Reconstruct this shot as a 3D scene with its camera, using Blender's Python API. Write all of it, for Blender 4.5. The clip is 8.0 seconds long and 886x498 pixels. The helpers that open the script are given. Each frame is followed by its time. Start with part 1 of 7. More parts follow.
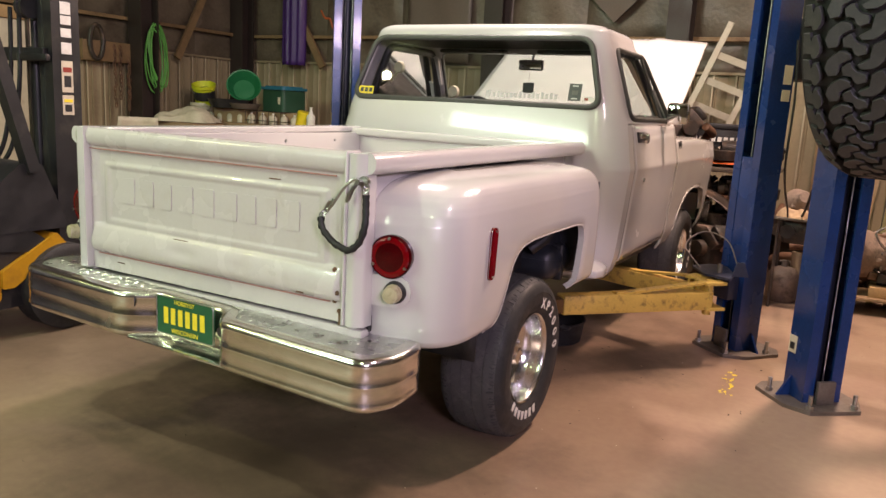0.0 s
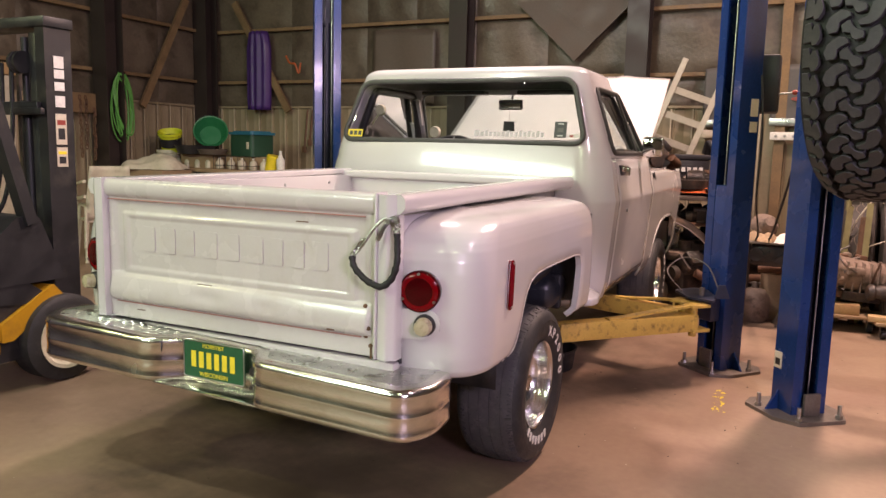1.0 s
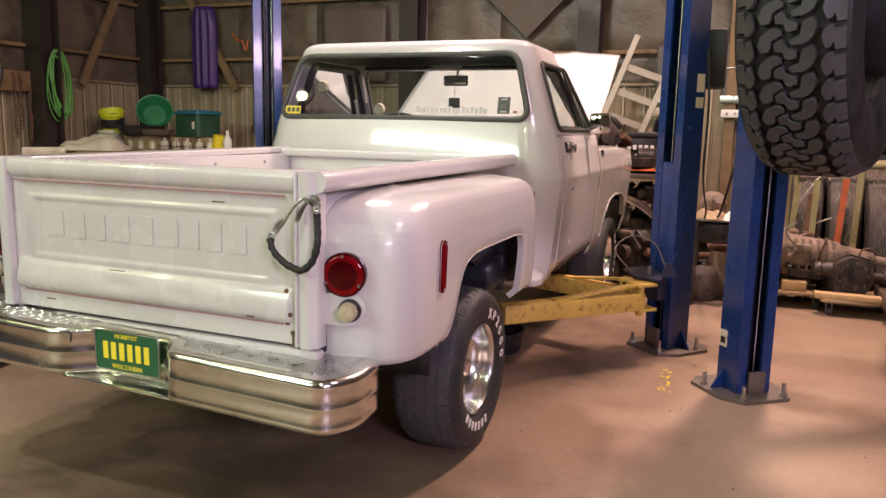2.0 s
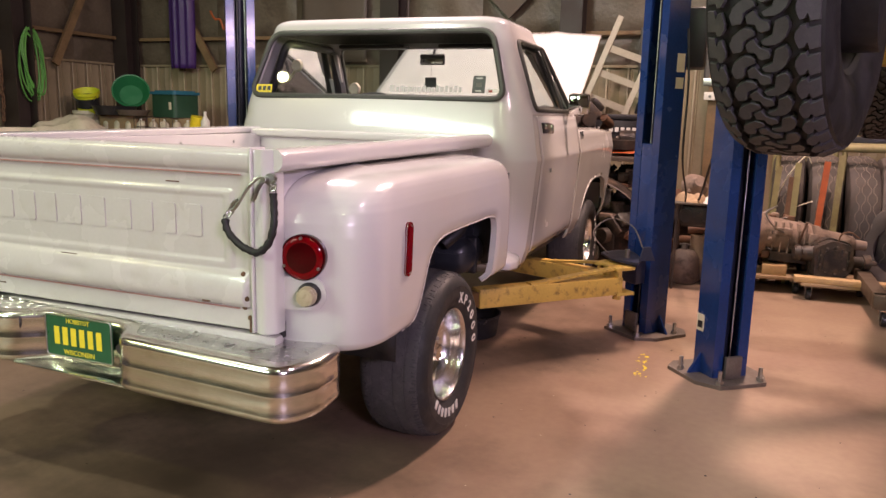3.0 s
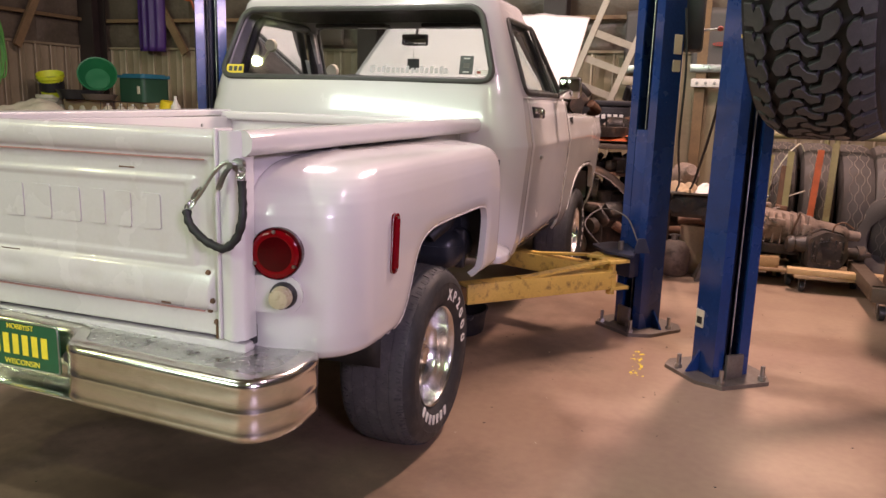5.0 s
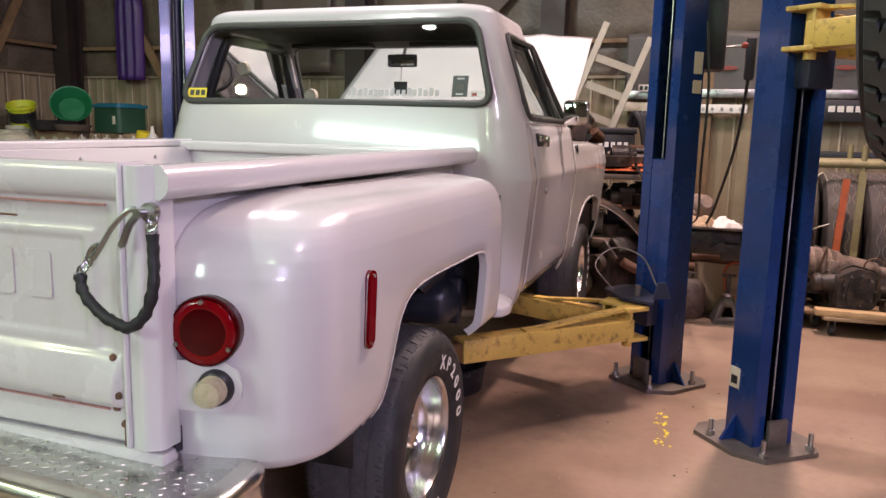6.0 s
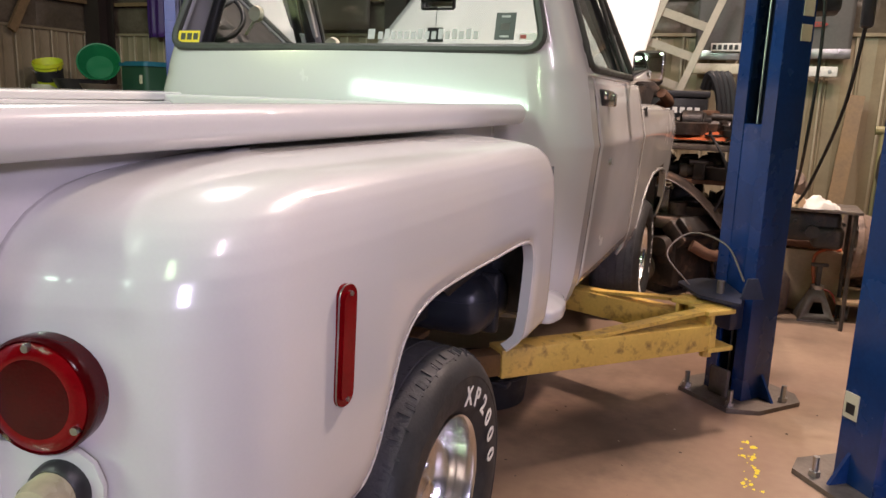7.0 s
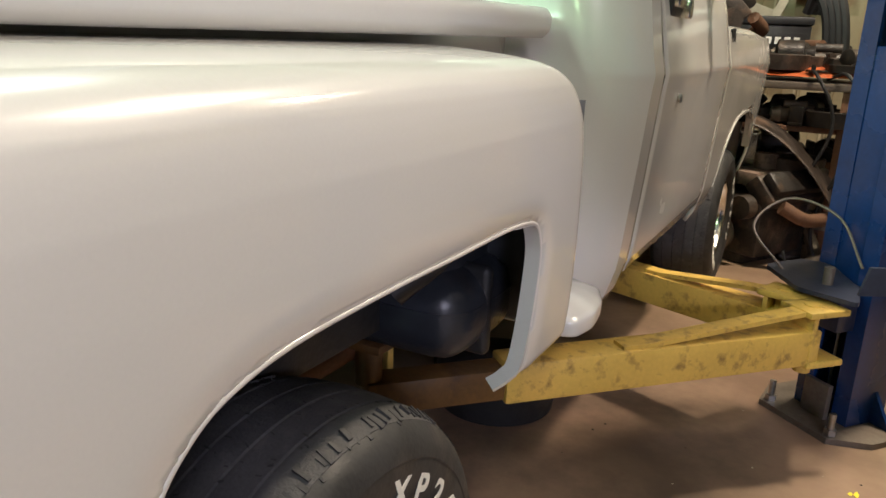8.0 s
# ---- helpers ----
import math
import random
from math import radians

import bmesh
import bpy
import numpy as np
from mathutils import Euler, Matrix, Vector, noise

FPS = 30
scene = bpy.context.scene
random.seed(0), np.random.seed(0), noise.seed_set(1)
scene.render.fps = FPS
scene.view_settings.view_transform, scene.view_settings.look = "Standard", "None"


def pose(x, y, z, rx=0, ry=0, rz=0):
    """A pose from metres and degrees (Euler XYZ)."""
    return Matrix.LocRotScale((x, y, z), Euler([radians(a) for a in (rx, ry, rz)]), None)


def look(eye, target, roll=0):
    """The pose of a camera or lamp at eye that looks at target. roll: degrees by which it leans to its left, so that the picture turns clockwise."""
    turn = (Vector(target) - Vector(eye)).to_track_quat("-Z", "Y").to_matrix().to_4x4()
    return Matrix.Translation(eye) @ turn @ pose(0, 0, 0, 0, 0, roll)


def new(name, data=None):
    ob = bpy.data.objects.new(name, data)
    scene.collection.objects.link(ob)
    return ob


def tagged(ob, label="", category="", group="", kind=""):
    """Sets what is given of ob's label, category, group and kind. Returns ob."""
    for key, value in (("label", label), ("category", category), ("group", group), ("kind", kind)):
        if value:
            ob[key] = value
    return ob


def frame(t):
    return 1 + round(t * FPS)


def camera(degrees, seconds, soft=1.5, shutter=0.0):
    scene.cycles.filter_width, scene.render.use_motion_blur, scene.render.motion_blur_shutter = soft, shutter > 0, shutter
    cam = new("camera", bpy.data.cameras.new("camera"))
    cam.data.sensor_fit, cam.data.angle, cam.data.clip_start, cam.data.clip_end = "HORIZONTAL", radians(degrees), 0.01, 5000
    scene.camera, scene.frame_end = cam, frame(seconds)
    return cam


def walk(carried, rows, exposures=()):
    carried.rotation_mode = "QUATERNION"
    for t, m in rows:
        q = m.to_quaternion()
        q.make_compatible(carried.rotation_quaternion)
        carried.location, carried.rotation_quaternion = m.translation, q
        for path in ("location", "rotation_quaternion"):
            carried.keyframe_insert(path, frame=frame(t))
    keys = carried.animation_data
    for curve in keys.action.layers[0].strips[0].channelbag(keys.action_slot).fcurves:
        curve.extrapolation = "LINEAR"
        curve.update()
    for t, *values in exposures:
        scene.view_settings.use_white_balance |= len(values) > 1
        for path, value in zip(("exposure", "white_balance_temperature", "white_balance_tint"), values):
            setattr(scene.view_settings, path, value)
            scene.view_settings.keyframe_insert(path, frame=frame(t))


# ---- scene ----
# ---- camera ----
cam = camera(61.5, 8.0)
PATH = [
    (0, (0.352, 0.506, 1.299), (-0.59, 2.23, 0.925), 3.2),
    (0.5, (0.292, 0.371, 1.321), (-0.672, 2.103, 1.053), 1.7),
    (1, (0.215, 0.295, 1.302), (-0.632, 2.086, 1.031), 1.4),
    (1.5, (0.204, 0.334, 1.287), (-0.572, 2.153, 0.987), 1.3),
    (2, (0.262, 0.456, 1.284), (-0.489, 2.282, 0.965), 1.2),
    (3.5, (0.297, 0.56, 1.257), (-0.402, 2.395, 0.879), 1.6),
    (4, (0.306, 0.565, 1.253), (-0.379, 2.402, 0.859), 1.7),
    (4.2, (0.317, 0.581, 1.251), (-0.364, 2.418, 0.849), 1.8),
    (5.5, (0.059, 0.97, 1.232), (-0.582, 2.831, 0.878), 1.6),
    (6, (0.014, 1.236, 1.225), (-0.632, 3.103, 0.913), 1.4),
    (6.5, (-0.041, 1.51, 1.185), (-0.738, 3.353, 0.843), 1.2),
    (7, (-0.154, 1.835, 1.176), (-0.911, 3.643, 0.779), 2.0),
    (7.5, (-0.187, 2.199, 1.14), (-1.015, 3.959, 0.673), 2.3),
    (8, (-0.261, 2.564, 1.101), (-1.162, 4.263, 0.55), 2.3),
]
walk(cam, [(t, look(eye, target, roll)) for t, eye, target, roll in PATH],
     exposures=[(0, -0.48, 6850, 22), (1.2, -0.48, 6800, 31), (4, -0.53, 6750, 31), (5.5, -0.56, 6300, 30), (6.5, -0.57, 5950, 23), (7, -0.57, 6150, 16), (8, -0.44, 6250, -5)])

# ---- light ----
world = bpy.data.worlds.new("world")
scene.world = world
world.use_nodes = True
world.node_tree.nodes["Background"].inputs[0].default_value = (0.05, 0.05, 0.055, 1)
world.node_tree.nodes["Background"].inputs[1].default_value = 0.03


def lamp(name, at, aim, size, watts, colour):
    data = bpy.data.lights.new(name, "AREA")
    data.energy, data.color = watts, colour
    if isinstance(size, tuple):
        data.shape, data.size, data.size_y = "RECTANGLE", size[0], size[1]
    else:
        data.shape, data.size = "DISK", size
    ob = new(name, data)
    ob.matrix_world = look(at, aim)
    return ob


LAMPS = [
    ((-4.6, -5.0, 4.40), (-1.2, 3.0, 0.6), (4.2, 0.7), 430, (0.70, 1.0, 0.72)),
    ((-2.85, 0.5, 4.45), (-1.8, 2.6, 0.0), 0.22, 95, (0.84, 1.0, 0.74)),
    ((-6.1, -1.0, 4.45), (-4.0, 1.0, 0.0), 0.15, 110, (0.84, 1.0, 0.45)),
    # next three: unseen fills added for the pickup's right side, door and the floor
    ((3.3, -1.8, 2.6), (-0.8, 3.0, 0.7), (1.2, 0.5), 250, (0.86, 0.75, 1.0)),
    ((2.4, 2.0, 4.3), (-0.6, 4.2, 0.8), (0.4, 1.2), 110, (1.0, 0.80, 0.88)),
    ((0.9, -1.4, 4.4), (-0.3, 3.0, 0.4), 0.8, 45, (0.68, 1.0, 0.52)),
    ((0.50, 5.9, 4.3), (-0.1, 4.0, 0.0), 0.30, 330, (1.0, 0.76, 0.62)),
    ((0.95, 7.7, 4.3), (0.9, 7.0, 0.0), (0.55, 0.2), 90, (1.0, 0.78, 0.58)),
    ((-2.3, 4.9, 4.4), (-1.7, 5.6, 0.0), 0.30, 190, (1.0, 0.93, 0.86)),
]
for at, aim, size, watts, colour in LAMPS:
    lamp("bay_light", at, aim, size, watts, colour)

# ---- materials ----
def material(name, colour, rough=0.5, metal=0.0, vary=0.15, scale=6.0, fine=60.0, bump=0.1, tint=None,
             gap=0.02, coat=0.0, spec=0.5, stain=0.0, stain_colour=(0.05, 0.04, 0.03), stain_scale=2.0, rand=0.0):
    """Principled surface with a broad and a fine noise in colour, gloss and relief."""
    m = bpy.data.materials.new(name)
    m.use_nodes = True
    nt = m.node_tree
    p = nt.nodes["Principled BSDF"]
    link = nt.links.new
    geo = nt.nodes.new("ShaderNodeTexCoord")
    big = nt.nodes.new("ShaderNodeTexNoise")
    big.inputs["Scale"].default_value, big.inputs["Detail"].default_value = scale, 5
    small = nt.nodes.new("ShaderNodeTexNoise")
    small.inputs["Scale"].default_value, small.inputs["Detail"].default_value = fine, 4
    link(geo.outputs["Object"], big.inputs["Vector"])
    link(geo.outputs["Object"], small.inputs["Vector"])
    mix = nt.nodes.new("ShaderNodeMix")
    mix.data_type = "RGBA"
    lo = [c * (1 - vary) for c in colour]
    hi = [min(1, c * (1 + vary)) for c in colour] if tint is None else list(tint)
    mix.inputs["A"].default_value, mix.inputs["B"].default_value = (*lo, 1), (*hi, 1)
    ramp = nt.nodes.new("ShaderNodeMapRange")
    ramp.inputs["From Min"].default_value, ramp.inputs["From Max"].default_value = 0.3, 0.7
    add = nt.nodes.new("ShaderNodeMath")
    add.operation = "MULTIPLY_ADD"
    add.inputs[1].default_value = 0.35
    link(small.outputs["Fac"], add.inputs[0])
    half = nt.nodes.new("ShaderNodeMath")
    half.operation = "MULTIPLY"
    half.inputs[1].default_value = 0.65
    link(big.outputs["Fac"], half.inputs[0])
    link(half.outputs[0], add.inputs[2])
    link(add.outputs[0], ramp.inputs["Value"])
    link(ramp.outputs[0], mix.inputs["Factor"])
    colour_out = mix.outputs["Result"]
    if stain:
        st = nt.nodes.new("ShaderNodeTexNoise")
        st.inputs["Scale"].default_value, st.inputs["Detail"].default_value = stain_scale, 8
        st.inputs["Roughness"].default_value = 0.62
        link(geo.outputs["Object"], st.inputs["Vector"])
        sr = nt.nodes.new("ShaderNodeMapRange")
        sr.inputs["From Min"].default_value, sr.inputs["From Max"].default_value = 0.52, 0.68
        sr.inputs["To Max"].default_value = stain
        link(st.outputs["Fac"], sr.inputs["Value"])
        sm = nt.nodes.new("ShaderNodeMix")
        sm.data_type = "RGBA"
        sm.inputs["B"].default_value = (*stain_colour, 1)
        link(sr.outputs[0], sm.inputs["Factor"])
        link(colour_out, sm.inputs["A"])
        colour_out = sm.outputs["Result"]
    if rand:
        info = nt.nodes.new("ShaderNodeObjectInfo")
        rr = nt.nodes.new("ShaderNodeMapRange")
        rr.inputs["To Min"].default_value, rr.inputs["To Max"].default_value = 1 - rand, 1 + rand
        link(info.outputs["Random"], rr.inputs["Value"])
        hs = nt.nodes.new("ShaderNodeHueSaturation")
        link(rr.outputs[0], hs.inputs["Value"])
        link(colour_out, hs.inputs["Color"])
        colour_out = hs.outputs["Color"]
    link(colour_out, p.inputs["Base Color"])
    rmap = nt.nodes.new("ShaderNodeMapRange")
    rmap.inputs["From Min"].default_value, rmap.inputs["From Max"].default_value = 0.3, 0.7
    rmap.inputs["To Min"].default_value = max(0.02, rough * (1 - 0.25))
    rmap.inputs["To Max"].default_value = min(1.0, rough * (1 + 0.25))
    link(big.outputs["Fac"], rmap.inputs["Value"])
    link(rmap.outputs[0], p.inputs["Roughness"])
    p.inputs["Metallic"].default_value = metal
    p.inputs["Specular IOR Level"].default_value = spec
    p.inputs["Coat Weight"].default_value, p.inputs["Coat Roughness"].default_value = coat, 0.06
    if bump:
        b = nt.nodes.new("ShaderNodeBump")
        b.inputs["Strength"].default_value, b.inputs["Distance"].default_value = bump, gap
        link(small.outputs["Fac"], b.inputs["Height"])
        link(b.outputs[0], p.inputs["Normal"])
    return m


def glass_material(name, colour=(0.92, 0.95, 0.93), rough=0.0):
    """Thin clear pane: mostly see-through with a mirror gloss."""
    m = bpy.data.materials.new(name)
    m.use_nodes = True
    nt = m.node_tree
    nt.nodes.remove(nt.nodes["Principled BSDF"])
    out = nt.nodes["Material Output"]
    tr = nt.nodes.new("ShaderNodeBsdfTransparent")
    tr.inputs[0].default_value = (*colour, 1)
    gl = nt.nodes.new("ShaderNodeBsdfGlossy")
    gl.inputs["Roughness"].default_value = rough
    fr = nt.nodes.new("ShaderNodeFresnel")
    fr.inputs["IOR"].default_value = 1.5
    mx = nt.nodes.new("ShaderNodeMixShader")
    nt.links.new(fr.outputs[0], mx.inputs[0])
    nt.links.new(tr.outputs[0], mx.inputs[1])
    nt.links.new(gl.outputs[0], mx.inputs[2])
    nt.links.new(mx.outputs[0], out.inputs[0])
    return m


WHITE = material("white_paint", (0.58, 0.572, 0.55), 0.22, vary=0.03, scale=2.5, fine=240, bump=0.012, gap=0.002, coat=0.6)
WHITE_WORN = material("worn_white_paint", (0.56, 0.535, 0.515), 0.26, vary=0.05, scale=4, fine=90, bump=0.03, gap=0.003, coat=0.3,
                      stain=0.22, stain_colour=(0.42, 0.36, 0.28), stain_scale=7)
CHROME = material("chrome", (0.74, 0.72, 0.67), 0.22, 1.0, vary=0.08, scale=9, fine=80, bump=0.035, gap=0.002,
                  stain=0.35, stain_colour=(0.45, 0.38, 0.30), stain_scale=14)
CHROME_PLATE = material("tread_plate", (0.62, 0.62, 0.60), 0.30, 1.0, vary=0.18, scale=20, fine=160, bump=0.1, gap=0.002)
ALLOY = material("polished_alloy", (0.74, 0.74, 0.73), 0.20, 1.0, vary=0.05, scale=12, fine=90, bump=0.02, gap=0.002)
RUBBER = material("tyre_rubber", (0.024, 0.024, 0.025), 0.60, vary=0.25, scale=18, fine=120, bump=0.25, gap=0.003,
                  stain=0.4, stain_colour=(0.075, 0.07, 0.066), stain_scale=14)
MUD_RUBBER = material("dark_rubber", (0.009, 0.009, 0.010), 0.6, vary=0.25, scale=18, fine=120, bump=0.2, gap=0.003)
WORN_TREAD = material("scuffed_tread_rubber", (0.062, 0.061, 0.062), 0.72, vary=0.35, scale=16, fine=210, bump=0.4, gap=0.004,
                      stain=0.55, stain_colour=(0.12, 0.115, 0.11), stain_scale=24)
TREAD = material("worn_tread_rubber", (0.038, 0.037, 0.040), 0.62, vary=0.3, scale=22, fine=180, bump=0.3, gap=0.003,
                 stain=0.35, stain_colour=(0.085, 0.08, 0.075), stain_scale=15)
BLACK = material("black_plastic", (0.022, 0.022, 0.024), 0.42, vary=0.25, scale=9, fine=110, bump=0.08, gap=0.002)
SEAL = material("window_seal", (0.055, 0.058, 0.05), 0.5, vary=0.2, scale=15, bump=0.05, gap=0.002)
UNDER = material("undercoat", (0.014, 0.015, 0.017), 0.5, vary=0.4, scale=8, fine=60, bump=0.3, gap=0.006,
                 stain=0.4, stain_colour=(0.035, 0.028, 0.022), stain_scale=9)
RED_LENS = material("red_lens", (0.17, 0.002, 0.004), 0.08, vary=0.25, scale=20, fine=260, bump=0.25, gap=0.001, coat=0.0, spec=0.22)
RED_DARK = material("dark_red_lens", (0.050, 0.001, 0.002), 0.08, vary=0.3, scale=20, fine=260, bump=0.25, gap=0.001, coat=0.0, spec=0.22)
CREAM_LENS = material("clouded_lens", (0.42, 0.37, 0.24), 0.3, vary=0.2, scale=30, bump=0.05, gap=0.002)
STEEL = material("bare_steel", (0.42, 0.42, 0.41), 0.35, 1.0, vary=0.25, scale=14, fine=120, bump=0.08, gap=0.002)
GREEN_PLATE = material("green_plate_paint", (0.012, 0.105, 0.045), 0.35, vary=0.12, scale=20, bump=0.03, gap=0.001)
YELLOW_INK = material("yellow_ink", (0.85, 0.70, 0.04), 0.45, vary=0.08, scale=20, bump=0.0)
WHITE_INK = material("white_ink", (0.72, 0.71, 0.66), 0.6, vary=0.15, scale=40, bump=0.0)
BLUE = material("blue_lift_enamel", (0.008, 0.034, 0.135), 0.26, vary=0.28, scale=3.5, fine=70, bump=0.05, gap=0.003, coat=0.2,
                stain=0.35, stain_colour=(0.012, 0.02, 0.06), stain_scale=3)
BLUE_DARK = material("oily_channel_steel", (0.022, 0.026, 0.045), 0.4, vary=0.4, scale=6, bump=0.1, gap=0.003)
YELLOW = material("yellow_lift_enamel", (0.60, 0.40, 0.085), 0.42, vary=0.14, scale=5, fine=80, bump=0.08, gap=0.003,
                  stain=0.7, stain_colour=(0.13, 0.07, 0.025), stain_scale=26)
YELLOW_FORK = material("yellow_truck_enamel", (0.50, 0.26, 0.012), 0.4, vary=0.1, scale=4, bump=0.05, gap=0.003,
                       stain=0.4, stain_colour=(0.18, 0.09, 0.02), stain_scale=6)
CHARCOAL = material("charcoal_enamel", (0.016, 0.016, 0.018), 0.45, vary=0.25, scale=5, fine=70, bump=0.06, gap=0.003,
                    stain=0.3, stain_colour=(0.09, 0.08, 0.065), stain_scale=8)
CONCRETE = material("stained_concrete", (0.325, 0.208, 0.150), 0.38, vary=0.20, tint=(0.35, 0.252, 0.162), scale=1.6, fine=26, bump=0.06, gap=0.004,
                    stain=0.55, stain_colour=(0.13, 0.085, 0.06), stain_scale=1.3, spec=0.4)
PANEL = material("aged_metal_panel", (0.29, 0.235, 0.145), 0.5, vary=0.14, scale=1.7, fine=40, bump=0.05, gap=0.004,
                 stain=0.45, stain_colour=(0.12, 0.085, 0.045), stain_scale=2.2, rand=0.10)
BLANKET = material("insulation_facing", (0.115, 0.092, 0.064), 0.45, vary=0.35, scale=2.2, fine=26, bump=0.25, gap=0.02,
                   stain=0.8, stain_colour=(0.055, 0.038, 0.025), stain_scale=3.2, rand=0.16)
IRON = material("dark_red_iron", (0.026, 0.017, 0.014), 0.55, vary=0.3, scale=4, fine=50, bump=0.1, gap=0.004)
TIMBER = material("old_timber", (0.21, 0.135, 0.065), 0.65, vary=0.3, scale=6, fine=45, bump=0.2, gap=0.004, rand=0.15)
PALE_WOOD = material("pine_board", (0.52, 0.34, 0.16), 0.6, vary=0.2, scale=8, fine=60, bump=0.15, gap=0.003, rand=0.1)
PLYWOOD = material("dusty_plywood", (0.34, 0.23, 0.13), 0.7, vary=0.25, scale=5, fine=60, bump=0.1, gap=0.003)
GREASE = material("greasy_cast_iron", (0.036, 0.027, 0.022), 0.48, vary=0.5, scale=12, fine=70, bump=0.4, gap=0.008,
                  stain=0.6, stain_colour=(0.16, 0.10, 0.065), stain_scale=9, rand=0.3)
CASTING = material("dusty_aluminium_casting", (0.27, 0.195, 0.15), 0.6, 0.15, vary=0.3, scale=9, fine=60, bump=0.3, gap=0.006,
                   stain=0.85, stain_colour=(0.05, 0.034, 0.024), stain_scale=11, rand=0.25)
RUST = material("rusted_steel", (0.13, 0.065, 0.035), 0.7, vary=0.4, scale=10, fine=70, bump=0.3, gap=0.004, rand=0.2)
ORANGE = material("orange_enamel", (0.46, 0.105, 0.03), 0.5, vary=0.2, scale=9, bump=0.1, gap=0.003,
                  stain=0.5, stain_colour=(0.16, 0.06, 0.03), stain_scale=12)
GREEN_TUB = material("green_plastic", (0.010, 0.16, 0.060), 0.38, vary=0.1, scale=6, bump=0.03, gap=0.002)
GREEN_BIN = material("dark_green_plastic", (0.016, 0.065, 0.038), 0.42, vary=0.15, scale=6, bump=0.03, gap=0.002)
TEAL_LID = material("blue_plastic_lid", (0.012, 0.13, 0.20), 0.42, vary=0.12, scale=6, bump=0.03, gap=0.002)
GREEN_HOSE = material("green_hose", (0.10, 0.36, 0.07), 0.45, vary=0.15, scale=12, bump=0.04, gap=0.002)
PURPLE = material("purple_plastic", (0.060, 0.022, 0.15), 0.45, vary=0.15, scale=5, bump=0.05, gap=0.003)
CREAM = material("cream_plastic", (0.60, 0.55, 0.42), 0.5, vary=0.12, scale=7, bump=0.05, gap=0.003, rand=0.1,
                 stain=0.4, stain_colour=(0.3, 0.24, 0.15), stain_scale=8)
LIME = material("lime_yellow_label", (0.55, 0.60, 0.02), 0.5, vary=0.15, scale=12, bump=0.03, gap=0.002)
YELLOW_PLASTIC = material("yellow_plastic", (0.80, 0.62, 0.02), 0.45, vary=0.1, scale=8, bump=0.03, gap=0.002)
CLOTH = material("rag_cloth", (0.68, 0.63, 0.56), 0.9, vary=0.12, scale=14, fine=160, bump=0.3, gap=0.004)
FLAP = material("grey_rubber_sheet", (0.085, 0.080, 0.074), 0.55, vary=0.2, scale=5, fine=60, bump=0.06, gap=0.003)
CABLE = material("black_cable", (0.010, 0.010, 0.011), 0.62, vary=0.2, scale=20, bump=0.05, gap=0.002)
HEADLINER = material("worn_headliner", (0.14, 0.135, 0.125), 0.45, vary=0.4, scale=5, fine=60, bump=0.2, gap=0.006, stain=0.5, stain_colour=(0.11, 0.10, 0.09), stain_scale=7)
GREY_SEAT = material("dark_vinyl", (0.045, 0.040, 0.036), 0.5, vary=0.2, scale=9, fine=130, bump=0.1, gap=0.002)
GLASS = glass_material("window_glass", (0.80, 0.84, 0.82))
GLASS_CLEAR = glass_material("door_glass", (0.70, 0.74, 0.72))
MIRROR = material("mirror_glass", (0.85, 0.85, 0.83), 0.03, 1.0, vary=0.02, bump=0.0)
LIGHT_RED = material("red_label_ink", (0.30, 0.045, 0.03), 0.5, vary=0.1, scale=20, bump=0.0)

FLAP_BROWN = material("brown_rubber_sheet", (0.10, 0.078, 0.058), 0.6, vary=0.2, scale=3, fine=50, bump=0.08, gap=0.004)
OLIVE = material("olive_enamel", (0.25, 0.22, 0.10), 0.5, vary=0.2, scale=8, bump=0.08, gap=0.003, stain=0.5, stain_colour=(0.14, 0.08, 0.04), stain_scale=9)
OLD_RUBBER = material("weathered_rubber", (0.070, 0.058, 0.050), 0.75, vary=0.3, scale=9, fine=70, bump=0.15, gap=0.004, stain=0.5, stain_colour=(0.11, 0.085, 0.062), stain_scale=6, rand=0.2)
DUST = material("dusty_rubber", (0.20, 0.165, 0.13), 0.9, vary=0.2, scale=20, bump=0.0)
PLYWOOD_STEEL = material("dusty_brown_steel", (0.10, 0.068, 0.045), 0.55, 0.2, vary=0.25, scale=7, fine=60, bump=0.1, gap=0.003)

# paler than the panels: light on the rib edges is put into the colour
RIB = material("lit_panel_rib", (0.46, 0.39, 0.27), 0.5, vary=0.15, scale=3, fine=40, bump=0.05, gap=0.003, stain=0.5, stain_colour=(0.24, 0.18, 0.11), stain_scale=5, rand=0.15)
DULL_ALLOY = material("dull_aluminium", (0.40, 0.35, 0.28), 0.5, 0.3, vary=0.15, scale=10, bump=0.05, gap=0.002)
SEAM = material("rusty_seam", (0.40, 0.20, 0.17), 0.7, vary=0.3, scale=30, bump=0.05, gap=0.001)
GREY_INK = material("faded_decal_ink", (0.50, 0.50, 0.48), 0.6, vary=0.15, scale=40, bump=0.0)
OILY = material("oily_black_metal", (0.022, 0.019, 0.017), 0.38, 0.2, vary=0.5, scale=14, fine=80, bump=0.35, gap=0.006, stain=0.6, stain_colour=(0.09, 0.06, 0.04), stain_scale=16, rand=0.35)

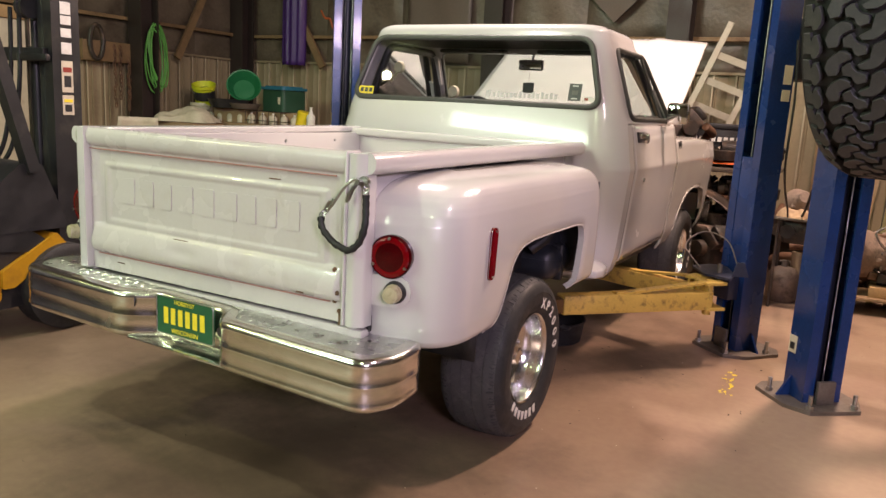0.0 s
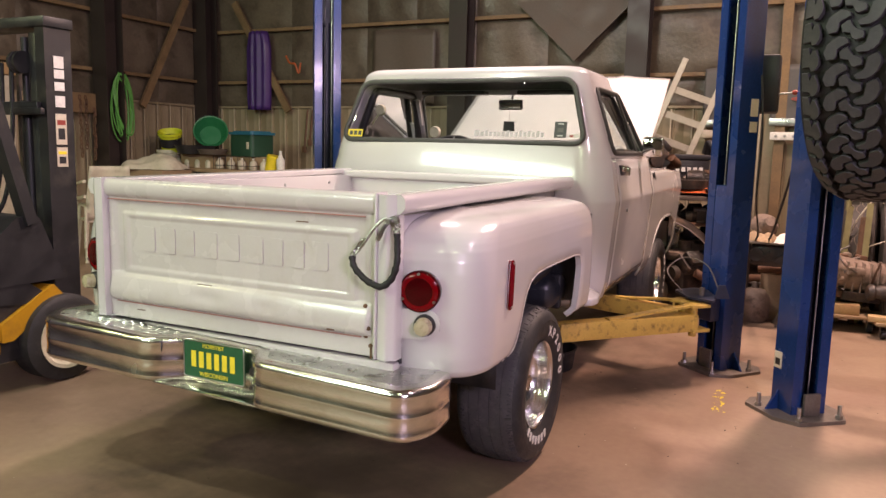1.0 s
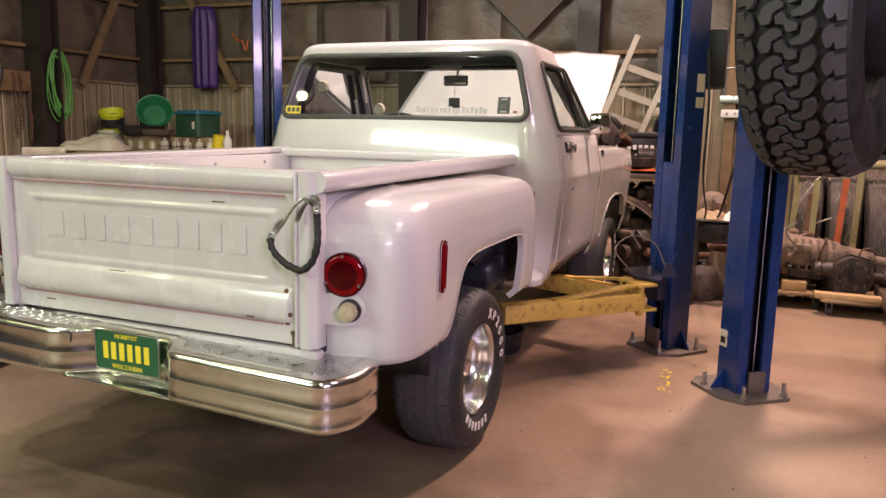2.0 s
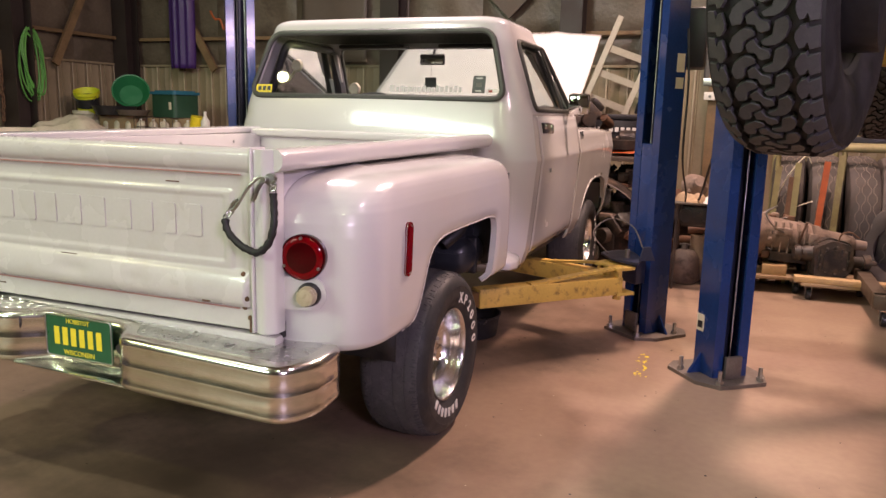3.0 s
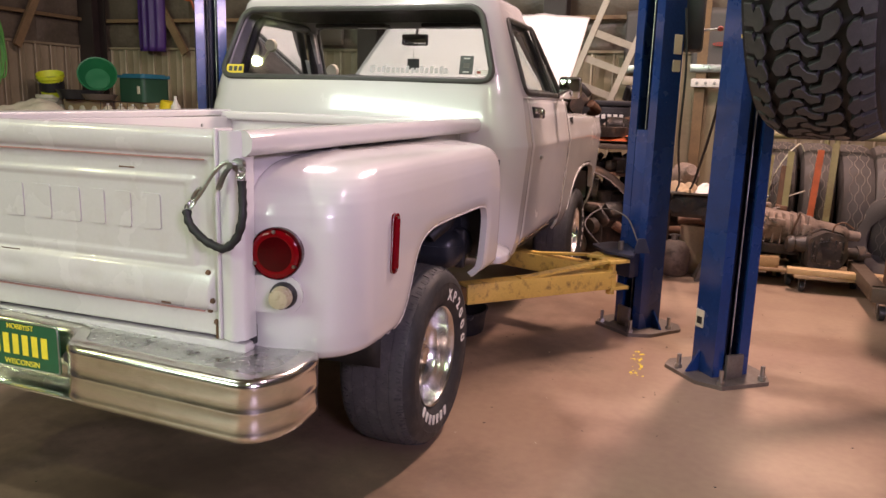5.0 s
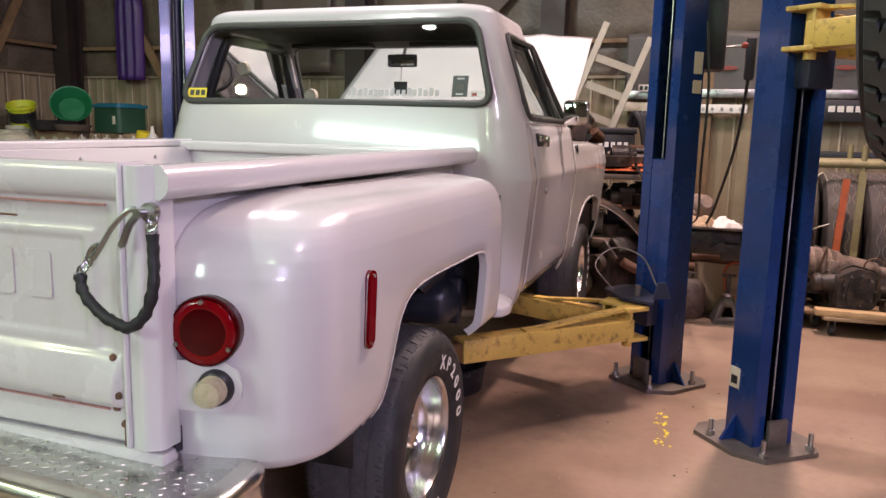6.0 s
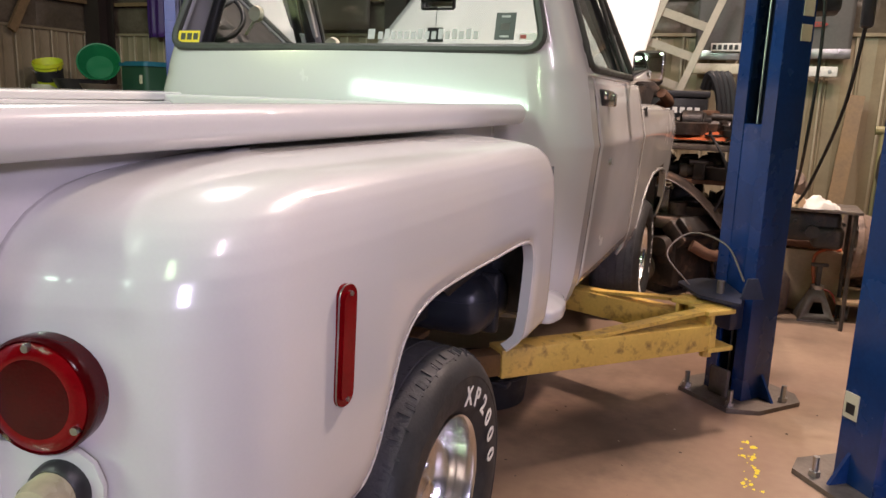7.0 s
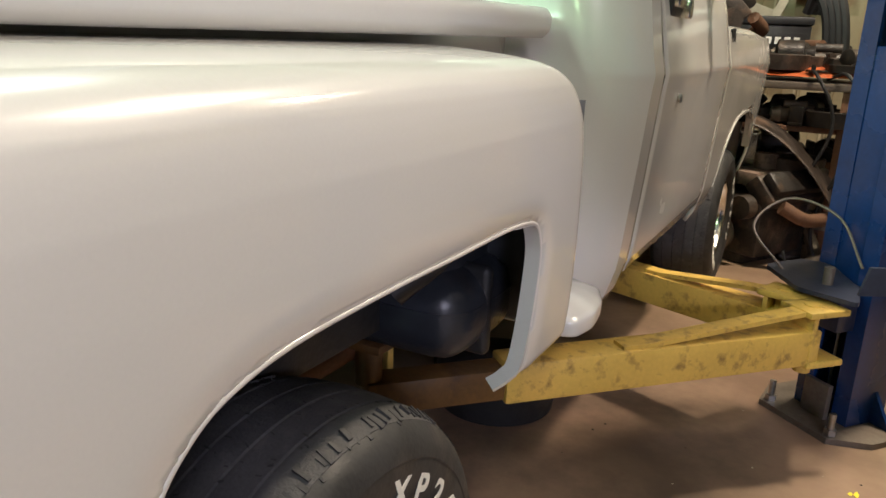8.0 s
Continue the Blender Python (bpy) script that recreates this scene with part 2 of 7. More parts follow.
# ---- shape tools ----
class Shape:
    """Gathers vertices and faces of one mesh."""

    def __init__(self):
        self.v, self.f = [], []

    def add(self, verts, faces, m=None):
        n = len(self.v)
        self.v += [tuple(m @ Vector(p)) if m else tuple(p) for p in verts]
        self.f += [tuple(i + n for i in f) for f in faces]
        return self

    def box(self, at, size, bevel=0.0, m=None, seg=2):
        bm = bmesh.new()
        bmesh.ops.create_cube(bm, size=1.0, matrix=Matrix.Translation(at) @ Matrix.Diagonal((*size, 1)))
        if bevel:
            bmesh.ops.bevel(bm, geom=list(bm.edges), offset=min(bevel, 0.45 * min(size)), segments=seg, affect="EDGES", profile=0.5)
        bm.verts.index_update()
        self.add([v.co.copy() for v in bm.verts], [[v.index for v in f.verts] for f in bm.faces], m)
        bm.free()
        return self

    def span(self, lo, hi, bevel=0.0, m=None):
        return self.box([(a + b) / 2 for a, b in zip(lo, hi)], [b - a for a, b in zip(lo, hi)], bevel, m)

    def lathe(self, profile, seg=32, m=None, closed=False, axis="x"):
        """profile: (along the axis, radius)."""
        v, f = [], []
        for a, r in profile:
            for k in range(seg):
                w = 2 * math.pi * k / seg
                c, s = r * math.cos(w), r * math.sin(w)
                v.append((a, c, s) if axis == "x" else (s, a, c) if axis == "y" else (c, s, a))
        n = len(profile)
        for i in range(n if closed else n - 1):
            j = (i + 1) % n
            for k in range(seg):
                q = (k + 1) % seg
                f.append((i * seg + k, i * seg + q, j * seg + q, j * seg + k))
        if not closed:
            f.append(tuple(range(seg - 1, -1, -1)))
            f.append(tuple((n - 1) * seg + k for k in range(seg)))
        return self.add(v, f, m)

    def rod(self, a, b, r, seg=12, r2=None):
        a, b = Vector(a), Vector(b)
        m = Matrix.Translation(a) @ (b - a).to_track_quat("Z", "Y").to_matrix().to_4x4()
        return self.lathe([(0, r), ((b - a).length, r if r2 is None else r2)], seg, m, axis="z")

    def tube(self, path, r, seg=8, shut=False):
        """A round bar along a line of points."""
        pts = [Vector(p) for p in path]
        n = len(pts)
        v, f, up = [], [], None
        for i, p in enumerate(pts):
            d = (pts[(i + 1) % n] - pts[i - 1]) if shut else (pts[min(i + 1, n - 1)] - pts[max(i - 1, 0)])
            d.normalize()
            if up is None:
                up = d.orthogonal().normalized()
            up = (up - d * up.dot(d)).normalized()
            side = d.cross(up)
            rr = r[i] if isinstance(r, (list, tuple)) else r
            for k in range(seg):
                w = 2 * math.pi * k / seg
                v.append(p + up * rr * math.cos(w) + side * rr * math.sin(w))
        for i in range(n if shut else n - 1):
            j = (i + 1) % n
            for k in range(seg):
                q = (k + 1) % seg
                f.append((i * seg + k, i * seg + q, j * seg + q, j * seg + k))
        if not shut:
            f += [tuple(range(seg - 1, -1, -1)), tuple((n - 1) * seg + k for k in range(seg))]
        return self.add(v, f)

    def prism(self, outline, lo, hi, axis="x", m=None):
        """A closed outline pushed from lo to hi along an axis. x: (y, z); y: (x, z); z: (x, y)."""
        n = len(outline)
        put = {"x": lambda a, p: (a, p[0], p[1]), "y": lambda a, p: (p[0], a, p[1]), "z": lambda a, p: (p[0], p[1], a)}[axis]
        v = [put(lo, p) for p in outline] + [put(hi, p) for p in outline]
        f = [(i, (i + 1) % n, n + (i + 1) % n, n + i) for i in range(n)] + [tuple(range(n - 1, -1, -1)), tuple(range(n, 2 * n))]
        return self.add(v, f, m)

    def sweep(self, path, section, shut=False, up=(0, 0, 1), cap=True):
        """section: closed (side, up) outline carried along the path."""
        pts = [Vector(p) for p in path]
        n, k = len(pts), len(section)
        v, f = [], []
        for i, p in enumerate(pts):
            d = (pts[(i + 1) % n] - pts[i - 1]) if shut else (pts[min(i + 1, n - 1)] - pts[max(i - 1, 0)])
            d.normalize()
            side = d.cross(Vector(up)).normalized()
            top = side.cross(d)
            v += [p + side * a + top * b for a, b in section]
        for i in range(n if shut else n - 1):
            j = (i + 1) % n
            for q in range(k):
                w = (q + 1) % k
                f.append((i * k + q, i * k + w, j * k + w, j * k + q))
        if cap and not shut:
            f += [tuple(range(k - 1, -1, -1)), tuple((n - 1) * k + q for q in range(k))]
        return self.add(v, f)

    def grid(self, fn, us, vs, inside=None, snap=None, m=None):
        """A sheet fn(u, v); faces whose middle is inside() are left out, and snap() draws the rim into line."""
        nu, nv = len(us), len(vs)
        p = [Vector(fn(u, w)) for u in us for w in vs]
        faces = []
        keep_of, cut_of = set(), set()
        for i in range(nu - 1):
            for j in range(nv - 1):
                q = (i * nv + j, (i + 1) * nv + j, (i + 1) * nv + j + 1, i * nv + j + 1)
                c = (p[q[0]] + p[q[1]] + p[q[2]] + p[q[3]]) / 4
                if inside and inside(c):
                    cut_of.update(q)
                else:
                    keep_of.update(q)
                    faces.append(q)
        if snap:
            for i in keep_of & cut_of:
                p[i] = Vector(snap(p[i]))
        return self.add(p, faces, m)


def part(name, shape, mat, parent=None, label="", smooth=40, thick=0.0, m=None):
    """ONE mesh object, a thing's part when it has a parent."""
    me = bpy.data.meshes.new(name)
    me.from_pydata(shape.v, [], shape.f)
    me.validate()
    bm = bmesh.new()
    bm.from_mesh(me)
    bmesh.ops.remove_doubles(bm, verts=bm.verts, dist=1e-5)
    bmesh.ops.recalc_face_normals(bm, faces=bm.faces)
    bm.to_mesh(me)
    bm.free()
    if smooth:
        me.shade_smooth()
        me.set_sharp_from_angle(angle=radians(smooth))
    me.materials.append(mat)
    ob = new(name, me)
    if m is not None:
        ob.matrix_basis = m
    if parent is not None:
        ob.parent = parent
    if thick:
        mod = ob.modifiers.new("thickness", "SOLIDIFY")
        mod.thickness, mod.offset = thick, -1.0
    if label:
        ob["label"] = label
    return ob


def thing(name, m, label, category, group="", kind=""):
    ob = new(name)
    ob.matrix_basis = m
    return tagged(ob, label, category, group, kind)


def spread(lo, hi, n):
    return [lo + (hi - lo) * i / (n - 1) for i in range(n)]


def smoothline(points, n=8, shut=False):
    """Catmull-Rom through the points."""
    p = [Vector(q) for q in points]
    k = len(p)
    out = []
    for i in range(k if shut else k - 1):
        a, b = p[i], p[(i + 1) % k]
        z = p[i - 1] if (shut or i) else a * 2 - b
        c = p[(i + 2) % k] if (shut or i + 2 < k) else b * 2 - a
        for j in range(n):
            t = j / n
            out.append(0.5 * ((2 * a) + (b - z) * t + (2 * z - 5 * a + 4 * b - c) * t * t + (3 * a - z - 3 * b + c) * t ** 3))
    if not shut:
        out.append(p[-1])
    return out


def lerp_table(table, x):
    """Smooth curve through rows of (x, y)."""
    xs = [a for a, _ in table]
    if x <= xs[0]:
        return table[0][1]
    for (a, fa), (b, fb) in zip(table, table[1:]):
        if x <= b:
            t = (x - a) / (b - a)
            return fa + (fb - fa) * t
    return table[-1][1]


def round_rect(w, h, r, n=6, cx=0.0, cy=0.0):
    out = []
    for sx, sy, a0 in ((1, 1, 0), (-1, 1, 90), (-1, -1, 180), (1, -1, 270)):
        for i in range(n + 1):
            a = radians(a0 + 90 * i / n)
            out.append((cx + sx * (w / 2 - r) + r * math.cos(a), cy + sy * (h / 2 - r) + r * math.sin(a)))
    return out


def nearest_on(poly, y, z):
    best, at = 1e9, (y, z)
    k = len(poly)
    for i in range(k):
        (ay, az), (by, bz) = poly[i], poly[(i + 1) % k]
        dy, dz = by - ay, bz - az
        q = dy * dy + dz * dz
        t = 0 if q == 0 else max(0, min(1, ((y - ay) * dy + (z - az) * dz) / q))
        py, pz = ay + t * dy, az + t * dz
        d = (py - y) ** 2 + (pz - z) ** 2
        if d < best:
            best, at = d, (py, pz)
    return at


def in_poly(poly, y, z):
    hit = False
    k = len(poly)
    for i in range(k):
        (ay, az), (by, bz) = poly[i], poly[(i + 1) % k]
        if (az > z) != (bz > z) and y < ay + (z - az) / (bz - az) * (by - ay):
            hit = not hit
    return hit


def text_part(words, at, size, mat, parent, turn=None, name="lettering", bold=0.0):
    """Flat letters in the built-in font, as a mesh."""
    data = bpy.data.curves.new(name, "FONT")
    data.body, data.size, data.align_x, data.align_y, data.extrude = words, size, "CENTER", "CENTER", 0.0006
    data.offset = bold
    ob = bpy.data.objects.new(name, data)
    scene.collection.objects.link(ob)
    me = bpy.data.meshes.new_from_object(ob.evaluated_get(bpy.context.evaluated_depsgraph_get()))
    bpy.data.objects.remove(ob)
    me.materials.clear()
    me.materials.append(mat)
    done = new(name, me)
    done.parent = parent
    done.matrix_basis = Matrix.Translation(at) @ (turn or pose(0, 0, 0, 90, 0, 0))
    return done


def rounded_poly(corners, r=0.05, n=5):
    out = []
    k = len(corners)
    for i in range(k):
        p, a, b = Vector(corners[i]), Vector(corners[i - 1]), Vector(corners[(i + 1) % k])
        d, e = (a - p).normalized() * r, (b - p).normalized() * r
        for j in range(n + 1):
            t = j / n
            out.append(tuple((p + d) * (1 - t) ** 2 + 2 * p * t * (1 - t) + (p + e) * t ** 2))
    return out


def oil_or_shade_patch(mat, at, radius, strength):
    """Adds a dark patch of its own ragged shape to a floor material: oil stains and painted shade."""
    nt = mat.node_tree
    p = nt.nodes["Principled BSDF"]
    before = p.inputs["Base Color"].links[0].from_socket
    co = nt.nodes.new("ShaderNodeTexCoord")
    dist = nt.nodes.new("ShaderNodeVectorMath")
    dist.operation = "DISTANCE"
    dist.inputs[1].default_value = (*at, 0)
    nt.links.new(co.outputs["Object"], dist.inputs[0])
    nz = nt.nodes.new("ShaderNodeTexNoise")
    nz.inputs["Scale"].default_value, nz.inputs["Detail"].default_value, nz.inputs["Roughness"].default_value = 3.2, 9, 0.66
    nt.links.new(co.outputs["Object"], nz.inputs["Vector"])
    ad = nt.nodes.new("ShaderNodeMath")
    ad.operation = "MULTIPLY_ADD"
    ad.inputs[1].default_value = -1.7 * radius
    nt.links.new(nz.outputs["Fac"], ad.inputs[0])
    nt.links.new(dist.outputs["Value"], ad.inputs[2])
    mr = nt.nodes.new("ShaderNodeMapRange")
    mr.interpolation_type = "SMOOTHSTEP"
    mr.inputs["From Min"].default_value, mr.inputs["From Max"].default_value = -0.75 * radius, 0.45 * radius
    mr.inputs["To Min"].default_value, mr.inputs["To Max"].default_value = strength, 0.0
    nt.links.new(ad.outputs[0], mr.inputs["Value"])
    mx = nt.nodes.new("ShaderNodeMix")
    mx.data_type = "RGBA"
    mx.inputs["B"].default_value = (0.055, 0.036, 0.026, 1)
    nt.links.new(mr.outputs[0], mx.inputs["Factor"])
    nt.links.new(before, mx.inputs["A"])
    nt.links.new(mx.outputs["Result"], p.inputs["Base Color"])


# oil stains; those under the pickup also put its shade into the colour
oil_or_shade_patch(CONCRETE, (-1.35, 2.45), 0.95, 0.75)
oil_or_shade_patch(CONCRETE, (-2.2, 3.6), 1.1, 0.7)
oil_or_shade_patch(CONCRETE, (-0.9, 2.35), 0.28, 0.6)
oil_or_shade_patch(CONCRETE, (-1.5, 4.9), 1.0, 0.7)
oil_or_shade_patch(CONCRETE, (-0.62, 4.45), 0.42, 0.7)
oil_or_shade_patch(CONCRETE, (-1.39, 2.45), 0.10, 0.6)
oil_or_shade_patch(CONCRETE, (-0.15, 3.3), 0.16, 0.3)
oil_or_shade_patch(CONCRETE, (0.2, 5.2), 0.4, 0.25)

# ---- the workshop shell ----
X0, X1, Y0, Y1, TOP = -8.0, 7.5, -6.0, 9.2, 4.7


def setting(name, shape, mat, label, category, smooth=0, thick=0.0):
    return tagged(part(name, shape, mat, None, smooth=smooth, thick=thick), label, category, kind="structure")


floor = setting("floor", Shape().grid(lambda x, y: (x, y, 0), spread(X0 - 0.2, X1 + 0.2, 9), spread(Y0 - 0.2, Y1 + 0.2, 9)), CONCRETE, "stained brown concrete workshop floor", "floor", thick=0.15)
setting("ceiling", Shape().span((X0 - 0.2, Y0 - 0.2, TOP), (X1 + 0.2, Y1 + 0.2, TOP + 0.12)), BLANKET, "dim insulated workshop ceiling", "ceiling")
wall_n = setting("wall_north", Shape().span((X0 - 0.2, Y1, 0), (X1 + 0.2, Y1 + 0.15, TOP)), BLANKET, "insulated workshop wall with girts", "wall")
wall_w = setting("wall_west", Shape().span((X0 - 0.15, Y0, 0), (X0, Y1, TOP)), BLANKET, "insulated workshop side wall with girts", "wall")
setting("wall_east", Shape().span((X1, Y0, 0), (X1 + 0.15, Y1, TOP)), BLANKET, "plain insulated workshop wall", "wall")
setting("wall_south", Shape().span((X0 - 0.2, Y0 - 0.15, 0), (X1 + 0.2, Y0, TOP)), BLANKET, "plain insulated workshop wall", "wall")

# facing sheets between the girts, slightly pillowed
GIRTS = [2.17, 2.90, 3.65]
rnd = random.Random(12)


def pillow(length, z0, z1, depth, seed):
    r = random.Random(seed)
    ph = [r.uniform(0, 6.28) for _ in range(4)]

    def fn(u, v):
        edge = min(1, u / 0.08, (1 - u) / 0.08) * min(1, v / 0.15, (1 - v) / 0.15)
        wob = 0.5 + 0.25 * math.sin(u * 5 + ph[0]) * math.sin(v * 4 + ph[1]) + 0.2 * math.sin(u * 13 + ph[2] + 3 * v) + 0.12 * math.sin(v * 11 + ph[3] + u * 6)
        return (u * length, -depth * max(0, edge) ** 0.6 * wob - 0.004, z0 + v * (z1 - z0))
    return Shape().grid(fn, spread(0, 1, 15), spread(0, 1, 9))


NP = [X0, -6.45, -5.2, -4.45, -3.6, -2.65, -1.5, -0.4, 0.7, 2.0, 3.3, 4.6, 6.0, X1]
for a, b in zip(NP, NP[1:]):
    for k, (z0, z1) in enumerate(((1.80, 2.15), (2.19, 2.88), (2.92, 3.63), (3.67, TOP))):
        part("facing_sheet", pillow(b - a, z0, z1, 0.05, rnd.random()), BLANKET, wall_n, smooth=60, m=pose(a, Y1, 0))
WP = [-6.0, -4.0, -2.0, 0.0, 2.0, 3.4, 4.8, 6.1, 7.25, 8.2, Y1]
for a, b in zip(WP, WP[1:]):
    for z0, z1 in ((1.80, 2.15), (2.19, 2.88), (2.92, 3.63), (3.67, TOP)):
        part("facing_sheet", pillow(b - a, z0, z1, 0.05, rnd.random()), BLANKET, wall_w, smooth=60, m=pose(X0, a, 0, 0, 0, 90))

# wainscot of upright metal sheets
def wain_sheet(w):
    pts = []
    for o in (0.0, w / 2):
        pts += [(o, 0.0), (o + 0.006, -0.016), (o + 0.020, -0.016), (o + 0.026, 0.0), (o + w / 4 + 0.008, 0.0), (o + w / 4 + 0.013, -0.003), (o + w / 4 + 0.018, 0.0)]
    pts += [(w, 0.0), (w, 0.01), (0.0, 0.01)]
    return Shape().prism(pts, 0.0, 1.815, axis="z")


wain = wain_sheet(0.47)
first = None
n = 0
x = X0 + 0.02
while x < X1 - 0.3:
    if first is None:
        first = part("wall_sheet", wain, PANEL, wall_n, m=pose(x, Y1 - 0.012, 0))
    else:
        o = new("wall_sheet", first.data)
        o.parent, o.matrix_basis = wall_n, pose(x, Y1 - 0.012, 0)
    x += 0.472
y = Y1 - 0.05
while y > -2:
    o = new("wall_sheet", first.data)
    o.parent, o.matrix_basis = wall_w, pose(X0 + 0.012, y - 0.47, 0, 0, 0, 90)
    y -= 0.472

# girts, columns and braces
for z in GIRTS:
    setting("trim", Shape().span((X0, Y1 - 0.10, z - 0.022), (X1, Y1 - 0.055, z + 0.022), 0.004), TIMBER, "brown girt along the wall", "girt")
    setting("trim", Shape().span((X0 + 0.055, Y0, z - 0.022), (X0 + 0.10, Y1 - 0.10, z + 0.022), 0.004), TIMBER, "brown girt along the wall", "girt")
setting("trim", Shape().span((X0, Y1 - 0.05, 1.80), (X1, Y1 - 0.01, 1.83), 0.003), PANEL, "metal cap along the wall sheets", "trim")
setting("trim", Shape().span((X0 + 0.01, Y0, 1.80), (X0 + 0.05, Y1 - 0.05, 1.83), 0.003), PANEL, "metal cap along the wall sheets", "trim")


def column(x, y, w, d):
    """Rolled steel I-section."""
    t = 0.014
    s = Shape().span((x - w / 2, y - d / 2, 0.012), (x + w / 2, y - d / 2 + t, TOP)).span((x - w / 2, y + d / 2 - t, 0.012), (x + w / 2, y + d / 2, TOP)).span((x - t / 2, y - d / 2 + t, 0.012), (x + t / 2, y + d / 2 - t, TOP))
    s.span((x - w / 2 - 0.03, y - d / 2 - 0.03, 0), (x + w / 2 + 0.03, y + d / 2 + 0.03, 0.014))
    return setting("column", s, IRON, "dark red-brown steel building column", "column")


for x in (-7.84, -3.70, -1.52, 2.9, 5.6):
    column(x, Y1 - 0.24, 0.24, 0.24)
for y in (7.15, 3.2, -0.8):
    column(X0 + 0.24, y, 0.24, 0.27)


def board(name, a, b, w, t, mat, label, category="board", up=(0, 1, 0)):
    """A plank from a to b."""
    a, b = Vector(a), Vector(b)
    d = (b - a).normalized()
    side = d.cross(Vector(up)).normalized()
    n = side.cross(d)
    s = Shape()
    q = [a + side * (w / 2 * i) + n * (t / 2 * j) for i, j in ((-1, -1), (1, -1), (1, 1), (-1, 1))]
    r = [b + side * (w / 2 * i) + n * (t / 2 * j) for i, j in ((-1, -1), (1, -1), (1, 1), (-1, 1))]
    s.add(q + r, [(3, 2, 1, 0), (4, 5, 6, 7), (0, 1, 5, 4), (1, 2, 6, 5), (2, 3, 7, 6), (3, 0, 4, 7)])
    return tagged(part(name, s, mat, None, smooth=0), label, category)


for a, b in (((-7.38, Y1 - 0.13, 3.3), (-6.42, Y1 - 0.13, 1.75)), ((-0.02, Y1 - 0.13, 3.2), (0.0, Y1 - 0.13, 0.1))):
    tagged(board("wall_brace", a, b, 0.10, 0.04, TIMBER, ""), "diagonal timber brace against the wall", "brace", kind="structure")
for a, b in (((X0 + 0.13, 8.62, 3.3), (X0 + 0.13, 7.78, 1.75)),):
    tagged(board("wall_brace", a, b, 0.10, 0.04, TIMBER, "", up=(1, 0, 0)), "diagonal timber brace against the wall", "brace", kind="structure")

# ---- car lifts ----
RUSTY_YELLOW = material("rusted_yellow_enamel", (0.11, 0.055, 0.014), 0.5, vary=0.4, scale=14, fine=80, bump=0.25, gap=0.004, stain=1.0, stain_colour=(0.055, 0.028, 0.014), stain_scale=11)
STEEL_DIRTY = material("dirty_steel_plate", (0.17, 0.145, 0.12), 0.5, 0.5, vary=0.3, scale=9, fine=80, bump=0.15, gap=0.004, stain=0.5, stain_colour=(0.10, 0.07, 0.05), stain_scale=9)
def lift_column(x, y, yaw, lift_z, label, tall=3.7):
    """A post of a two-post lift; its open channel faces -y before the turn."""
    m = pose(x, y, 0, 0, 0, yaw)
    t = thing("lift_column", m, label, "car lift", "two-post lifts")
    W, D, k = 0.195, 0.165, 0.010
    sec = [(-W / 2 + 0.03, -D / 2 - 0.02), (-W / 2, -D / 2 - 0.02), (-W / 2, -D / 2), (-W / 2, D / 2 - 0.03), (-W / 2 + 0.03, D / 2), (W / 2 - 0.03, D / 2), (W / 2, D / 2 - 0.03), (W / 2, -D / 2), (W / 2, -D / 2 - 0.02), (W / 2 - 0.03, -D / 2 - 0.02),
           (W / 2 - 0.055, -D / 2 - 0.02), (W / 2 - 0.055, -D / 2 - 0.008), (W / 2 - k, -D / 2 - 0.008), (W / 2 - k, D / 2 - 0.035), (W / 2 - 0.035, D / 2 - k), (-W / 2 + 0.035, D / 2 - k), (-W / 2 + k, D / 2 - 0.035), (-W / 2 + k, -D / 2 - 0.008),
           (-W / 2 + 0.055, -D / 2 - 0.008), (-W / 2 + 0.055, -D / 2 - 0.02)]
    part("post", Shape().prism(sec, 0.018, tall, axis="z"), BLUE, t, "blue enamelled steel channel post", smooth=30)
    base = Shape().prism([(-0.13, -0.215), (0.13, -0.215), (0.20, -0.11), (0.20, 0.12), (0.13, 0.18), (-0.13, 0.18), (-0.20, 0.12), (-0.20, -0.11)], 0, 0.018, axis="z")
    part("base_plate", base, STEEL_DIRTY, t, "bolted steel base plate")
    for sx in (1, -1):
        part("gusset", Shape().prism([(sx * 0.098, 0.018), (sx * 0.165, 0.018), (sx * 0.098, 0.12)], -0.004, 0.008, axis="y"), BLUE, t, smooth=0)
    part("stop_block", Shape().span((-0.045, -0.135, 0.018), (0.045, -0.115, 0.13), 0.003), STEEL_DIRTY, t)
    for bx, by in ((-0.115, -0.185), (0.115, -0.185), (-0.165, 0.06), (0.165, 0.06)):
        part("anchor_bolt", Shape().lathe([(0.018, 0.018), (0.036, 0.018)], 6, Matrix.Translation((bx, by, 0)), axis="z").lathe([(0.036, 0.010), (0.085, 0.010)], 10, Matrix.Translation((bx, by, 0)), axis="z"), STEEL, t)
    part("channel_liner", Shape().span((-W / 2 + 0.02, 0.02, 0.03), (W / 2 - 0.02, 0.03, tall - 0.05)), BLUE_DARK, t)
    for cx in (-0.022, 0.030):
        part("lift_cable", Shape().rod((cx, -0.055, 0.06), (cx + 0.006, -0.055, tall - 0.1), 0.0045, 8), STEEL, t, "thin steel cable")
    part("cylinder", Shape().rod((0.0, -0.01, 0.05), (0.0, -0.01, 2.2), 0.026, 14), BLUE_DARK, t)
    part("carriage", Shape().span((-0.046, -0.100, lift_z + 0.02), (0.046, 0.0, lift_z + 0.72), 0.006), BLUE, t, "blue sliding carriage")
    part("carriage_foot", Shape().span((-0.060, -0.17, lift_z - 0.09), (0.060, -0.09, lift_z + 0.05), 0.008), BLUE_DARK, t, "dark greasy arm bracket")
    return t


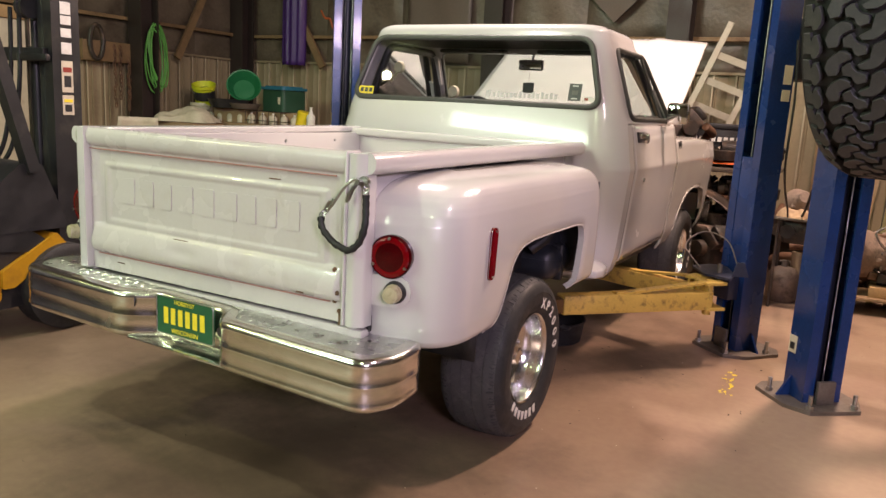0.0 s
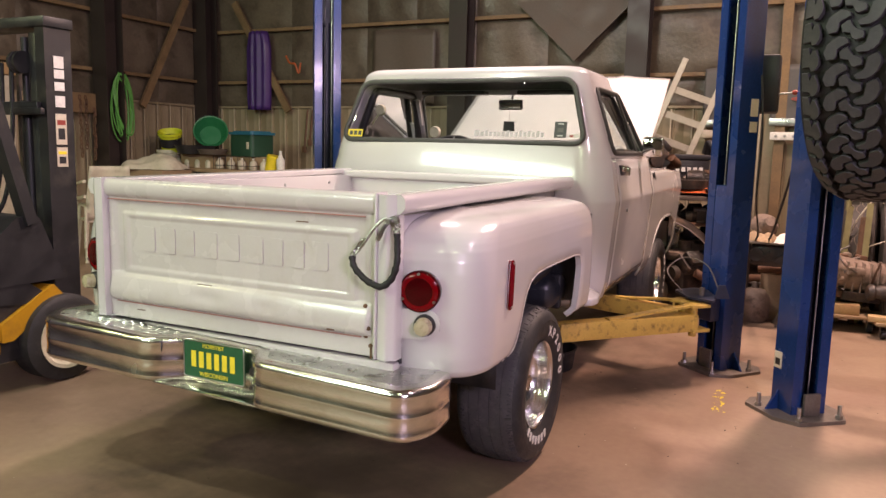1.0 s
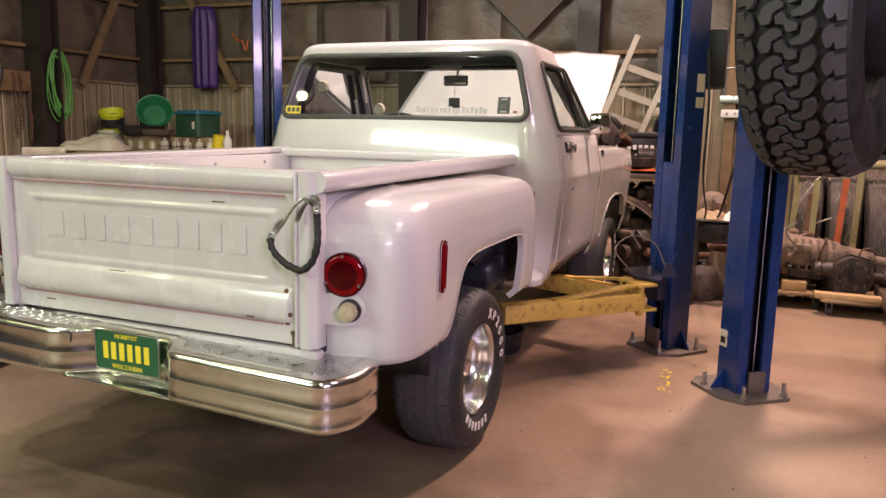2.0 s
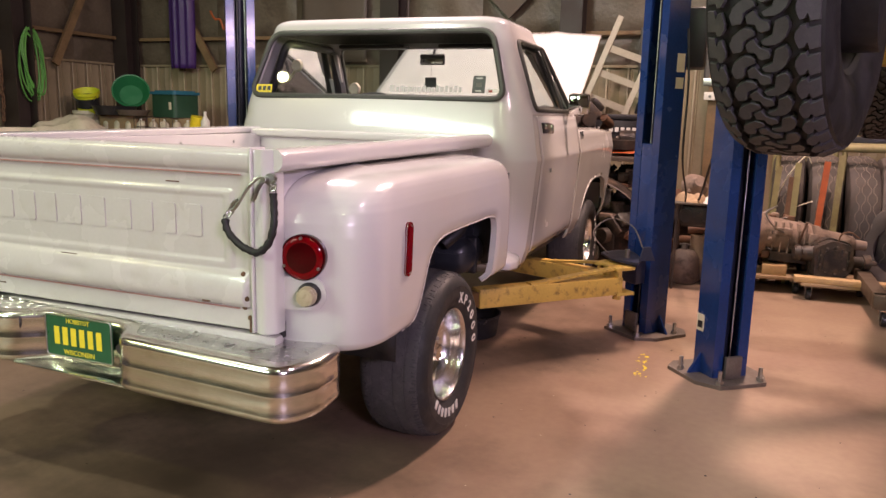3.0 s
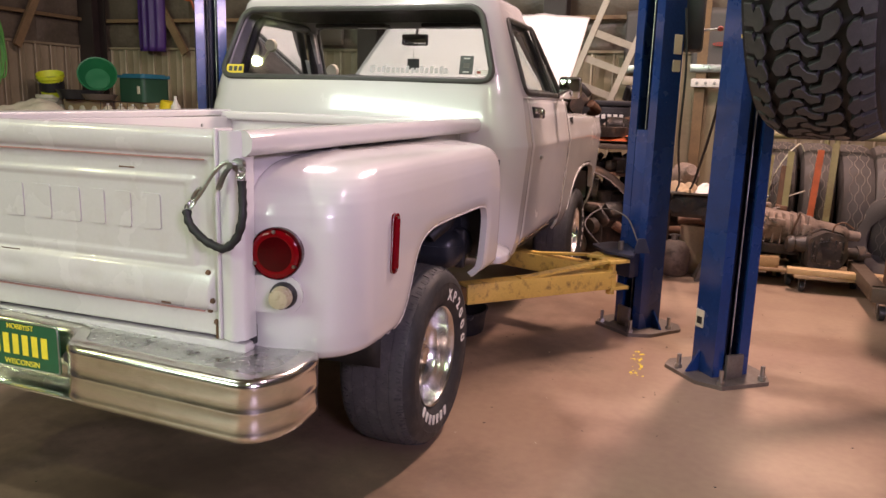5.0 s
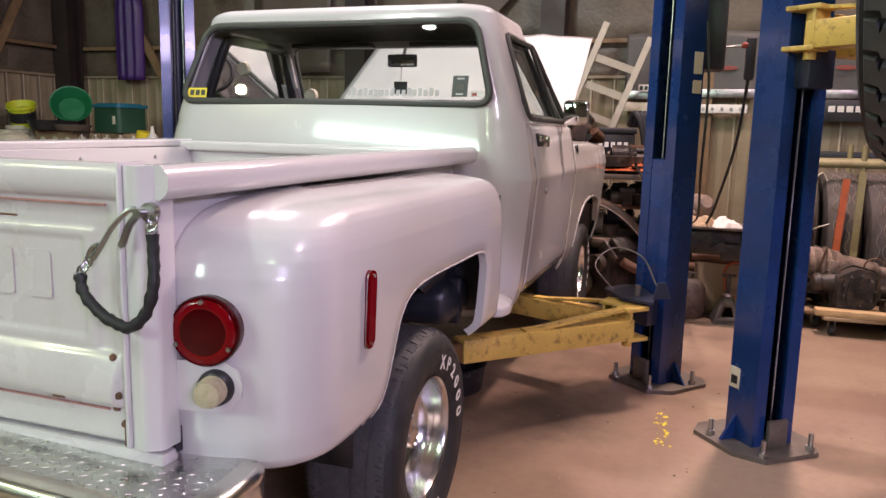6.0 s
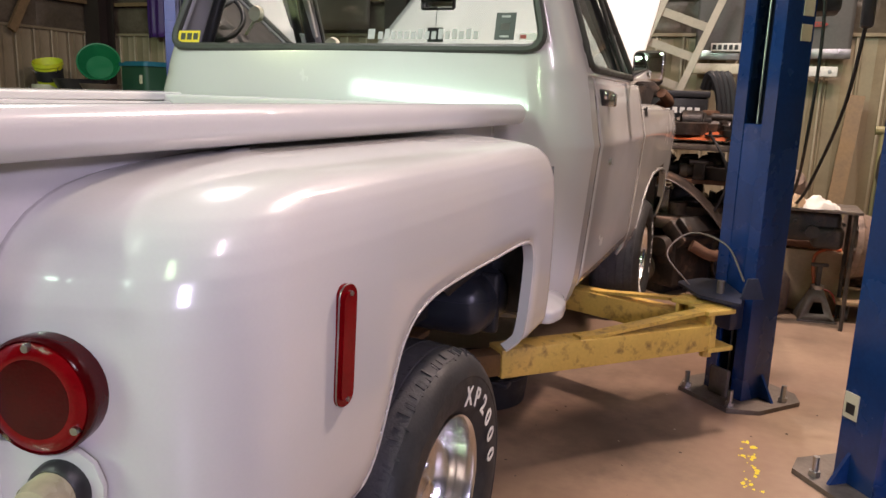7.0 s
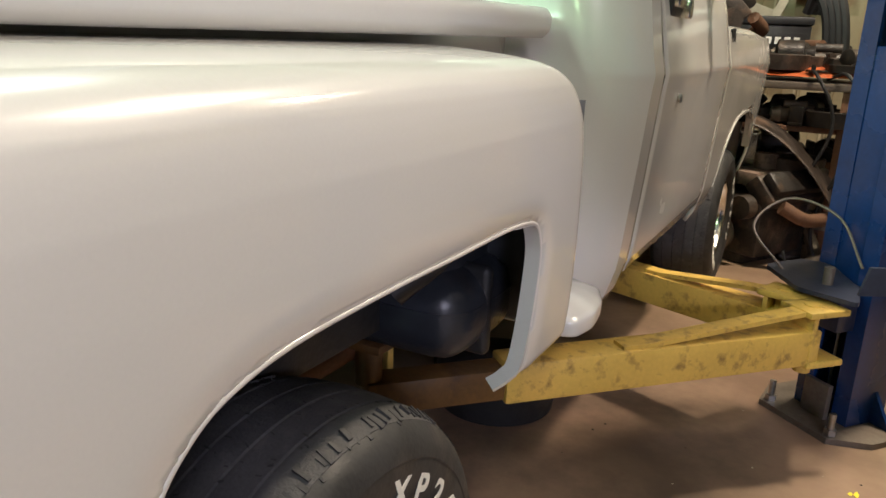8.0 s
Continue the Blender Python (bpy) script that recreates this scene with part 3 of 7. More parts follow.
lift_a = lift_column(-0.13, 5.06, -40, 0.40, "blue two-post lift column beside the white pickup")
lift_column(-3.08, 5.12, 40, 0.40, "blue two-post lift column on the far side of the pickup")
lift_c = lift_column(0.285, 4.42, 38, 1.50, "blue two-post lift column beside the raised vehicle")
for o, at, w, h, mat in ((lift_a, (0.100, 0.01, 1.57), 0.0, 0.10, CREAM), (lift_a, (0.100, 0.01, 1.46), 0.0, 0.06, CREAM), (lift_c, (-0.100, 0.02, 0.27), 0.0, 0.085, CREAM)):
    st = part("post_label", Shape().box(at, (0.004, 0.055, h), 0.0005), mat, o, "pale printed label", smooth=0)
    if o is not lift_c:
        continue
    part("label_bar", Shape().box((at[0] * 1.02, at[1], at[2] - h * 0.1), (0.003, 0.034, h * 0.4), 0.0005), BLACK, st, smooth=0)


def lift_arm(t_name, a, b, c, z, label, pad=True):
    """Box arm from a to b with a sliding end to c, all at height z."""
    a, b, c = (Vector((*p, 0)) for p in (a, b, c))
    t = thing("lift_arm", Matrix.Translation((a.x, a.y, z)), label, "lift arm", "lift arms")
    yaw = math.atan2(b.y - a.y, b.x - a.x)
    L, L2 = (b - a).length, (c - a).length
    m = Matrix.Rotation(yaw, 4, "Z")
    part("outer_arm", Shape().box((L / 2, 0, -0.006), (L, 0.095, 0.097), 0.006, m), YELLOW, t, "scuffed yellow box arm", smooth=30)
    part("inner_arm", Shape().box(((L + L2) / 2 - 0.06, 0, -0.010), (L2 - L + 0.1, 0.076, 0.074), 0.005, m), RUSTY_YELLOW, t, "rusty yellow sliding arm", smooth=30)
    strap = Shape().sweep([m @ Vector((0.0, 0.012, 0.092)), m @ Vector((L * 0.18, 0.012, 0.080)), m @ Vector((L * 0.58, 0.012, 0.047)), m @ Vector((L * 0.66, 0.012, 0.046))], [(-0.024, -0.006), (0.024, -0.006), (0.024, 0.006), (-0.024, 0.006)])
    part("brace_strap", strap, YELLOW, t, "yellow brace strap on the arm", smooth=30)
    part("pivot_bracket", Shape().box((-0.01, 0, 0.088), (0.13, 0.11, 0.018), 0.004, m).box((-0.02, 0, -0.052), (0.12, 0.11, 0.018), 0.004, m).box((0.030, 0, 0.02), (0.014, 0.10, 0.13), 0.003, m)
         .rod((0, 0, -0.09), (0, 0, 0.10), 0.022), YELLOW, t, smooth=30)
    if pad:
        e = m @ Vector((L2 - 0.02, 0, 0))
        part("pad_post", Shape().rod(e + Vector((0, 0, 0.02)), e + Vector((0, 0, 0.11)), 0.03).box(e + Vector((0, 0, 0.115)), (0.11, 0.09, 0.02), 0.004), RUSTY_YELLOW, t)
        part("stop_plate", Shape().box((L2 - 0.077, -0.058, 0.030), (0.014, 0.052, 0.105), 0.003, m), YELLOW, t, "chipped yellow stop plate", smooth=30)
    return t


lift_arm("a", (-0.265, 4.66), (-0.87, 4.01), (-1.09, 3.77), 0.36, "yellow lift arm reaching under the pickup")
lift_arm("a", (-0.34, 4.76), (-0.95, 4.98), (-1.20, 5.07), 0.36, "yellow lift arm reaching forward under the pickup")
lift_arm("b", (-2.95, 4.72), (-2.40, 3.95), (-2.2, 3.65), 0.36, "yellow lift arm reaching under the pickup")
lift_arm("b", (-2.88, 5.0), (-2.30, 5.2), (-2.1, 5.3), 0.36, "yellow lift arm reaching forward under the pickup")
lift_arm("c", (0.34, 4.26), (1.05, 3.75), (1.28, 3.60), 1.60, "yellow lift arm under the raised vehicle")
lift_arm("c", (0.40, 4.50), (1.10, 5.0), (1.35, 5.18), 1.60, "yellow lift arm under the raised vehicle")

# ---- raised off-road vehicle ----
VM = pose(0.405, 2.78, 1.60, 0, 0, -13)
raised = thing("raised_vehicle", VM, "off-road vehicle with knobbly tyres raised on a lift", "vehicle")


def mud_tyre(parent, at, pieces, steer=0, name="wheel"):
    R = 0.425
    w = part(name, Shape().lathe([(-0.11, 0.20), (-0.03, 0.19), (0.05, 0.19), (0.10, 0.20), (0.11, 0.215), (0.09, 0.19), (0.02, 0.16), (0.03, 0.06), (0.05, 0.0005)], 40), CHARCOAL, parent, "dark steel wheel", m=Matrix.Translation(at) @ pose(0, 0, 0, 0, 0, steer))
    prof = [(-0.10, 0.205), (-0.126, 0.25), (-0.138, 0.31), (-0.136, 0.36), (-0.127, 0.392), (-0.108, R - 0.024), (0, R - 0.015), (0.108, R - 0.024), (0.127, 0.392), (0.136, 0.36), (0.138, 0.31), (0.126, 0.25), (0.10, 0.205)]
    part("tyre", Shape().lathe(prof, 72, closed=True), MUD_RUBBER, w, "black knobbly off-road tyre", smooth=40)
    n = 42
    step = 2 * math.pi / n
    pitch = R * step
    # interlocking tread blocks: (across in mm, share of one pitch)
    left_hook = [(-75, 0.25), (-67, 0.58), (-52, 0.76), (-37, 0.88), (-20, 0.84), (-11, 0.74), (-9, 0.57), (-24, 0.47), (-37, 0.36), (-38, 0.12), (-44, -0.02), (-66, -0.05)]
    middle = [(-34, 0.28), (-22, 0.42), (-11, 0.47), (-3, 0.26), (5, 0.14), (24, 0.04), (28, -0.12), (26, -0.26), (6, -0.34), (-4, -0.26), (-10, -0.06), (-30, -0.02)]
    right_hook = [(3, 0.38), (16, 0.48), (30, 0.58), (34, 0.84), (37, 1.06), (50, 1.16), (63, 1.22), (72, 1.04), (74, 0.80), (65, 0.48), (52, 0.30), (38, 0.21), (12, 0.20)]
    shoulder = [(-137, 0.02), (-112, 0.06), (-108, -0.10), (-94, -0.06), (-84, 0.14), (-82, 0.36), (-86, 0.56), (-93, 0.78), (-106, 0.74), (-110, 0.56), (-114, 0.86), (-137, 0.84)]
    far_shoulder = [(-x, 0.9 - v) for x, v in shoulder]

    def block(line):
        """Outline with its inward directions, anticlockwise."""
        poly = [Vector((x * 0.00088, v * pitch)) for x, v in line]
        if sum(a.x * b.y - b.x * a.y for a, b in zip(poly, poly[1:] + poly[:1])) < 0:
            poly.reverse()
        k, out = len(poly), []
        for i in range(k):
            d1, d2 = (poly[i] - poly[i - 1]).normalized(), (poly[(i + 1) % k] - poly[i]).normalized()
            n1, n2 = Vector((-d1.y, d1.x)), Vector((-d2.y, d2.x))
            out.append((poly[i], (n1 + n2) / max(0.6, 1 + n1.dot(n2))))
        return out

    def wrap(poly, lo, hi):
        k = len(poly)
        vs = []
        for lift, inset in ((lo, 0.0004), (hi - 0.0018, 0.0010), (hi, 0.0022)):
            for p, b in poly:
                q = p + b * inset
                a = (q.y - pitch / 2) / R
                r = lift - 0.55 * max(0, abs(q.x) - 0.075) ** 1.25 * 2.0
                vs.append((q.x, r * math.sin(a), r * math.cos(a)))
        fs = [tuple(2 * k + i for i in range(k))] + [(q * k + i, q * k + (i + 1) % k, q * k + k + (i + 1) % k, q * k + k + i) for q in (0, 1) for i in range(k)]
        return Shape().add(vs, fs)
    rows = [(wrap(block(line), R - 0.017, R), off) for line, off in ((left_hook, 0.0), (middle, 0.0), (right_hook, 0.0), (shoulder, 0.35), (far_shoulder, 0.1))]
    if pieces:
        for shape, off in rows:
            first = None
            for i in range(n):
                mm = Matrix.Rotation(step * (i + off), 4, "X")
                if first is None:
                    first = part("tread_block", shape, TREAD, w, smooth=20, m=mm)
                else:
                    o = new("tread_block", first.data)
                    o.parent, o.matrix_basis = w, mm
    else:
        blocks = Shape()
        for shape, off in rows:
            for i in range(n):
                blocks.add(shape.v, shape.f, Matrix.Rotation(step * (i + off), 4, "X"))
        tagged(part("tread_pattern", blocks, TREAD, w, "worn grey tread", smooth=20), kind="stuff")
    return w


for x in (0.0, 1.52):
    for y in (0.0, 2.92):
        mud_tyre(raised, (x + (0.025 if y == 0.0 else 0.0), y, 0), x == 0.0 and y == 0.0, -4 if y == 0.0 else 0)
part("front_axle", Shape().rod((0.1, 2.92, 0), (1.42, 2.92, 0), 0.045), UNDER, raised)
part("axle", Shape().rod((0.1, 0, 0), (1.42, 0, 0), 0.045).lathe([(-0.16, 0.05), (-0.1, 0.14), (0.1, 0.14), (0.16, 0.05)], 20, Matrix.Translation((0.76, 0, 0)), axis="y"), UNDER, raised)
part("chassis", Shape().span((0.30, -0.6, 0.24), (0.38, 3.6, 0.38), 0.01).span((1.14, -0.6, 0.24), (1.22, 3.6, 0.38), 0.01).span((0.34, 1.2, 0.26), (1.18, 1.28, 0.36), 0.01).span((0.34, -0.55, 0.26), (1.18, -0.47, 0.36), 0.01), UNDER, raised)
part("spring", Shape().tube([(0.22 + 0.05 * math.cos(a), 0.02 + 0.05 * math.sin(a), 0.02 + a * 0.009) for a in spread(0, 12 * math.pi, 130)], 0.008, 6), UNDER, raised)
part("body", Shape().prism(rounded_poly([(1.25, 0.36), (1.25, 1.1), (2.4, 1.1), (2.6, 0.9), (3.6, 0.8), (3.6, 0.44), (3.42, 0.40), (3.36, 0.56), (2.48, 0.56), (2.38, 0.36)], 0.04, 4), -0.10, 1.62), CREAM, raised, "pale body of the raised vehicle", smooth=30)
part("brake_drum", Shape().lathe([(0.10, 0.16), (0.20, 0.16), (0.21, 0.10)], 24), UNDER, raised)

# ---- the white pickup ----
TX, TY = -1.565, 2.31
truck = thing("pickup_truck", pose(TX, TY, 0), "white step-side pickup truck with open hood, parked over lift arms", "pickup truck")

W_TABLE = [(0.42, 0.80), (0.50, 0.845), (0.58, 0.868), (0.80, 0.888), (1.0, 0.904), (1.032, 0.908), (1.045, 0.906), (1.07, 0.900), (1.20, 0.876), (1.27, 0.858),
           (1.30, 0.846), (1.66, 0.722), (1.70, 0.705)]
YR_TABLE = [(0.45, 1.82)] + [(1.08 + 0.595 * i / 14, 1.822 + 0.128 * (i / 14) ** 1.25) for i in range(15)] + [(1.72, 1.965)]
YF_TABLE = [(0.45, 3.12), (1.27, 3.08), (1.66, 2.66), (1.72, 2.60)]


def ring(z, inset=0.0, nb=26, nc=10, ns=44, zz=None):
    """Half of the cab's outline at a height: from the middle of the back round the side to the middle of the front."""
    w, yr, yf = lerp_table(W_TABLE, z) - inset, lerp_table(YR_TABLE, z) + inset * 0.8, lerp_table(YF_TABLE, z) - inset
    r = max(0.02, (0.17 if z < 1.25 else 0.17 - 0.06 * (z - 1.25) / 0.45))
    rf = 0.09
    zt = z if zz is None else zz
    out = [((w - r) * i / nb, yr + 0.012 * (i / nb) ** 2, zt) for i in range(nb)]
    y0 = yr + 0.012
    lean = 0.42 * min(1.0, max(0.0, (1.36 - z) / 0.12))
    deep = r * (1 - 0.13 * min(1.0, lean / 0.42))
    for i in range(nc):
        a, t = radians(90 * i / nc), i / nc
        bx, by = w - r + 2 * t * (1 - t) * (r - lean * deep) + t * t * r, y0 + t * t * deep
        k = min(1.0, lean / 0.42)
        out.append(((w - r + r * math.sin(a)) * (1 - k) + bx * k, (y0 + r - r * math.cos(a)) * (1 - k) + by * k, zt))
    out += [(w, y0 + deep + (yf - rf - y0 - deep) * i / ns, zt) for i in range(ns)]
    for i in range(nc):
        a = radians(90 * i / nc)
        out.append((w - rf + rf * math.cos(a), yf - rf + rf * math.sin(a), zt))
    out += [((w - rf) * (1 - i / nb), yf, zt) for i in range(nb + 1)]
    return out


def full_ring(*a, **k):
    h = ring(*a, **k)
    return h + [(-x, y, z) for x, y, z in reversed(h[1:-1])] + [h[0]]


REAR_WIN = rounded_poly([(-0.752, 1.338), (0.752, 1.338), (0.652, 1.682), (-0.652, 1.682)], 0.07)
SIDE_WIN = rounded_poly([(2.10, 1.292), (2.985, 1.292), (2.66, 1.645), (2.13, 1.645)], 0.05)
WIND_WIN = rounded_poly([(-0.76, 1.30), (0.76, 1.30), (0.62, 1.665), (-0.62, 1.665)], 0.06)

# greenhouse and roof
levels = [(z, 0.0, z) for z in spread(1.262, 1.69, 44)]
levels += [(1.70, 0.075 * (1 - math.cos(radians(9 * k))), 1.70 + 0.060 * math.sin(radians(9 * k))) for k in range(1, 11)]
levels += [(1.70, d, z) for d, z in ((0.12, 1.764), (0.20, 1.771), (0.34, 1.777))]
rings = [full_ring(z, d, zz=zz) for z, d, zz in levels]


def open_pane(c):
    if abs(c.x) < 0.80 and c.y < 2.12 and in_poly(REAR_WIN, c.x, c.z):
        return True
    if c.y > 2.4 and abs(c.x) < lerp_table(W_TABLE, c.z) - 0.02 and in_poly(WIND_WIN, c.x, c.z):
        return True
    return abs(c.x) > lerp_table(W_TABLE, c.z) - 0.015 and 2.02 < c.y < 3.02 and in_poly(SIDE_WIN, c.y, c.z)


def rim_pane(c):
    if abs(c.x) > lerp_table(W_TABLE, c.z) - 0.015 and 2.05 < c.y < 3.02:
        y, z = nearest_on(SIDE_WIN, c.y, c.z)
        return (math.copysign(lerp_table(W_TABLE, z), c.x), y, z)
    x, z = nearest_on(REAR_WIN if c.y < 2.3 else WIND_WIN, c.x, c.z)
    return (x, c.y, z)


cab_top = Shape().grid(lambda i, j: rings[j][i], range(len(rings[0])), range(len(levels)), open_pane, rim_pane)
last = rings[-1][:-1]
cab_top.add(last, [tuple(range(len(last)))])
lower_z = spread(0.46, 0.98, 15) + [1.005, 1.022, 1.032, 1.039, 1.046, 1.058] + spread(1.075, 1.262, 9)
half_n = 26 + 10 + 7
cab_rings = [ring(z, ns=60)[:half_n] for z in lower_z]
cab_top.grid(lambda i, j: cab_rings[j][i], range(half_n), range(len(lower_z)))
cab_top.grid(lambda i, j: (-cab_rings[j][i][0], *cab_rings[j][i][1:]), range(half_n), range(len(lower_z)))
cab = part("cab", cab_top, WHITE, truck, "white cab shell with roof, back panel and window posts", smooth=21, thick=0.018)
DOOR_Y = cab_rings[10][half_n - 1][1] + 0.007

# doors
for s in (1, -1):
    sheet = Shape()
    zs = [z for z in lower_z if z >= 0.50]
    sheet.grid(lambda y, z: (s * lerp_table(W_TABLE, z), y, z), spread(DOOR_Y, 3.10, 24), zs)
    door = part("door", sheet, WHITE, truck, "white pickup door with body crease", smooth=35, thick=0.014)
    part("door_handle", Shape().span((s * 0.868 - 0.03, DOOR_Y + 0.10, 1.190), (s * 0.868 + 0.03, DOOR_Y + 0.235, 1.222), 0.01)
         .span((s * 0.885 - 0.022, DOOR_Y + 0.19, 1.165), (s * 0.885 + 0.022, DOOR_Y + 0.235, 1.215), 0.008), CHROME, door, "chrome door handle")
    part("handle_recess", Shape().box((s * 0.871, DOOR_Y + 0.165, 1.196), (0.03, 0.16, 0.06), 0.01), BLACK, door)
    part("keyhole", Shape().lathe([(0, 0.012), (0.008, 0.012), (0.010, 0.008)], 16, Matrix.Translation((s * 0.9025, 2.29, 0.968)) @ Matrix.Scale(s, 4, (1, 0, 0))), STEEL, door)
    strip = [(s * (lerp_table(W_TABLE, z) + 0.004), y, z) for y, z in SIDE_WIN]
    part("window_seal", Shape().tube(strip, 0.013, 8, True), SEAL, door, "black rubber window seal")
    pane = [(s * (lerp_table(W_TABLE, z) - 0.012), y, z) for y, z in SIDE_WIN]
    glass = part("door_glass", Shape().add(pane, [tuple(range(len(pane)))]), GLASS_CLEAR, door, "clear side window glass", smooth=0)
    glass.visible_shadow = False
    trim = [(s * (lerp_table(W_TABLE, z) - 0.050), y, z) for y, z in SIDE_WIN]
    part("inner_frame", Shape().tube(trim, 0.024, 10, True), BLACK, door, "dark inner window frame")
    part("vent_post", Shape().rod((s * (lerp_table(W_TABLE, 1.29) + 0.002), 2.76, 1.29), (s * (lerp_table(W_TABLE, 1.63) + 0.002), 2.62, 1.635), 0.009), SEAL, door)
    arm = Shape().tube(smoothline([(s * 0.862, 2.86, 1.27), (s * 0.90, 2.80, 1.28), (s * 0.925, 2.78, 1.30)], 5), 0.008)
    mirror = part("side_mirror", arm.box((s * 0.945, 2.78, 1.335), (0.13, 0.045, 0.125), 0.02), CHROME, truck, "chrome door mirror")
    part("mirror_glass", Shape().box((s * 0.945, 2.757, 1.335), (0.11, 0.004, 0.105), 0.0015), MIRROR, mirror)

# rear window
gasket = [(x, lerp_table(YR_TABLE, z) + 0.012 * min(1, (x / 0.68) ** 2) - 0.004, z) for x, z in REAR_WIN]
part("rear_window_seal", Shape().tube(gasket, 0.016, 8, True), SEAL, cab, "grey-black rubber window gasket")
pane = [(x, lerp_table(YR_TABLE, z) + 0.008, z) for x, z in REAR_WIN]
rear_glass = part("rear_window", Shape().add(pane, [tuple(range(len(pane)))]), GLASS, cab, "clear rear window glass with stickers", smooth=0)
rear_glass.visible_shadow = False
gasket = [(x, lerp_table(YF_TABLE, z) + 0.004, z) for x, z in WIND_WIN]
part("windshield_seal", Shape().tube(gasket, 0.014, 8, True), SEAL, cab)
pane = [(x, lerp_table(YF_TABLE, z) - 0.01, z) for x, z in WIND_WIN]
shield = part("windshield", Shape().add(pane, [tuple(range(len(pane)))]), GLASS_CLEAR, cab, "clear windshield glass", smooth=0)
shield.visible_shadow = False


def on_glass(x, z, lift=0.0035):
    return (x, lerp_table(YR_TABLE, z) + 0.008 - lift, z)


def sticker(name, x0, x1, z0, z1, mat, lift=0.0035, label=""):
    q = [on_glass(x, z, lift) for x, z in ((x0, z0), (x1, z0), (x1, z1), (x0, z1))]
    b = [(x, y + 0.001, z) for x, y, z in q]
    return part(name, Shape().add(q + b, [(0, 1, 2, 3), (7, 6, 5, 4), (0, 4, 5, 1), (1, 5, 6, 2), (2, 6, 7, 3), (3, 7, 4, 0)]), mat, rear_glass, label, smooth=0)


sticker("yellow_sticker", -0.722, -0.618, 1.354, 1.398, YELLOW_PLASTIC, label="yellow window sticker")
for i in range(3):
    sticker("sticker_bar", -0.708 + i * 0.030, -0.686 + i * 0.030, 1.364, 1.389, BLACK, 0.0045)
sticker("black_sticker", 0.578, 0.645, 1.366, 1.452, BLACK, label="black and white window sticker")
for i, (a, b) in enumerate(((1.374, 1.380), (1.396, 1.418), (1.437, 1.443))):
    sticker("sticker_bar", 0.596, 0.627, a, b, GREY_INK if i != 1 else FLAP, 0.0045)
sticker("small_sticker", 0.662, 0.722, 1.366, 1.386, WHITE_INK)
sticker("sticker_bar", 0.666, 0.686, 1.370, 1.382, LIGHT_RED, 0.0045)
x = 0.115
for i in range(16):
    w = 0.017 if i else 0.026
    sticker("decal_bar", x, x + w, 1.368, 1.368 + (0.034 if i in (0, 2, 7, 10, 12, 14) else 0.025), GREY_INK)
    x += w + (0.008 if i else 0.014)

# inside the cab
lining = [full_ring(z, d + 0.035, zz=zz - 0.02) for z, d, zz in ((1.69, 0.0, 1.70), (1.70, 0.03, 1.735), (1.70, 0.12, 1.752), (1.70, 0.33, 1.762))]
roof_in = Shape().grid(lambda i, j: lining[j][i], range(len(lining[0])), range(4))
roof_in.add(lining[-1][:-1], [tuple(range(len(lining[-1]) - 1))])
part("headliner", roof_in, HEADLINER, cab, "dark worn headliner")
part("dashboard", Shape().prism(rounded_poly([(2.62, 1.05), (2.62, 1.23), (2.72, 1.275), (3.05, 1.28), (3.05, 1.05)], 0.03, 4), -0.80, 0.80), GREY_SEAT, cab)
part("bench_seat", Shape().prism(rounded_poly([(1.98, 0.72), (1.93, 1.24), (2.02, 1.26), (2.14, 0.86), (2.55, 0.86), (2.57, 0.70)], 0.03, 4), -0.72, 0.72), GREY_SEAT, cab, "dark vinyl bench seat")
wheel_m = Matrix.Translation((-0.40, 2.58, 1.275)) @ pose(0, 0, 0, -58, 0, 0)
ring_pts = [wheel_m @ Vector((0.19 * math.cos(a), 0, 0.19 * math.sin(a))) for a in spread(0, 2 * math.pi, 33)[:-1]]
sw = Shape().tube(ring_pts, 0.012, 8, True)
for a in (90, 210, 330):
    sw.rod(wheel_m @ Vector((0, 0.03, 0)), wheel_m @ Vector((0.185 * math.cos(radians(a)), 0, 0.185 * math.sin(radians(a)))), 0.010)
sw.rod(wheel_m @ Vector((0, -0.02, 0)), wheel_m @ Vector((0, 0.25, 0)), 0.03)
part("steering_wheel", sw, BLACK, cab)
part("gauge_pod", Shape().lathe([(0, 0.05), (0.03, 0.058), (0.035, 0.05)], 24, Matrix.Translation((-0.55, 2.72, 1.405)) @ Matrix.Scale(0.72, 4), axis="y").rod((-0.55, 2.75, 1.28), (-0.55, 2.75, 1.38), 0.008, 8), CREAM, cab, "pale round gauge on the dash")
rv = part("rear_view_mirror", Shape().box((0.035, 2.66, 1.588), (0.165, 0.03, 0.066), 0.012).rod((0.035, 2.67, 1.60), (0.035, 2.70, 1.66), 0.008), BLACK, cab, "black rear view mirror")
part("mirror_glass", Shape().box((0.035, 2.643, 1.588), (0.15, 0.003, 0.054), 0.001), MIRROR, rv)
part("hanging_tag", Shape().box((0.035, 2.64, 1.448), (0.075, 0.004, 0.062), 0.001).rod((0.035, 2.64, 1.47), (0.035, 2.65, 1.57), 0.0015, 6), FLAP, cab, "small grey tag hanging from the mirror")
for s in (1, -1):
    part("sun_visor", Shape().box((s * 0.34, 2.60, 1.66), (0.46, 0.10, 0.025), 0.01, pose(0, 0, 0, 0, 0, 0)), GREY_SEAT, cab)

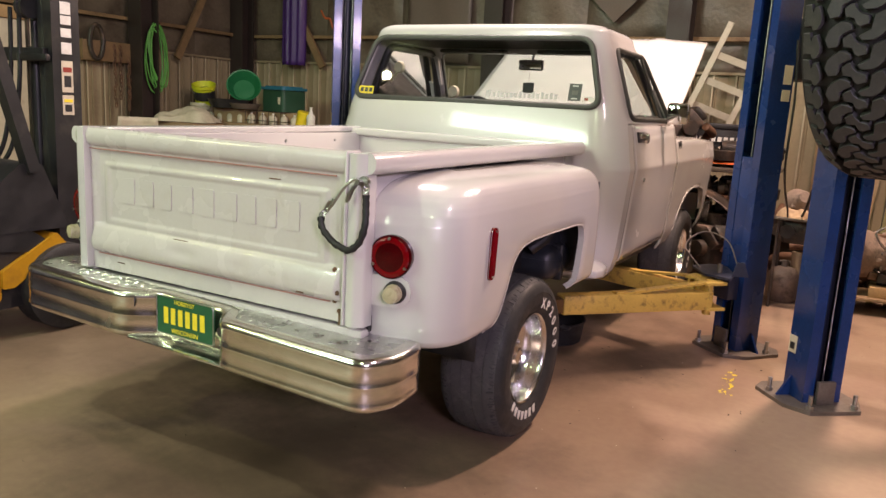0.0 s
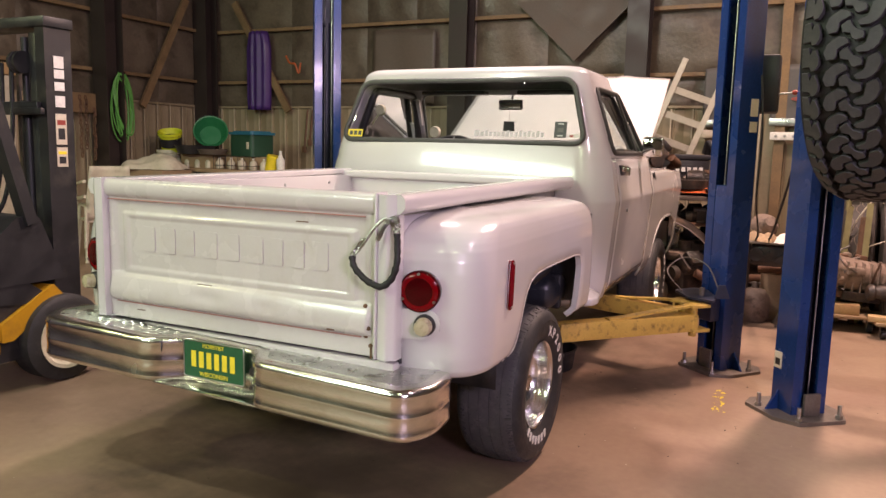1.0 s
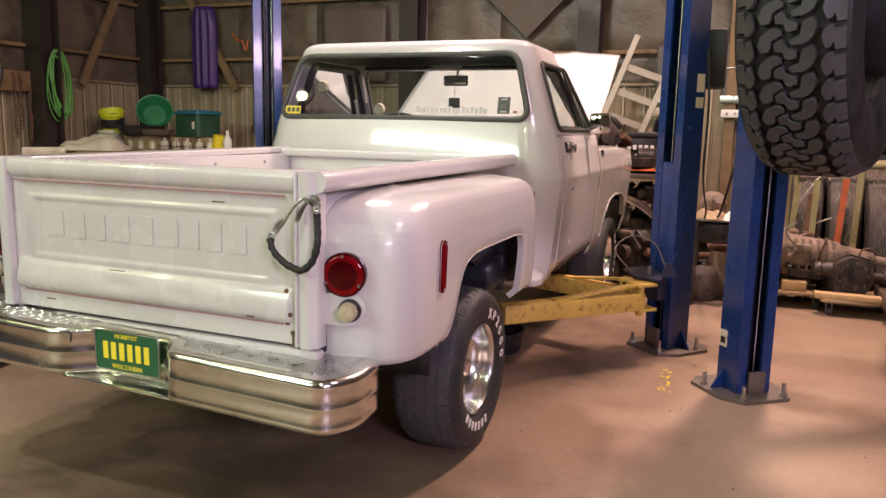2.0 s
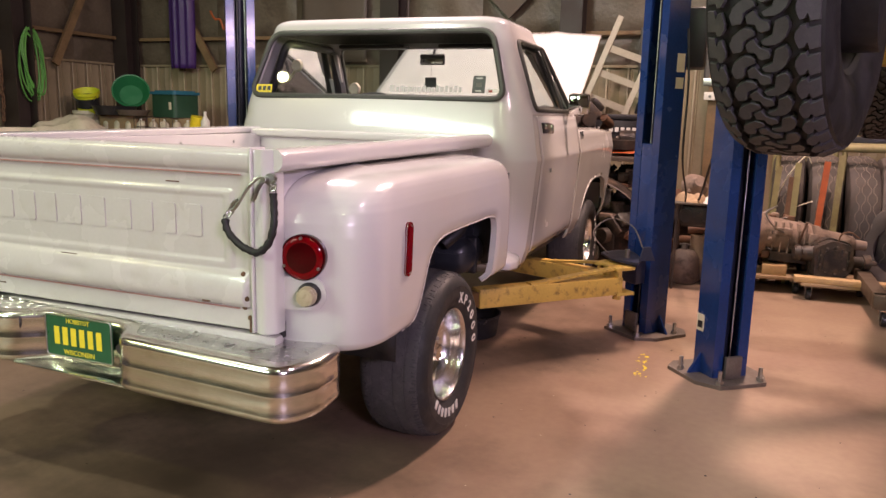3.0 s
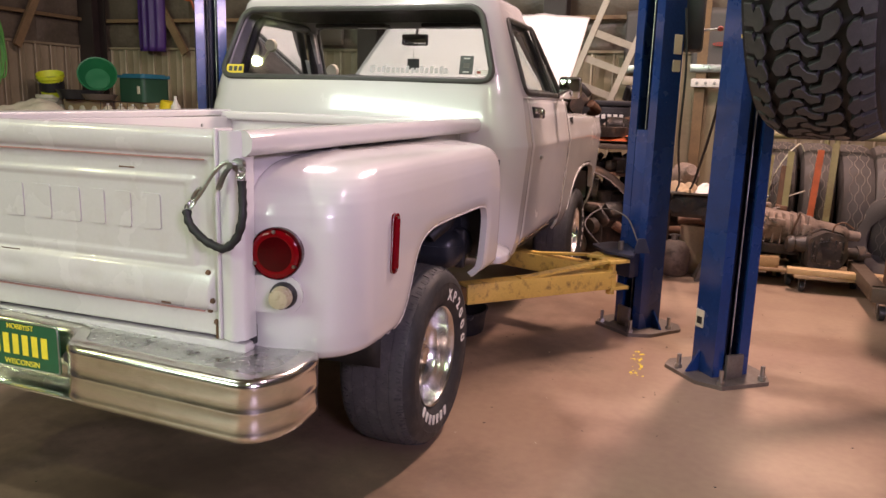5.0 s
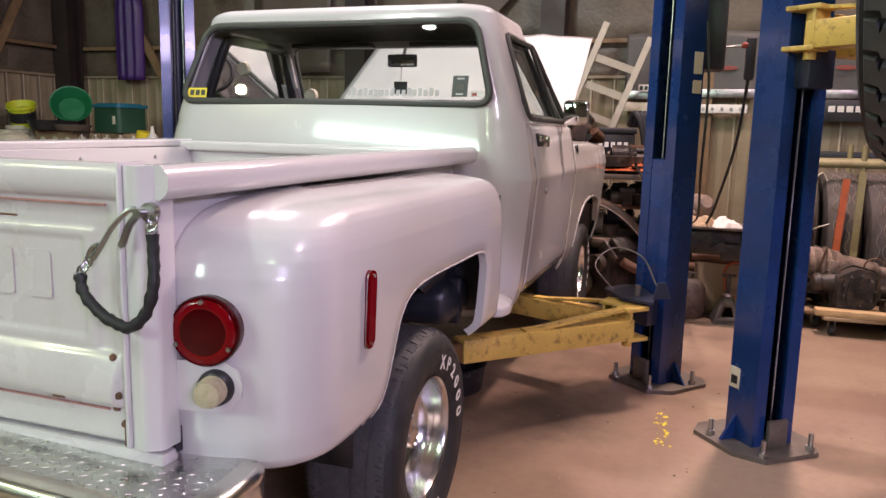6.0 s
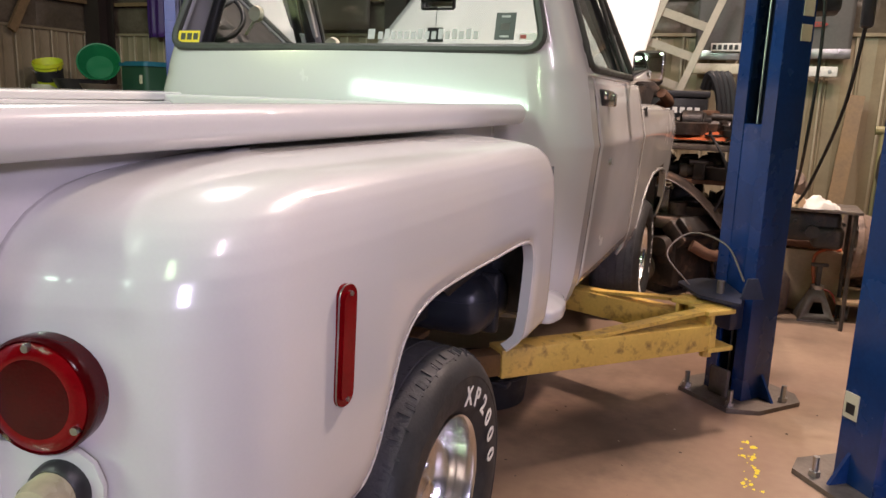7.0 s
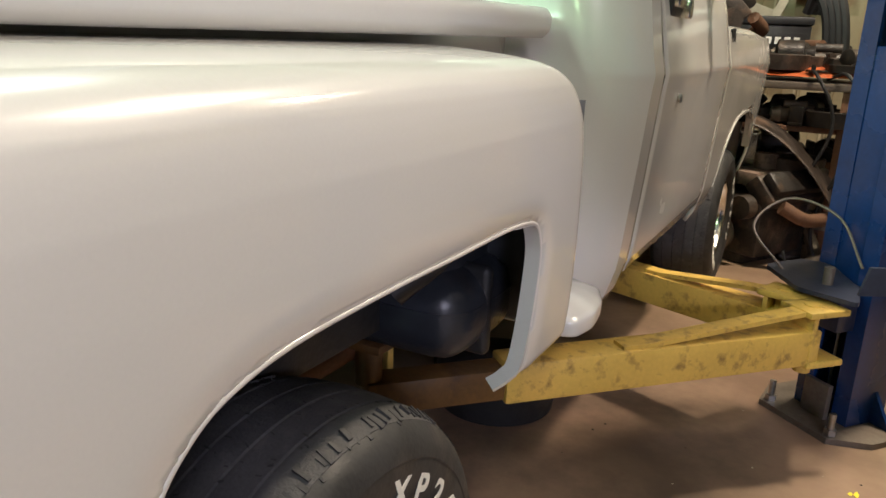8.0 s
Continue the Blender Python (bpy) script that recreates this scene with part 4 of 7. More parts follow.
# front fenders with their arches
F_ARCH = [(3.28, 0.3), (3.36, 0.56), (3.46, 0.72), (3.60, 0.80), (3.80, 0.825), (4.06, 0.815), (4.24, 0.76), (4.33, 0.62), (4.36, 0.3)]
for s in (1, -1):
    sheet = Shape()
    fz = [0.46, 0.50] + spread(0.54, 0.98, 21) + [1.005, 1.022, 1.032, 1.039, 1.046, 1.058] + spread(1.075, 1.15, 4)

    def front_w(y, z):
        return lerp_table(W_TABLE, z) - (0.0 if y < 4.40 else 0.35 * (y - 4.40) ** 2) * 3

    def front_fn(y, j):
        if j < len(fz):
            return (s * front_w(y, fz[j]), y, fz[j])
        k = j - len(fz)
        return (s * (front_w(y, 1.15) - (0.012, 0.035, 0.07, 0.15)[k]), y, 1.15 + (0.016, 0.027, 0.032, 0.034)[k] - 0.04 * max(0, y - 3.9))
    sheet.grid(front_fn, spread(3.11, 4.62, 60), range(len(fz) + 4), lambda c: in_poly(F_ARCH, c.y, c.z) and abs(c.x) > 0.7,
               lambda c: (c.x, *nearest_on(F_ARCH, c.y, c.z)))
    fender = part("front_fender", sheet, WHITE, truck, "white front fender with round wheel arch", smooth=40, thick=0.014)
    lip = [(s * (lerp_table(W_TABLE, z) + 0.002), y, z) for y, z in F_ARCH[1:-1]]
    lip = smoothline(lip, 6)
    part("arch_lip", Shape().sweep(lip, [(-0.004, -0.030 * (s > 0) - 0.003), (0.005, -0.030 * (s > 0) - 0.003), (0.005, 0.030 * (s < 0) + 0.003), (-0.004, 0.030 * (s < 0) + 0.003)], up=(1, 0, 0)), WHITE, fender)
    badge = Shape().box((s * 0.886, 3.215, 1.118), (0.010, 0.105, 0.012), 0.003)
    for by, bz, bh in ((3.178, 1.138, 0.050), (3.203, 1.132, 0.036), (3.232, 1.128, 0.078), (3.252, 1.132, 0.034)):
        badge.box((s * 0.886, by, bz), (0.010, 0.010, bh), 0.002)
    part("fender_badge", badge, BLACK, fender, "dark fender badge")
    part("wheel_well", Shape().span((s * 0.42 - 0.01, 3.30, 0.40), (s * 0.42 + 0.01, 4.42, 1.10)).span((min(s * 0.42, s * 0.84), 3.27, 0.98), (max(s * 0.42, s * 0.84), 4.45, 1.0)), UNDER, fender)
part("radiator_support", Shape().span((-0.80, 4.54, 0.50), (0.80, 4.60, 1.10), 0.01), WHITE, truck)
part("front_bumper", Shape().prism(rounded_poly([(4.66, 0.46), (4.66, 0.66), (4.80, 0.66), (4.82, 0.46)], 0.03), -0.88, 0.88), CHROME, truck, "chrome front bumper")
part("firewall", Shape().span((-0.80, 3.10, 0.55), (0.80, 3.13, 1.24), 0.005), WHITE, truck)
part("cowl", Shape().prism(rounded_poly([(3.02, 1.20), (3.02, 1.262), (3.22, 1.185), (3.22, 1.15)], 0.01, 3), -0.83, 0.83), WHITE, truck)
part("engine", Shape().box((0, 3.72, 0.86), (0.46, 0.75, 0.40), 0.05).lathe([(0, 0.20), (0.06, 0.21), (0.09, 0.17)], 24, Matrix.Translation((0, 3.7, 1.07)), axis="z"), GREASE, truck)

# open hood
hood_m = Matrix.Translation((0, 3.19, 1.17)) @ pose(0, 0, 0, math.degrees(math.atan2(0.745, 1.085)), 0, 0)
hs = Shape()
us, vs = spread(-0.80, 0.80, 33), spread(0, 1.32, 25)


def hood_z(x, y):
    k = abs(x) / 0.80
    return 0.028 - 0.03 * k ** 3 + 0.012 * max(0.0, 1 - ((k - 0.55) / 0.10) ** 2) * (1 if y > 0.05 else 0) - 0.03 * max(0, y - 1.22) / 0.1


hs.grid(lambda x, y: (x * (1 - 0.02 * (y / 1.32) ** 4), y, hood_z(x, y)), us, vs)
hood = part("hood", hs, WHITE, truck, "white hood propped wide open", smooth=40, thick=0.03)
hood.matrix_basis = hood_m

# step-side box
box = part("cargo_box", Shape().span((-0.60, 0.02, 0.655), (0.60, 1.77, 0.675)), WHITE_WORN, truck, "white step-side cargo box", smooth=30)
for s in (1, -1):
    part("box_side", Shape().span((min(s * 0.60, s * 0.632), 0.01, 0.60), (max(s * 0.60, s * 0.632), 1.77, 1.13), 0.004), WHITE, box, smooth=30)
part("box_front", Shape().span((-0.632, 1.735, 0.60), (0.632, 1.77, 1.145), 0.006), WHITE, box, smooth=30)
part("rear_sill", Shape().span((-0.66, 0.004, 0.585), (0.66, 0.05, 0.611), 0.006), WHITE_WORN, box, smooth=30)
# dark strip added behind the sill to stand for shade in the gap
part("sill_gap", Shape().span((-0.66, 0.040, 0.600), (0.66, 0.06, 0.650)), UNDER, box, smooth=0)
part("front_rail", Shape().prism(rounded_poly([(1.70, 1.115), (1.70, 1.158), (1.79, 1.158), (1.79, 1.115)], 0.016), -0.64, 0.64), WHITE, box)
for i in range(9):
    part("floor_strip", Shape().span((-0.52 + i * 0.13 - 0.012, 0.03, 0.675), (-0.52 + i * 0.13 + 0.012, 1.73, 0.680), 0.002), STEEL, box)
for s in (1, -1):
    sec = rounded_poly([(-0.012, 0.014), (0.062, 0.018), (0.078, 0.0), (0.076, -0.030), (0.056, -0.048), (0.040, -0.040), (0.044, -0.014), (-0.012, -0.016)], 0.009, 3)
    path = [(s * (0.618 + 0.030 * t ** 1.5), 0.0 + 1.79 * t, 1.137 + 0.012 * t) for t in spread(0, 1, 14)]
    if s > 0:
        part("side_rail", Shape().sweep(path, sec), WHITE, box, "rolled white side rail")
    else:
        part("side_rail", Shape().sweep(path, [(-a, b) for a, b in sec]), WHITE, box, "rolled white side rail")
    post = Shape().span((min(s * 0.598, s * 0.606), -0.022, 0.624), (max(s * 0.598, s * 0.606), 0.05, 1.158), 0.003)
    post.prism(rounded_poly([(s * 0.603, -0.012), (s * 0.640, -0.020), (s * 0.668, 0.0), (s * 0.668, 0.05), (s * 0.603, 0.05)], 0.008, 3), 0.624, 1.152, axis="z")
    part("corner_post", post, WHITE, box, "white corner post beside the tailgate")
    for y, z in ((0.35, 1.09), (0.7, 1.09), (1.1, 1.09), (1.5, 1.09)):
        part("box_bolt", Shape().lathe([(0, 0.008), (0.004, 0.007)], 12, Matrix.Translation((s * 0.600, y, z)) @ Matrix.Scale(-s, 4, (1, 0, 0))), STEEL, box)

# tailgate
def bump_fn(x, a, b, soft):
    """1 between a and b, falling off over soft."""
    return max(0.0, min(1.0, (x - a) / soft + 0.5)) * max(0.0, min(1.0, (b - x) / soft + 0.5))


def smooth01(t):
    return t * t * (3 - 2 * t)


def gate_y(x, z):
    y = 0.006
    y -= 0.019 * math.sqrt(max(0.0, 1 - ((z - 1.122) / 0.034) ** 2)) if abs(z - 1.122) < 0.034 else 0.0
    y += 0.008 * smooth01(bump_fn(x, -0.565, 0.555, 0.03)) * smooth01(bump_fn(z, 0.795, 1.072, 0.022))
    y -= 0.006 * smooth01(bump_fn(x, -0.525, 0.515, 0.014)) * smooth01(bump_fn(z, 0.80, 1.03, 0.012))
    y += 0.005 * smooth01(bump_fn(x, -0.497, 0.487, 0.010)) * smooth01(bump_fn(z, 0.822, 1.012, 0.010))
    if 0.69 < z < 0.80:
        k = (z - 0.69) / 0.11
        y -= 0.024 * (math.sin(math.pi * k ** 0.60) ** 0.9) * smooth01(bump_fn(x, -0.585, 0.575, 0.02))
        dent = math.exp(-((x + 0.10) / 0.07) ** 2 - ((z - 0.745) / 0.022) ** 2) + 0.6 * math.exp(-((x - 0.16) / 0.05) ** 2 - ((z - 0.74) / 0.02) ** 2)
        y += 0.008 * dent
    return y


gate_zs = spread(0.624, 0.80, 36) + spread(0.805, 1.07, 52) + spread(1.075, 1.156, 24)
tg = Shape().grid(lambda x, z: (x, gate_y(x, z), z), spread(-0.655, 0.594, 190), gate_zs)
tailgate = part("tailgate", tg, WHITE_WORN, truck, "white tailgate with embossed panel and dented lower ridge", smooth=60, thick=0.02)
x = -0.437
for k, w in enumerate((0.082, 0.086, 0.078, 0.092, 0.086, 0.090, 0.070, 0.074, 0.082)):
    me = Shape().prism(round_rect(w - 0.020, 0.094, 0.008, 3, x + w / 2, 0.934), 0.0098, 0.018, axis="y")
    part("embossed_bar", me, WHITE_WORN, tailgate, smooth=30)
    x += w + 0.014
for x, z in ((0.556, 0.79), (0.556, 0.69), (-0.62, 0.86), (0.574, 0.66), (0.574, 0.72)):
    part("gate_bolt", Shape().lathe([(-0.006, 0.006), (0.0, 0.008)], 10, Matrix.Translation((x, gate_y(x, z), z)), axis="y"), RUST, tailgate)

part("rust_seam", Shape().span((-0.60, 0.002, 1.076), (0.55, 0.0075, 1.0795)).span((-0.56, 0.000, 0.684), (0.54, 0.0075, 0.687)), SEAM, tailgate, "faint rusty seam line")
for y0, x0, z0, w, h in ((0, 0.30, 1.045, 0.05, 0.004), (0, -0.12, 0.79, 0.07, 0.003), (0, 0.43, 0.70, 0.03, 0.006), (0, -0.44, 0.66, 0.04, 0.004), (0, 0.575, 0.64, 0.008, 0.05)):
    part("paint_chip", Shape().box((x0, gate_y(x0, z0) - 0.0005, z0), (w, 0.002, h), 0.0006), RUST, tailgate)

# gate chain in a black sleeve
sleeve = smoothline([(0.533, -0.045, 0.956), (0.545, -0.05, 0.922), (0.578, -0.052, 0.893), (0.616, -0.052, 0.874), (0.648, -0.052, 0.872), (0.678, -0.048, 0.898), (0.693, -0.044, 0.95), (0.691, -0.038, 1.00), (0.686, -0.034, 1.036)], 5)
rs = random.Random(3)
part("chain_sleeve", Shape().tube([Vector(p) + Vector((rs.uniform(-1, 1), 0, rs.uniform(-1, 1))) * 0.0010 for p in sleeve], [0.0105 + 0.0012 * math.sin(2.1 * i) + rs.uniform(-0.0008, 0.0008) for i in range(len(sleeve))], 9),
     CABLE, truck, "black rubber sleeve over the tailgate chain", smooth=50)
hook = Shape().tube(smoothline([(0.648, -0.028, 1.078), (0.634, -0.034, 1.074), (0.606, -0.040, 1.045), (0.580, -0.045, 1.005), (0.562, -0.046, 0.985), (0.556, -0.046, 0.990), (0.566, -0.046, 1.006), (0.578, -0.046, 1.012)], 6), 0.0052)
hook.tube(smoothline([(0.650, -0.030, 1.066), (0.640, -0.036, 1.050), (0.628, -0.040, 1.020), (0.622, -0.040, 1.014)], 5), 0.0065)
for i in range(3):
    c = Vector((0.556 - i * 0.010, -0.046, 0.982 - i * 0.011))
    hook.tube([c + Vector((0.007 * math.cos(a), 0.005 * math.sin(a) * (i % 2), 0.010 * math.sin(a))) for a in spread(0, 2 * math.pi, 11)[:-1]], 0.0025, 6, True)
for i in range(3):
    c = Vector((0.686 + 0.001 * i, -0.034, 1.042 + i * 0.010))
    hook.tube([c + Vector((0.010 * math.cos(a), 0.006 * math.sin(a) * (i % 2), 0.009 * math.sin(a))) for a in spread(0, 2 * math.pi, 11)[:-1]], 0.0026, 6, True)
hook.lathe([(-0.030, 0.008), (0.0, 0.009)], 12, Matrix.Translation((0.655, -0.006, 1.072)), axis="y").lathe([(-0.012, 0.017), (0.0, 0.018)], 16, Matrix.Translation((0.664, -0.006, 1.072)), axis="y")
part("chain_hook", hook, STEEL, truck, "steel hook and chain links")

# rear fenders
ARCH = [(0.36, 0.30), (0.362, 0.535), (0.42, 0.549), (0.484, 0.582), (0.515, 0.624), (0.537, 0.668), (0.556, 0.708), (0.577, 0.750), (0.603, 0.782), (0.65, 0.811), (0.74, 0.829), (0.90, 0.834), (1.05, 0.834), (1.24, 0.834), (1.325, 0.822), (1.352, 0.788),
        (1.356, 0.742), (1.340, 0.645), (1.330, 0.60), (1.325, 0.30)]
LIP = ARCH[13:-2] + [(1.322, 0.578), (1.306, 0.556)]
ARCH = ARCH[:2] + [(p.y, p.z) for p in smoothline([(0, y, z) for y, z in ARCH[2:-2]], 5)] + ARCH[-2:]
FT = [  # height, set back at the side, at the rear, at the front
    (0.553, 0.024, 0.030, 0.02), (0.560, 0.014, 0.026, 0.01), (0.575, 0.007, 0.018, 0.006), (0.62, 0.003, 0.008, 0.005), (0.68, 0.001, 0.003, 0.002), (0.75, 0.0, 0.0, 0.0), (0.80, 0.0, 0.0, 0.0),
    (0.85, 0.0, 0.001, 0.002), (0.90, 0.001, 0.004, 0.004), (0.94, 0.003, 0.010, 0.007), (0.97, 0.005, 0.020, 0.012), (0.995, 0.009, 0.034, 0.020), (1.012, 0.013, 0.048, 0.030),
    (1.030, 0.019, 0.068, 0.044), (1.046, 0.029, 0.095, 0.062), (1.058, 0.041, 0.125, 0.085), (1.068, 0.060, 0.17, 0.115), (1.075, 0.092, 0.22, 0.15), (1.081, 0.135, 0.29, 0.18), (1.087, 0.20, 0.38, 0.23), (1.090, 0.272, 0.50, 0.30)]
fz = [a[0] for a in FT]
fine_z = spread(0.553, 0.58, 6) + spread(0.588, 0.86, 34) + spread(0.868, 1.09, 48)


def fender_row(z):
    ds, dr, df = (lerp_table([(a[0], a[k]) for a in FT], z) for k in (1, 2, 3))
    w, yr, yf = 0.905 - ds, 0.055 + dr, 1.585 - df
    inner = 0.630
    slant, reach = (w - inner) * 0.24, min(0.11, (w - inner) * 0.5)
    knee = Vector((w - 0.008, yr + slant))
    a = Vector((inner, yr))
    c = knee + (a - knee).normalized() * reach
    d = knee + Vector((0.008, 0.20)).normalized() * reach * 1.25
    out = []
    for i in range(12):
        t = i / 12
        q = a.lerp(c, t)
        out.append((q.x, q.y - 0.010 * math.sin(math.pi * t), z))
    for i in range(24):
        t = i / 24
        q = c * (1 - t) ** 2 + knee * 2 * t * (1 - t) + d * t * t
        out.append((q.x, q.y, z))
    y0, rf = d.y, min(0.07, max(0.01, (w - inner) * 0.5))
    out += [(d.x + (w - d.x) * min(1.0, i / 20), y0 + (yf - rf - y0) * i / 90, z) for i in range(90)]
    for i in range(10):
        t = radians(90 * i / 10)
        out.append((w - rf + rf * math.cos(t), yf - rf + rf * math.sin(t), z))
    out += [(w - rf - (w - rf - inner) * i / 6, yf, z) for i in range(7)]
    return out


def curled(p):
    """Draws the sheet in towards the arch, where its edge is rolled under."""
    if p[1] < 0.36 or p[1] > 1.45 or p[2] > 0.88 or p[0] < 0.84:
        return p
    q = nearest_on(ARCH, p[1], p[2])
    k = max(0.0, 1 - math.hypot(q[0] - p[1], q[1] - p[2]) / 0.045)
    return (p[0] - 0.007 * k * k, p[1], p[2])


frows = [[curled(p) for p in fender_row(z)] for z in fine_z]


def side_x(y, z):
    """Where the fender's side lies at a point of its arch."""
    row = fender_row(max(0.5532, z))[24:126]
    for a, b in zip(row, row[1:]):
        if a[1] <= y <= b[1]:
            return a[0] + (b[0] - a[0]) * (y - a[1]) / max(1e-6, b[1] - a[1])
    return 0.90


def arch_gone(c):
    return abs(c.x) > 0.84 and in_poly(ARCH, c.y, c.z)


for s in (1, -1):
    sheet = Shape().grid(lambda i, j: (s * frows[j][i][0], *frows[j][i][1:]), range(len(frows[0])), range(len(fine_z)), arch_gone,
                         lambda c: (c.x, *nearest_on(ARCH, c.y, c.z)))
    fender = part("rear_fender", sheet, WHITE, truck, "bulging white step-side rear fender", smooth=60, thick=0.006)
    lip = smoothline([(s * (side_x(y, z) - 0.0085), y, z) for y, z in LIP] + [(s * 0.858, 1.288, 0.541)], 6)
    part("arch_bead", Shape().tube([(s * (side_x(y, z) - 0.0075), y, z) for y, z in ARCH[2:-2]], 0.0036, 8), WHITE_WORN, fender, smooth=60)
    lo, hi = (-0.023, 0.003) if s > 0 else (-0.003, 0.023)
    part("arch_lip", Shape().sweep(lip, [(-0.004, lo), (0.004, lo), (0.004, hi), (-0.004, hi)], up=(1, 0, 0)), WHITE, fender, smooth=50)
    part("wheel_well", Shape().grid(lambda a, x: (s * x, 0.89 + 0.48 * math.cos(a), 0.44 + 0.54 * abs(math.sin(a)) ** 0.8), spread(0.95, math.pi, 21), [0.60, 0.70, 0.80, 0.855])
         .span((min(s * 0.634, s * 0.640), 0.16, 0.60), (max(s * 0.634, s * 0.640), 1.40, 1.05)), UNDER, fender, "dark inner wheel well", thick=0.004)
    # lights on the rear face
    tl = Matrix.Translation((s * 0.720, 0.070, 0.846)) @ pose(0, 0, 0, 0, 0, s * 12) @ Matrix.Scale(0.90, 4)
    light = part("tail_light", Shape().lathe([(0.03, 0.072), (-0.012, 0.0755), (-0.022, 0.0755), (-0.027, 0.072), (-0.024, 0.069)], 40, tl, axis="y"), RED_DARK, truck, "round red tail light")
    part("light_ring", Shape().lathe([(-0.015, 0.070), (-0.026, 0.069), (-0.030, 0.062), (-0.032, 0.052), (-0.031, 0.049)], 40, tl, axis="y"), RED_LENS, light, "bright red lens ring")
    part("light_lens", Shape().lathe([(-0.015, 0.051), (-0.0315, 0.050), (-0.0335, 0.030), (-0.034, 0.010)], 40, tl, axis="y"), RED_DARK, light, "dark red lens centre")
    for a in (-30, 92, 205):
        part("lens_screw", Shape().lathe([(-0.020, 0.0055), (-0.0345, 0.005)], 10, tl @ Matrix.Translation((0.064 * math.cos(radians(a)), 0, 0.064 * math.sin(radians(a)))), axis="y"), STEEL, light)
    bl = Matrix.Translation((s * 0.738, 0.072, 0.738)) @ pose(0, 0, 0, 0, 0, s * 14)
    backup = part("backup_light", Shape().prism([(s * a, b) for a, b in [(-0.10, -0.048), (0.0, -0.050), (0.030, -0.042), (0.048, -0.018), (0.050, 0.008), (0.040, 0.034), (0.020, 0.048), (-0.02, 0.050), (-0.10, 0.050)]], -0.013, -0.006, axis="y", m=bl), WHITE, truck, "reversing light on a white base")
    part("light_socket", Shape().lathe([(-0.012, 0.036), (-0.026, 0.034), (-0.030, 0.030)], 28, bl, axis="y"), BLACK, backup)
    part("light_lens", Shape().lathe([(-0.02, 0.029), (-0.052, 0.028), (-0.062, 0.024), (-0.066, 0.010)], 28, bl, axis="y"), CREAM_LENS, backup, "clouded cream lens")
    # side marker
    mk = Shape().prism(round_rect(0.042, 0.176, 0.019, 5, 0, 0), -0.004, 0.010, axis="x").prism(round_rect(0.030, 0.158, 0.014, 5, 0, 0), 0.010, 0.014, axis="x")
    mm = Matrix.Translation((s * 0.9005, 0.388, 0.833)) @ pose(0, 0, 0, 0, 0, s * -3.5) @ pose(0, 0, 0, -3, 0, 0) @ Matrix.Scale(s, 4, (1, 0, 0))
    marker = part("side_marker", mk, RED_LENS, truck, "narrow dark red side marker light", m=mm)
    part("marker_rim", Shape().tube([(0.008, a, b) for a, b in round_rect(0.040, 0.174, 0.018, 5, 0, 0)], 0.0018, 6, True), STEEL, marker)
    for z in (-0.076, 0.076):
        part("lens_screw", Shape().lathe([(0.010, 0.004), (0.016, 0.0035)], 8, Matrix.Translation((0, 0, z))), STEEL, marker)
    # running board stub
    step = rounded_poly([(s * 0.79, 1.575), (s * 0.84, 1.578), (s * 0.898, 1.586), (s * 0.914, 1.66), (s * 0.905, 1.745), (s * 0.874, 1.825), (s * 0.79, 1.86)], 0.022, 6)
    foot = Shape()
    rings = []
    for z, k in ((0.534, 0.965), (0.536, 0.985), (0.541, 0.997), (0.560, 1.0), (0.566, 0.993), (0.570, 0.975), (0.575, 0.90), (0.587, 0.62), (0.593, 0.35), (0.595, 0.1)):
        rings.append([(s * 0.805 + (x - s * 0.805) * k, 1.73 + (y - 1.73) * k, z) for x, y in step])
    m_ = len(step)
    foot.add([q for r in rings for q in r], [(i * m_ + j, i * m_ + (j + 1) % m_, (i + 1) * m_ + (j + 1) % m_, (i + 1) * m_ + j) for i in range(len(rings) - 1) for j in range(m_)] + [tuple(range(m_)), tuple((len(rings) - 1) * m_ + j for j in range(m_))])
    part("side_step", foot, WHITE, truck, "white rounded step end between cab and fender", smooth=40)

# rear bumper
BM = pose(0, 0, 0) @ Matrix.Translation((0, 0, 0.0)) @ pose(0, 0, 0, 0, 1.3, 0)
plan = rounded_poly([(0.80, 0.10), (0.812, -0.06), (0.765, -0.155), (0.222, -0.145), (0.160, -0.045), (-0.160, -0.045), (-0.262, -0.135), (-0.80, -0.130), (-0.862, -0.04), (-0.85, 0.10)], 0.045, 5)[3:-3]
sec = [(0.0, 0.0), (0.008, -0.002), (0.0145, -0.008), (0.0185, -0.017), (0.0190, -0.025), (0.0172, -0.029), (0.0168, -0.052), (0.0168, -0.078), (0.0188, -0.082), (0.0188, -0.088), (0.0168, -0.092), (0.0165, -0.112), (0.0165, -0.136),
       (0.0188, -0.141), (0.0185, -0.150), (0.0135, -0.159), (0.004, -0.165), (0.0, -0.165), (0.002, -0.010), (-0.03, -0.004), (-0.03, 0.0)]
bumper = part("rear_bumper", Shape().sweep([(x, y, 0.607) for x, y in plan], [(-a, b) for a, b in sec]), CHROME, truck, "chrome step bumper with worn edges", smooth=35, m=BM)
inner = [(x * 0.985, y + 0.012) for x, y in plan]
top = inner + [(-0.84, 0.10), (0.79, 0.10)]
part("step_plate", Shape().prism(top, 0.594, 0.601, axis="z"), CHROME_PLATE, bumper, "tread plate top of the bumper", smooth=0)
tread = Shape()
rnd = random.Random(4)
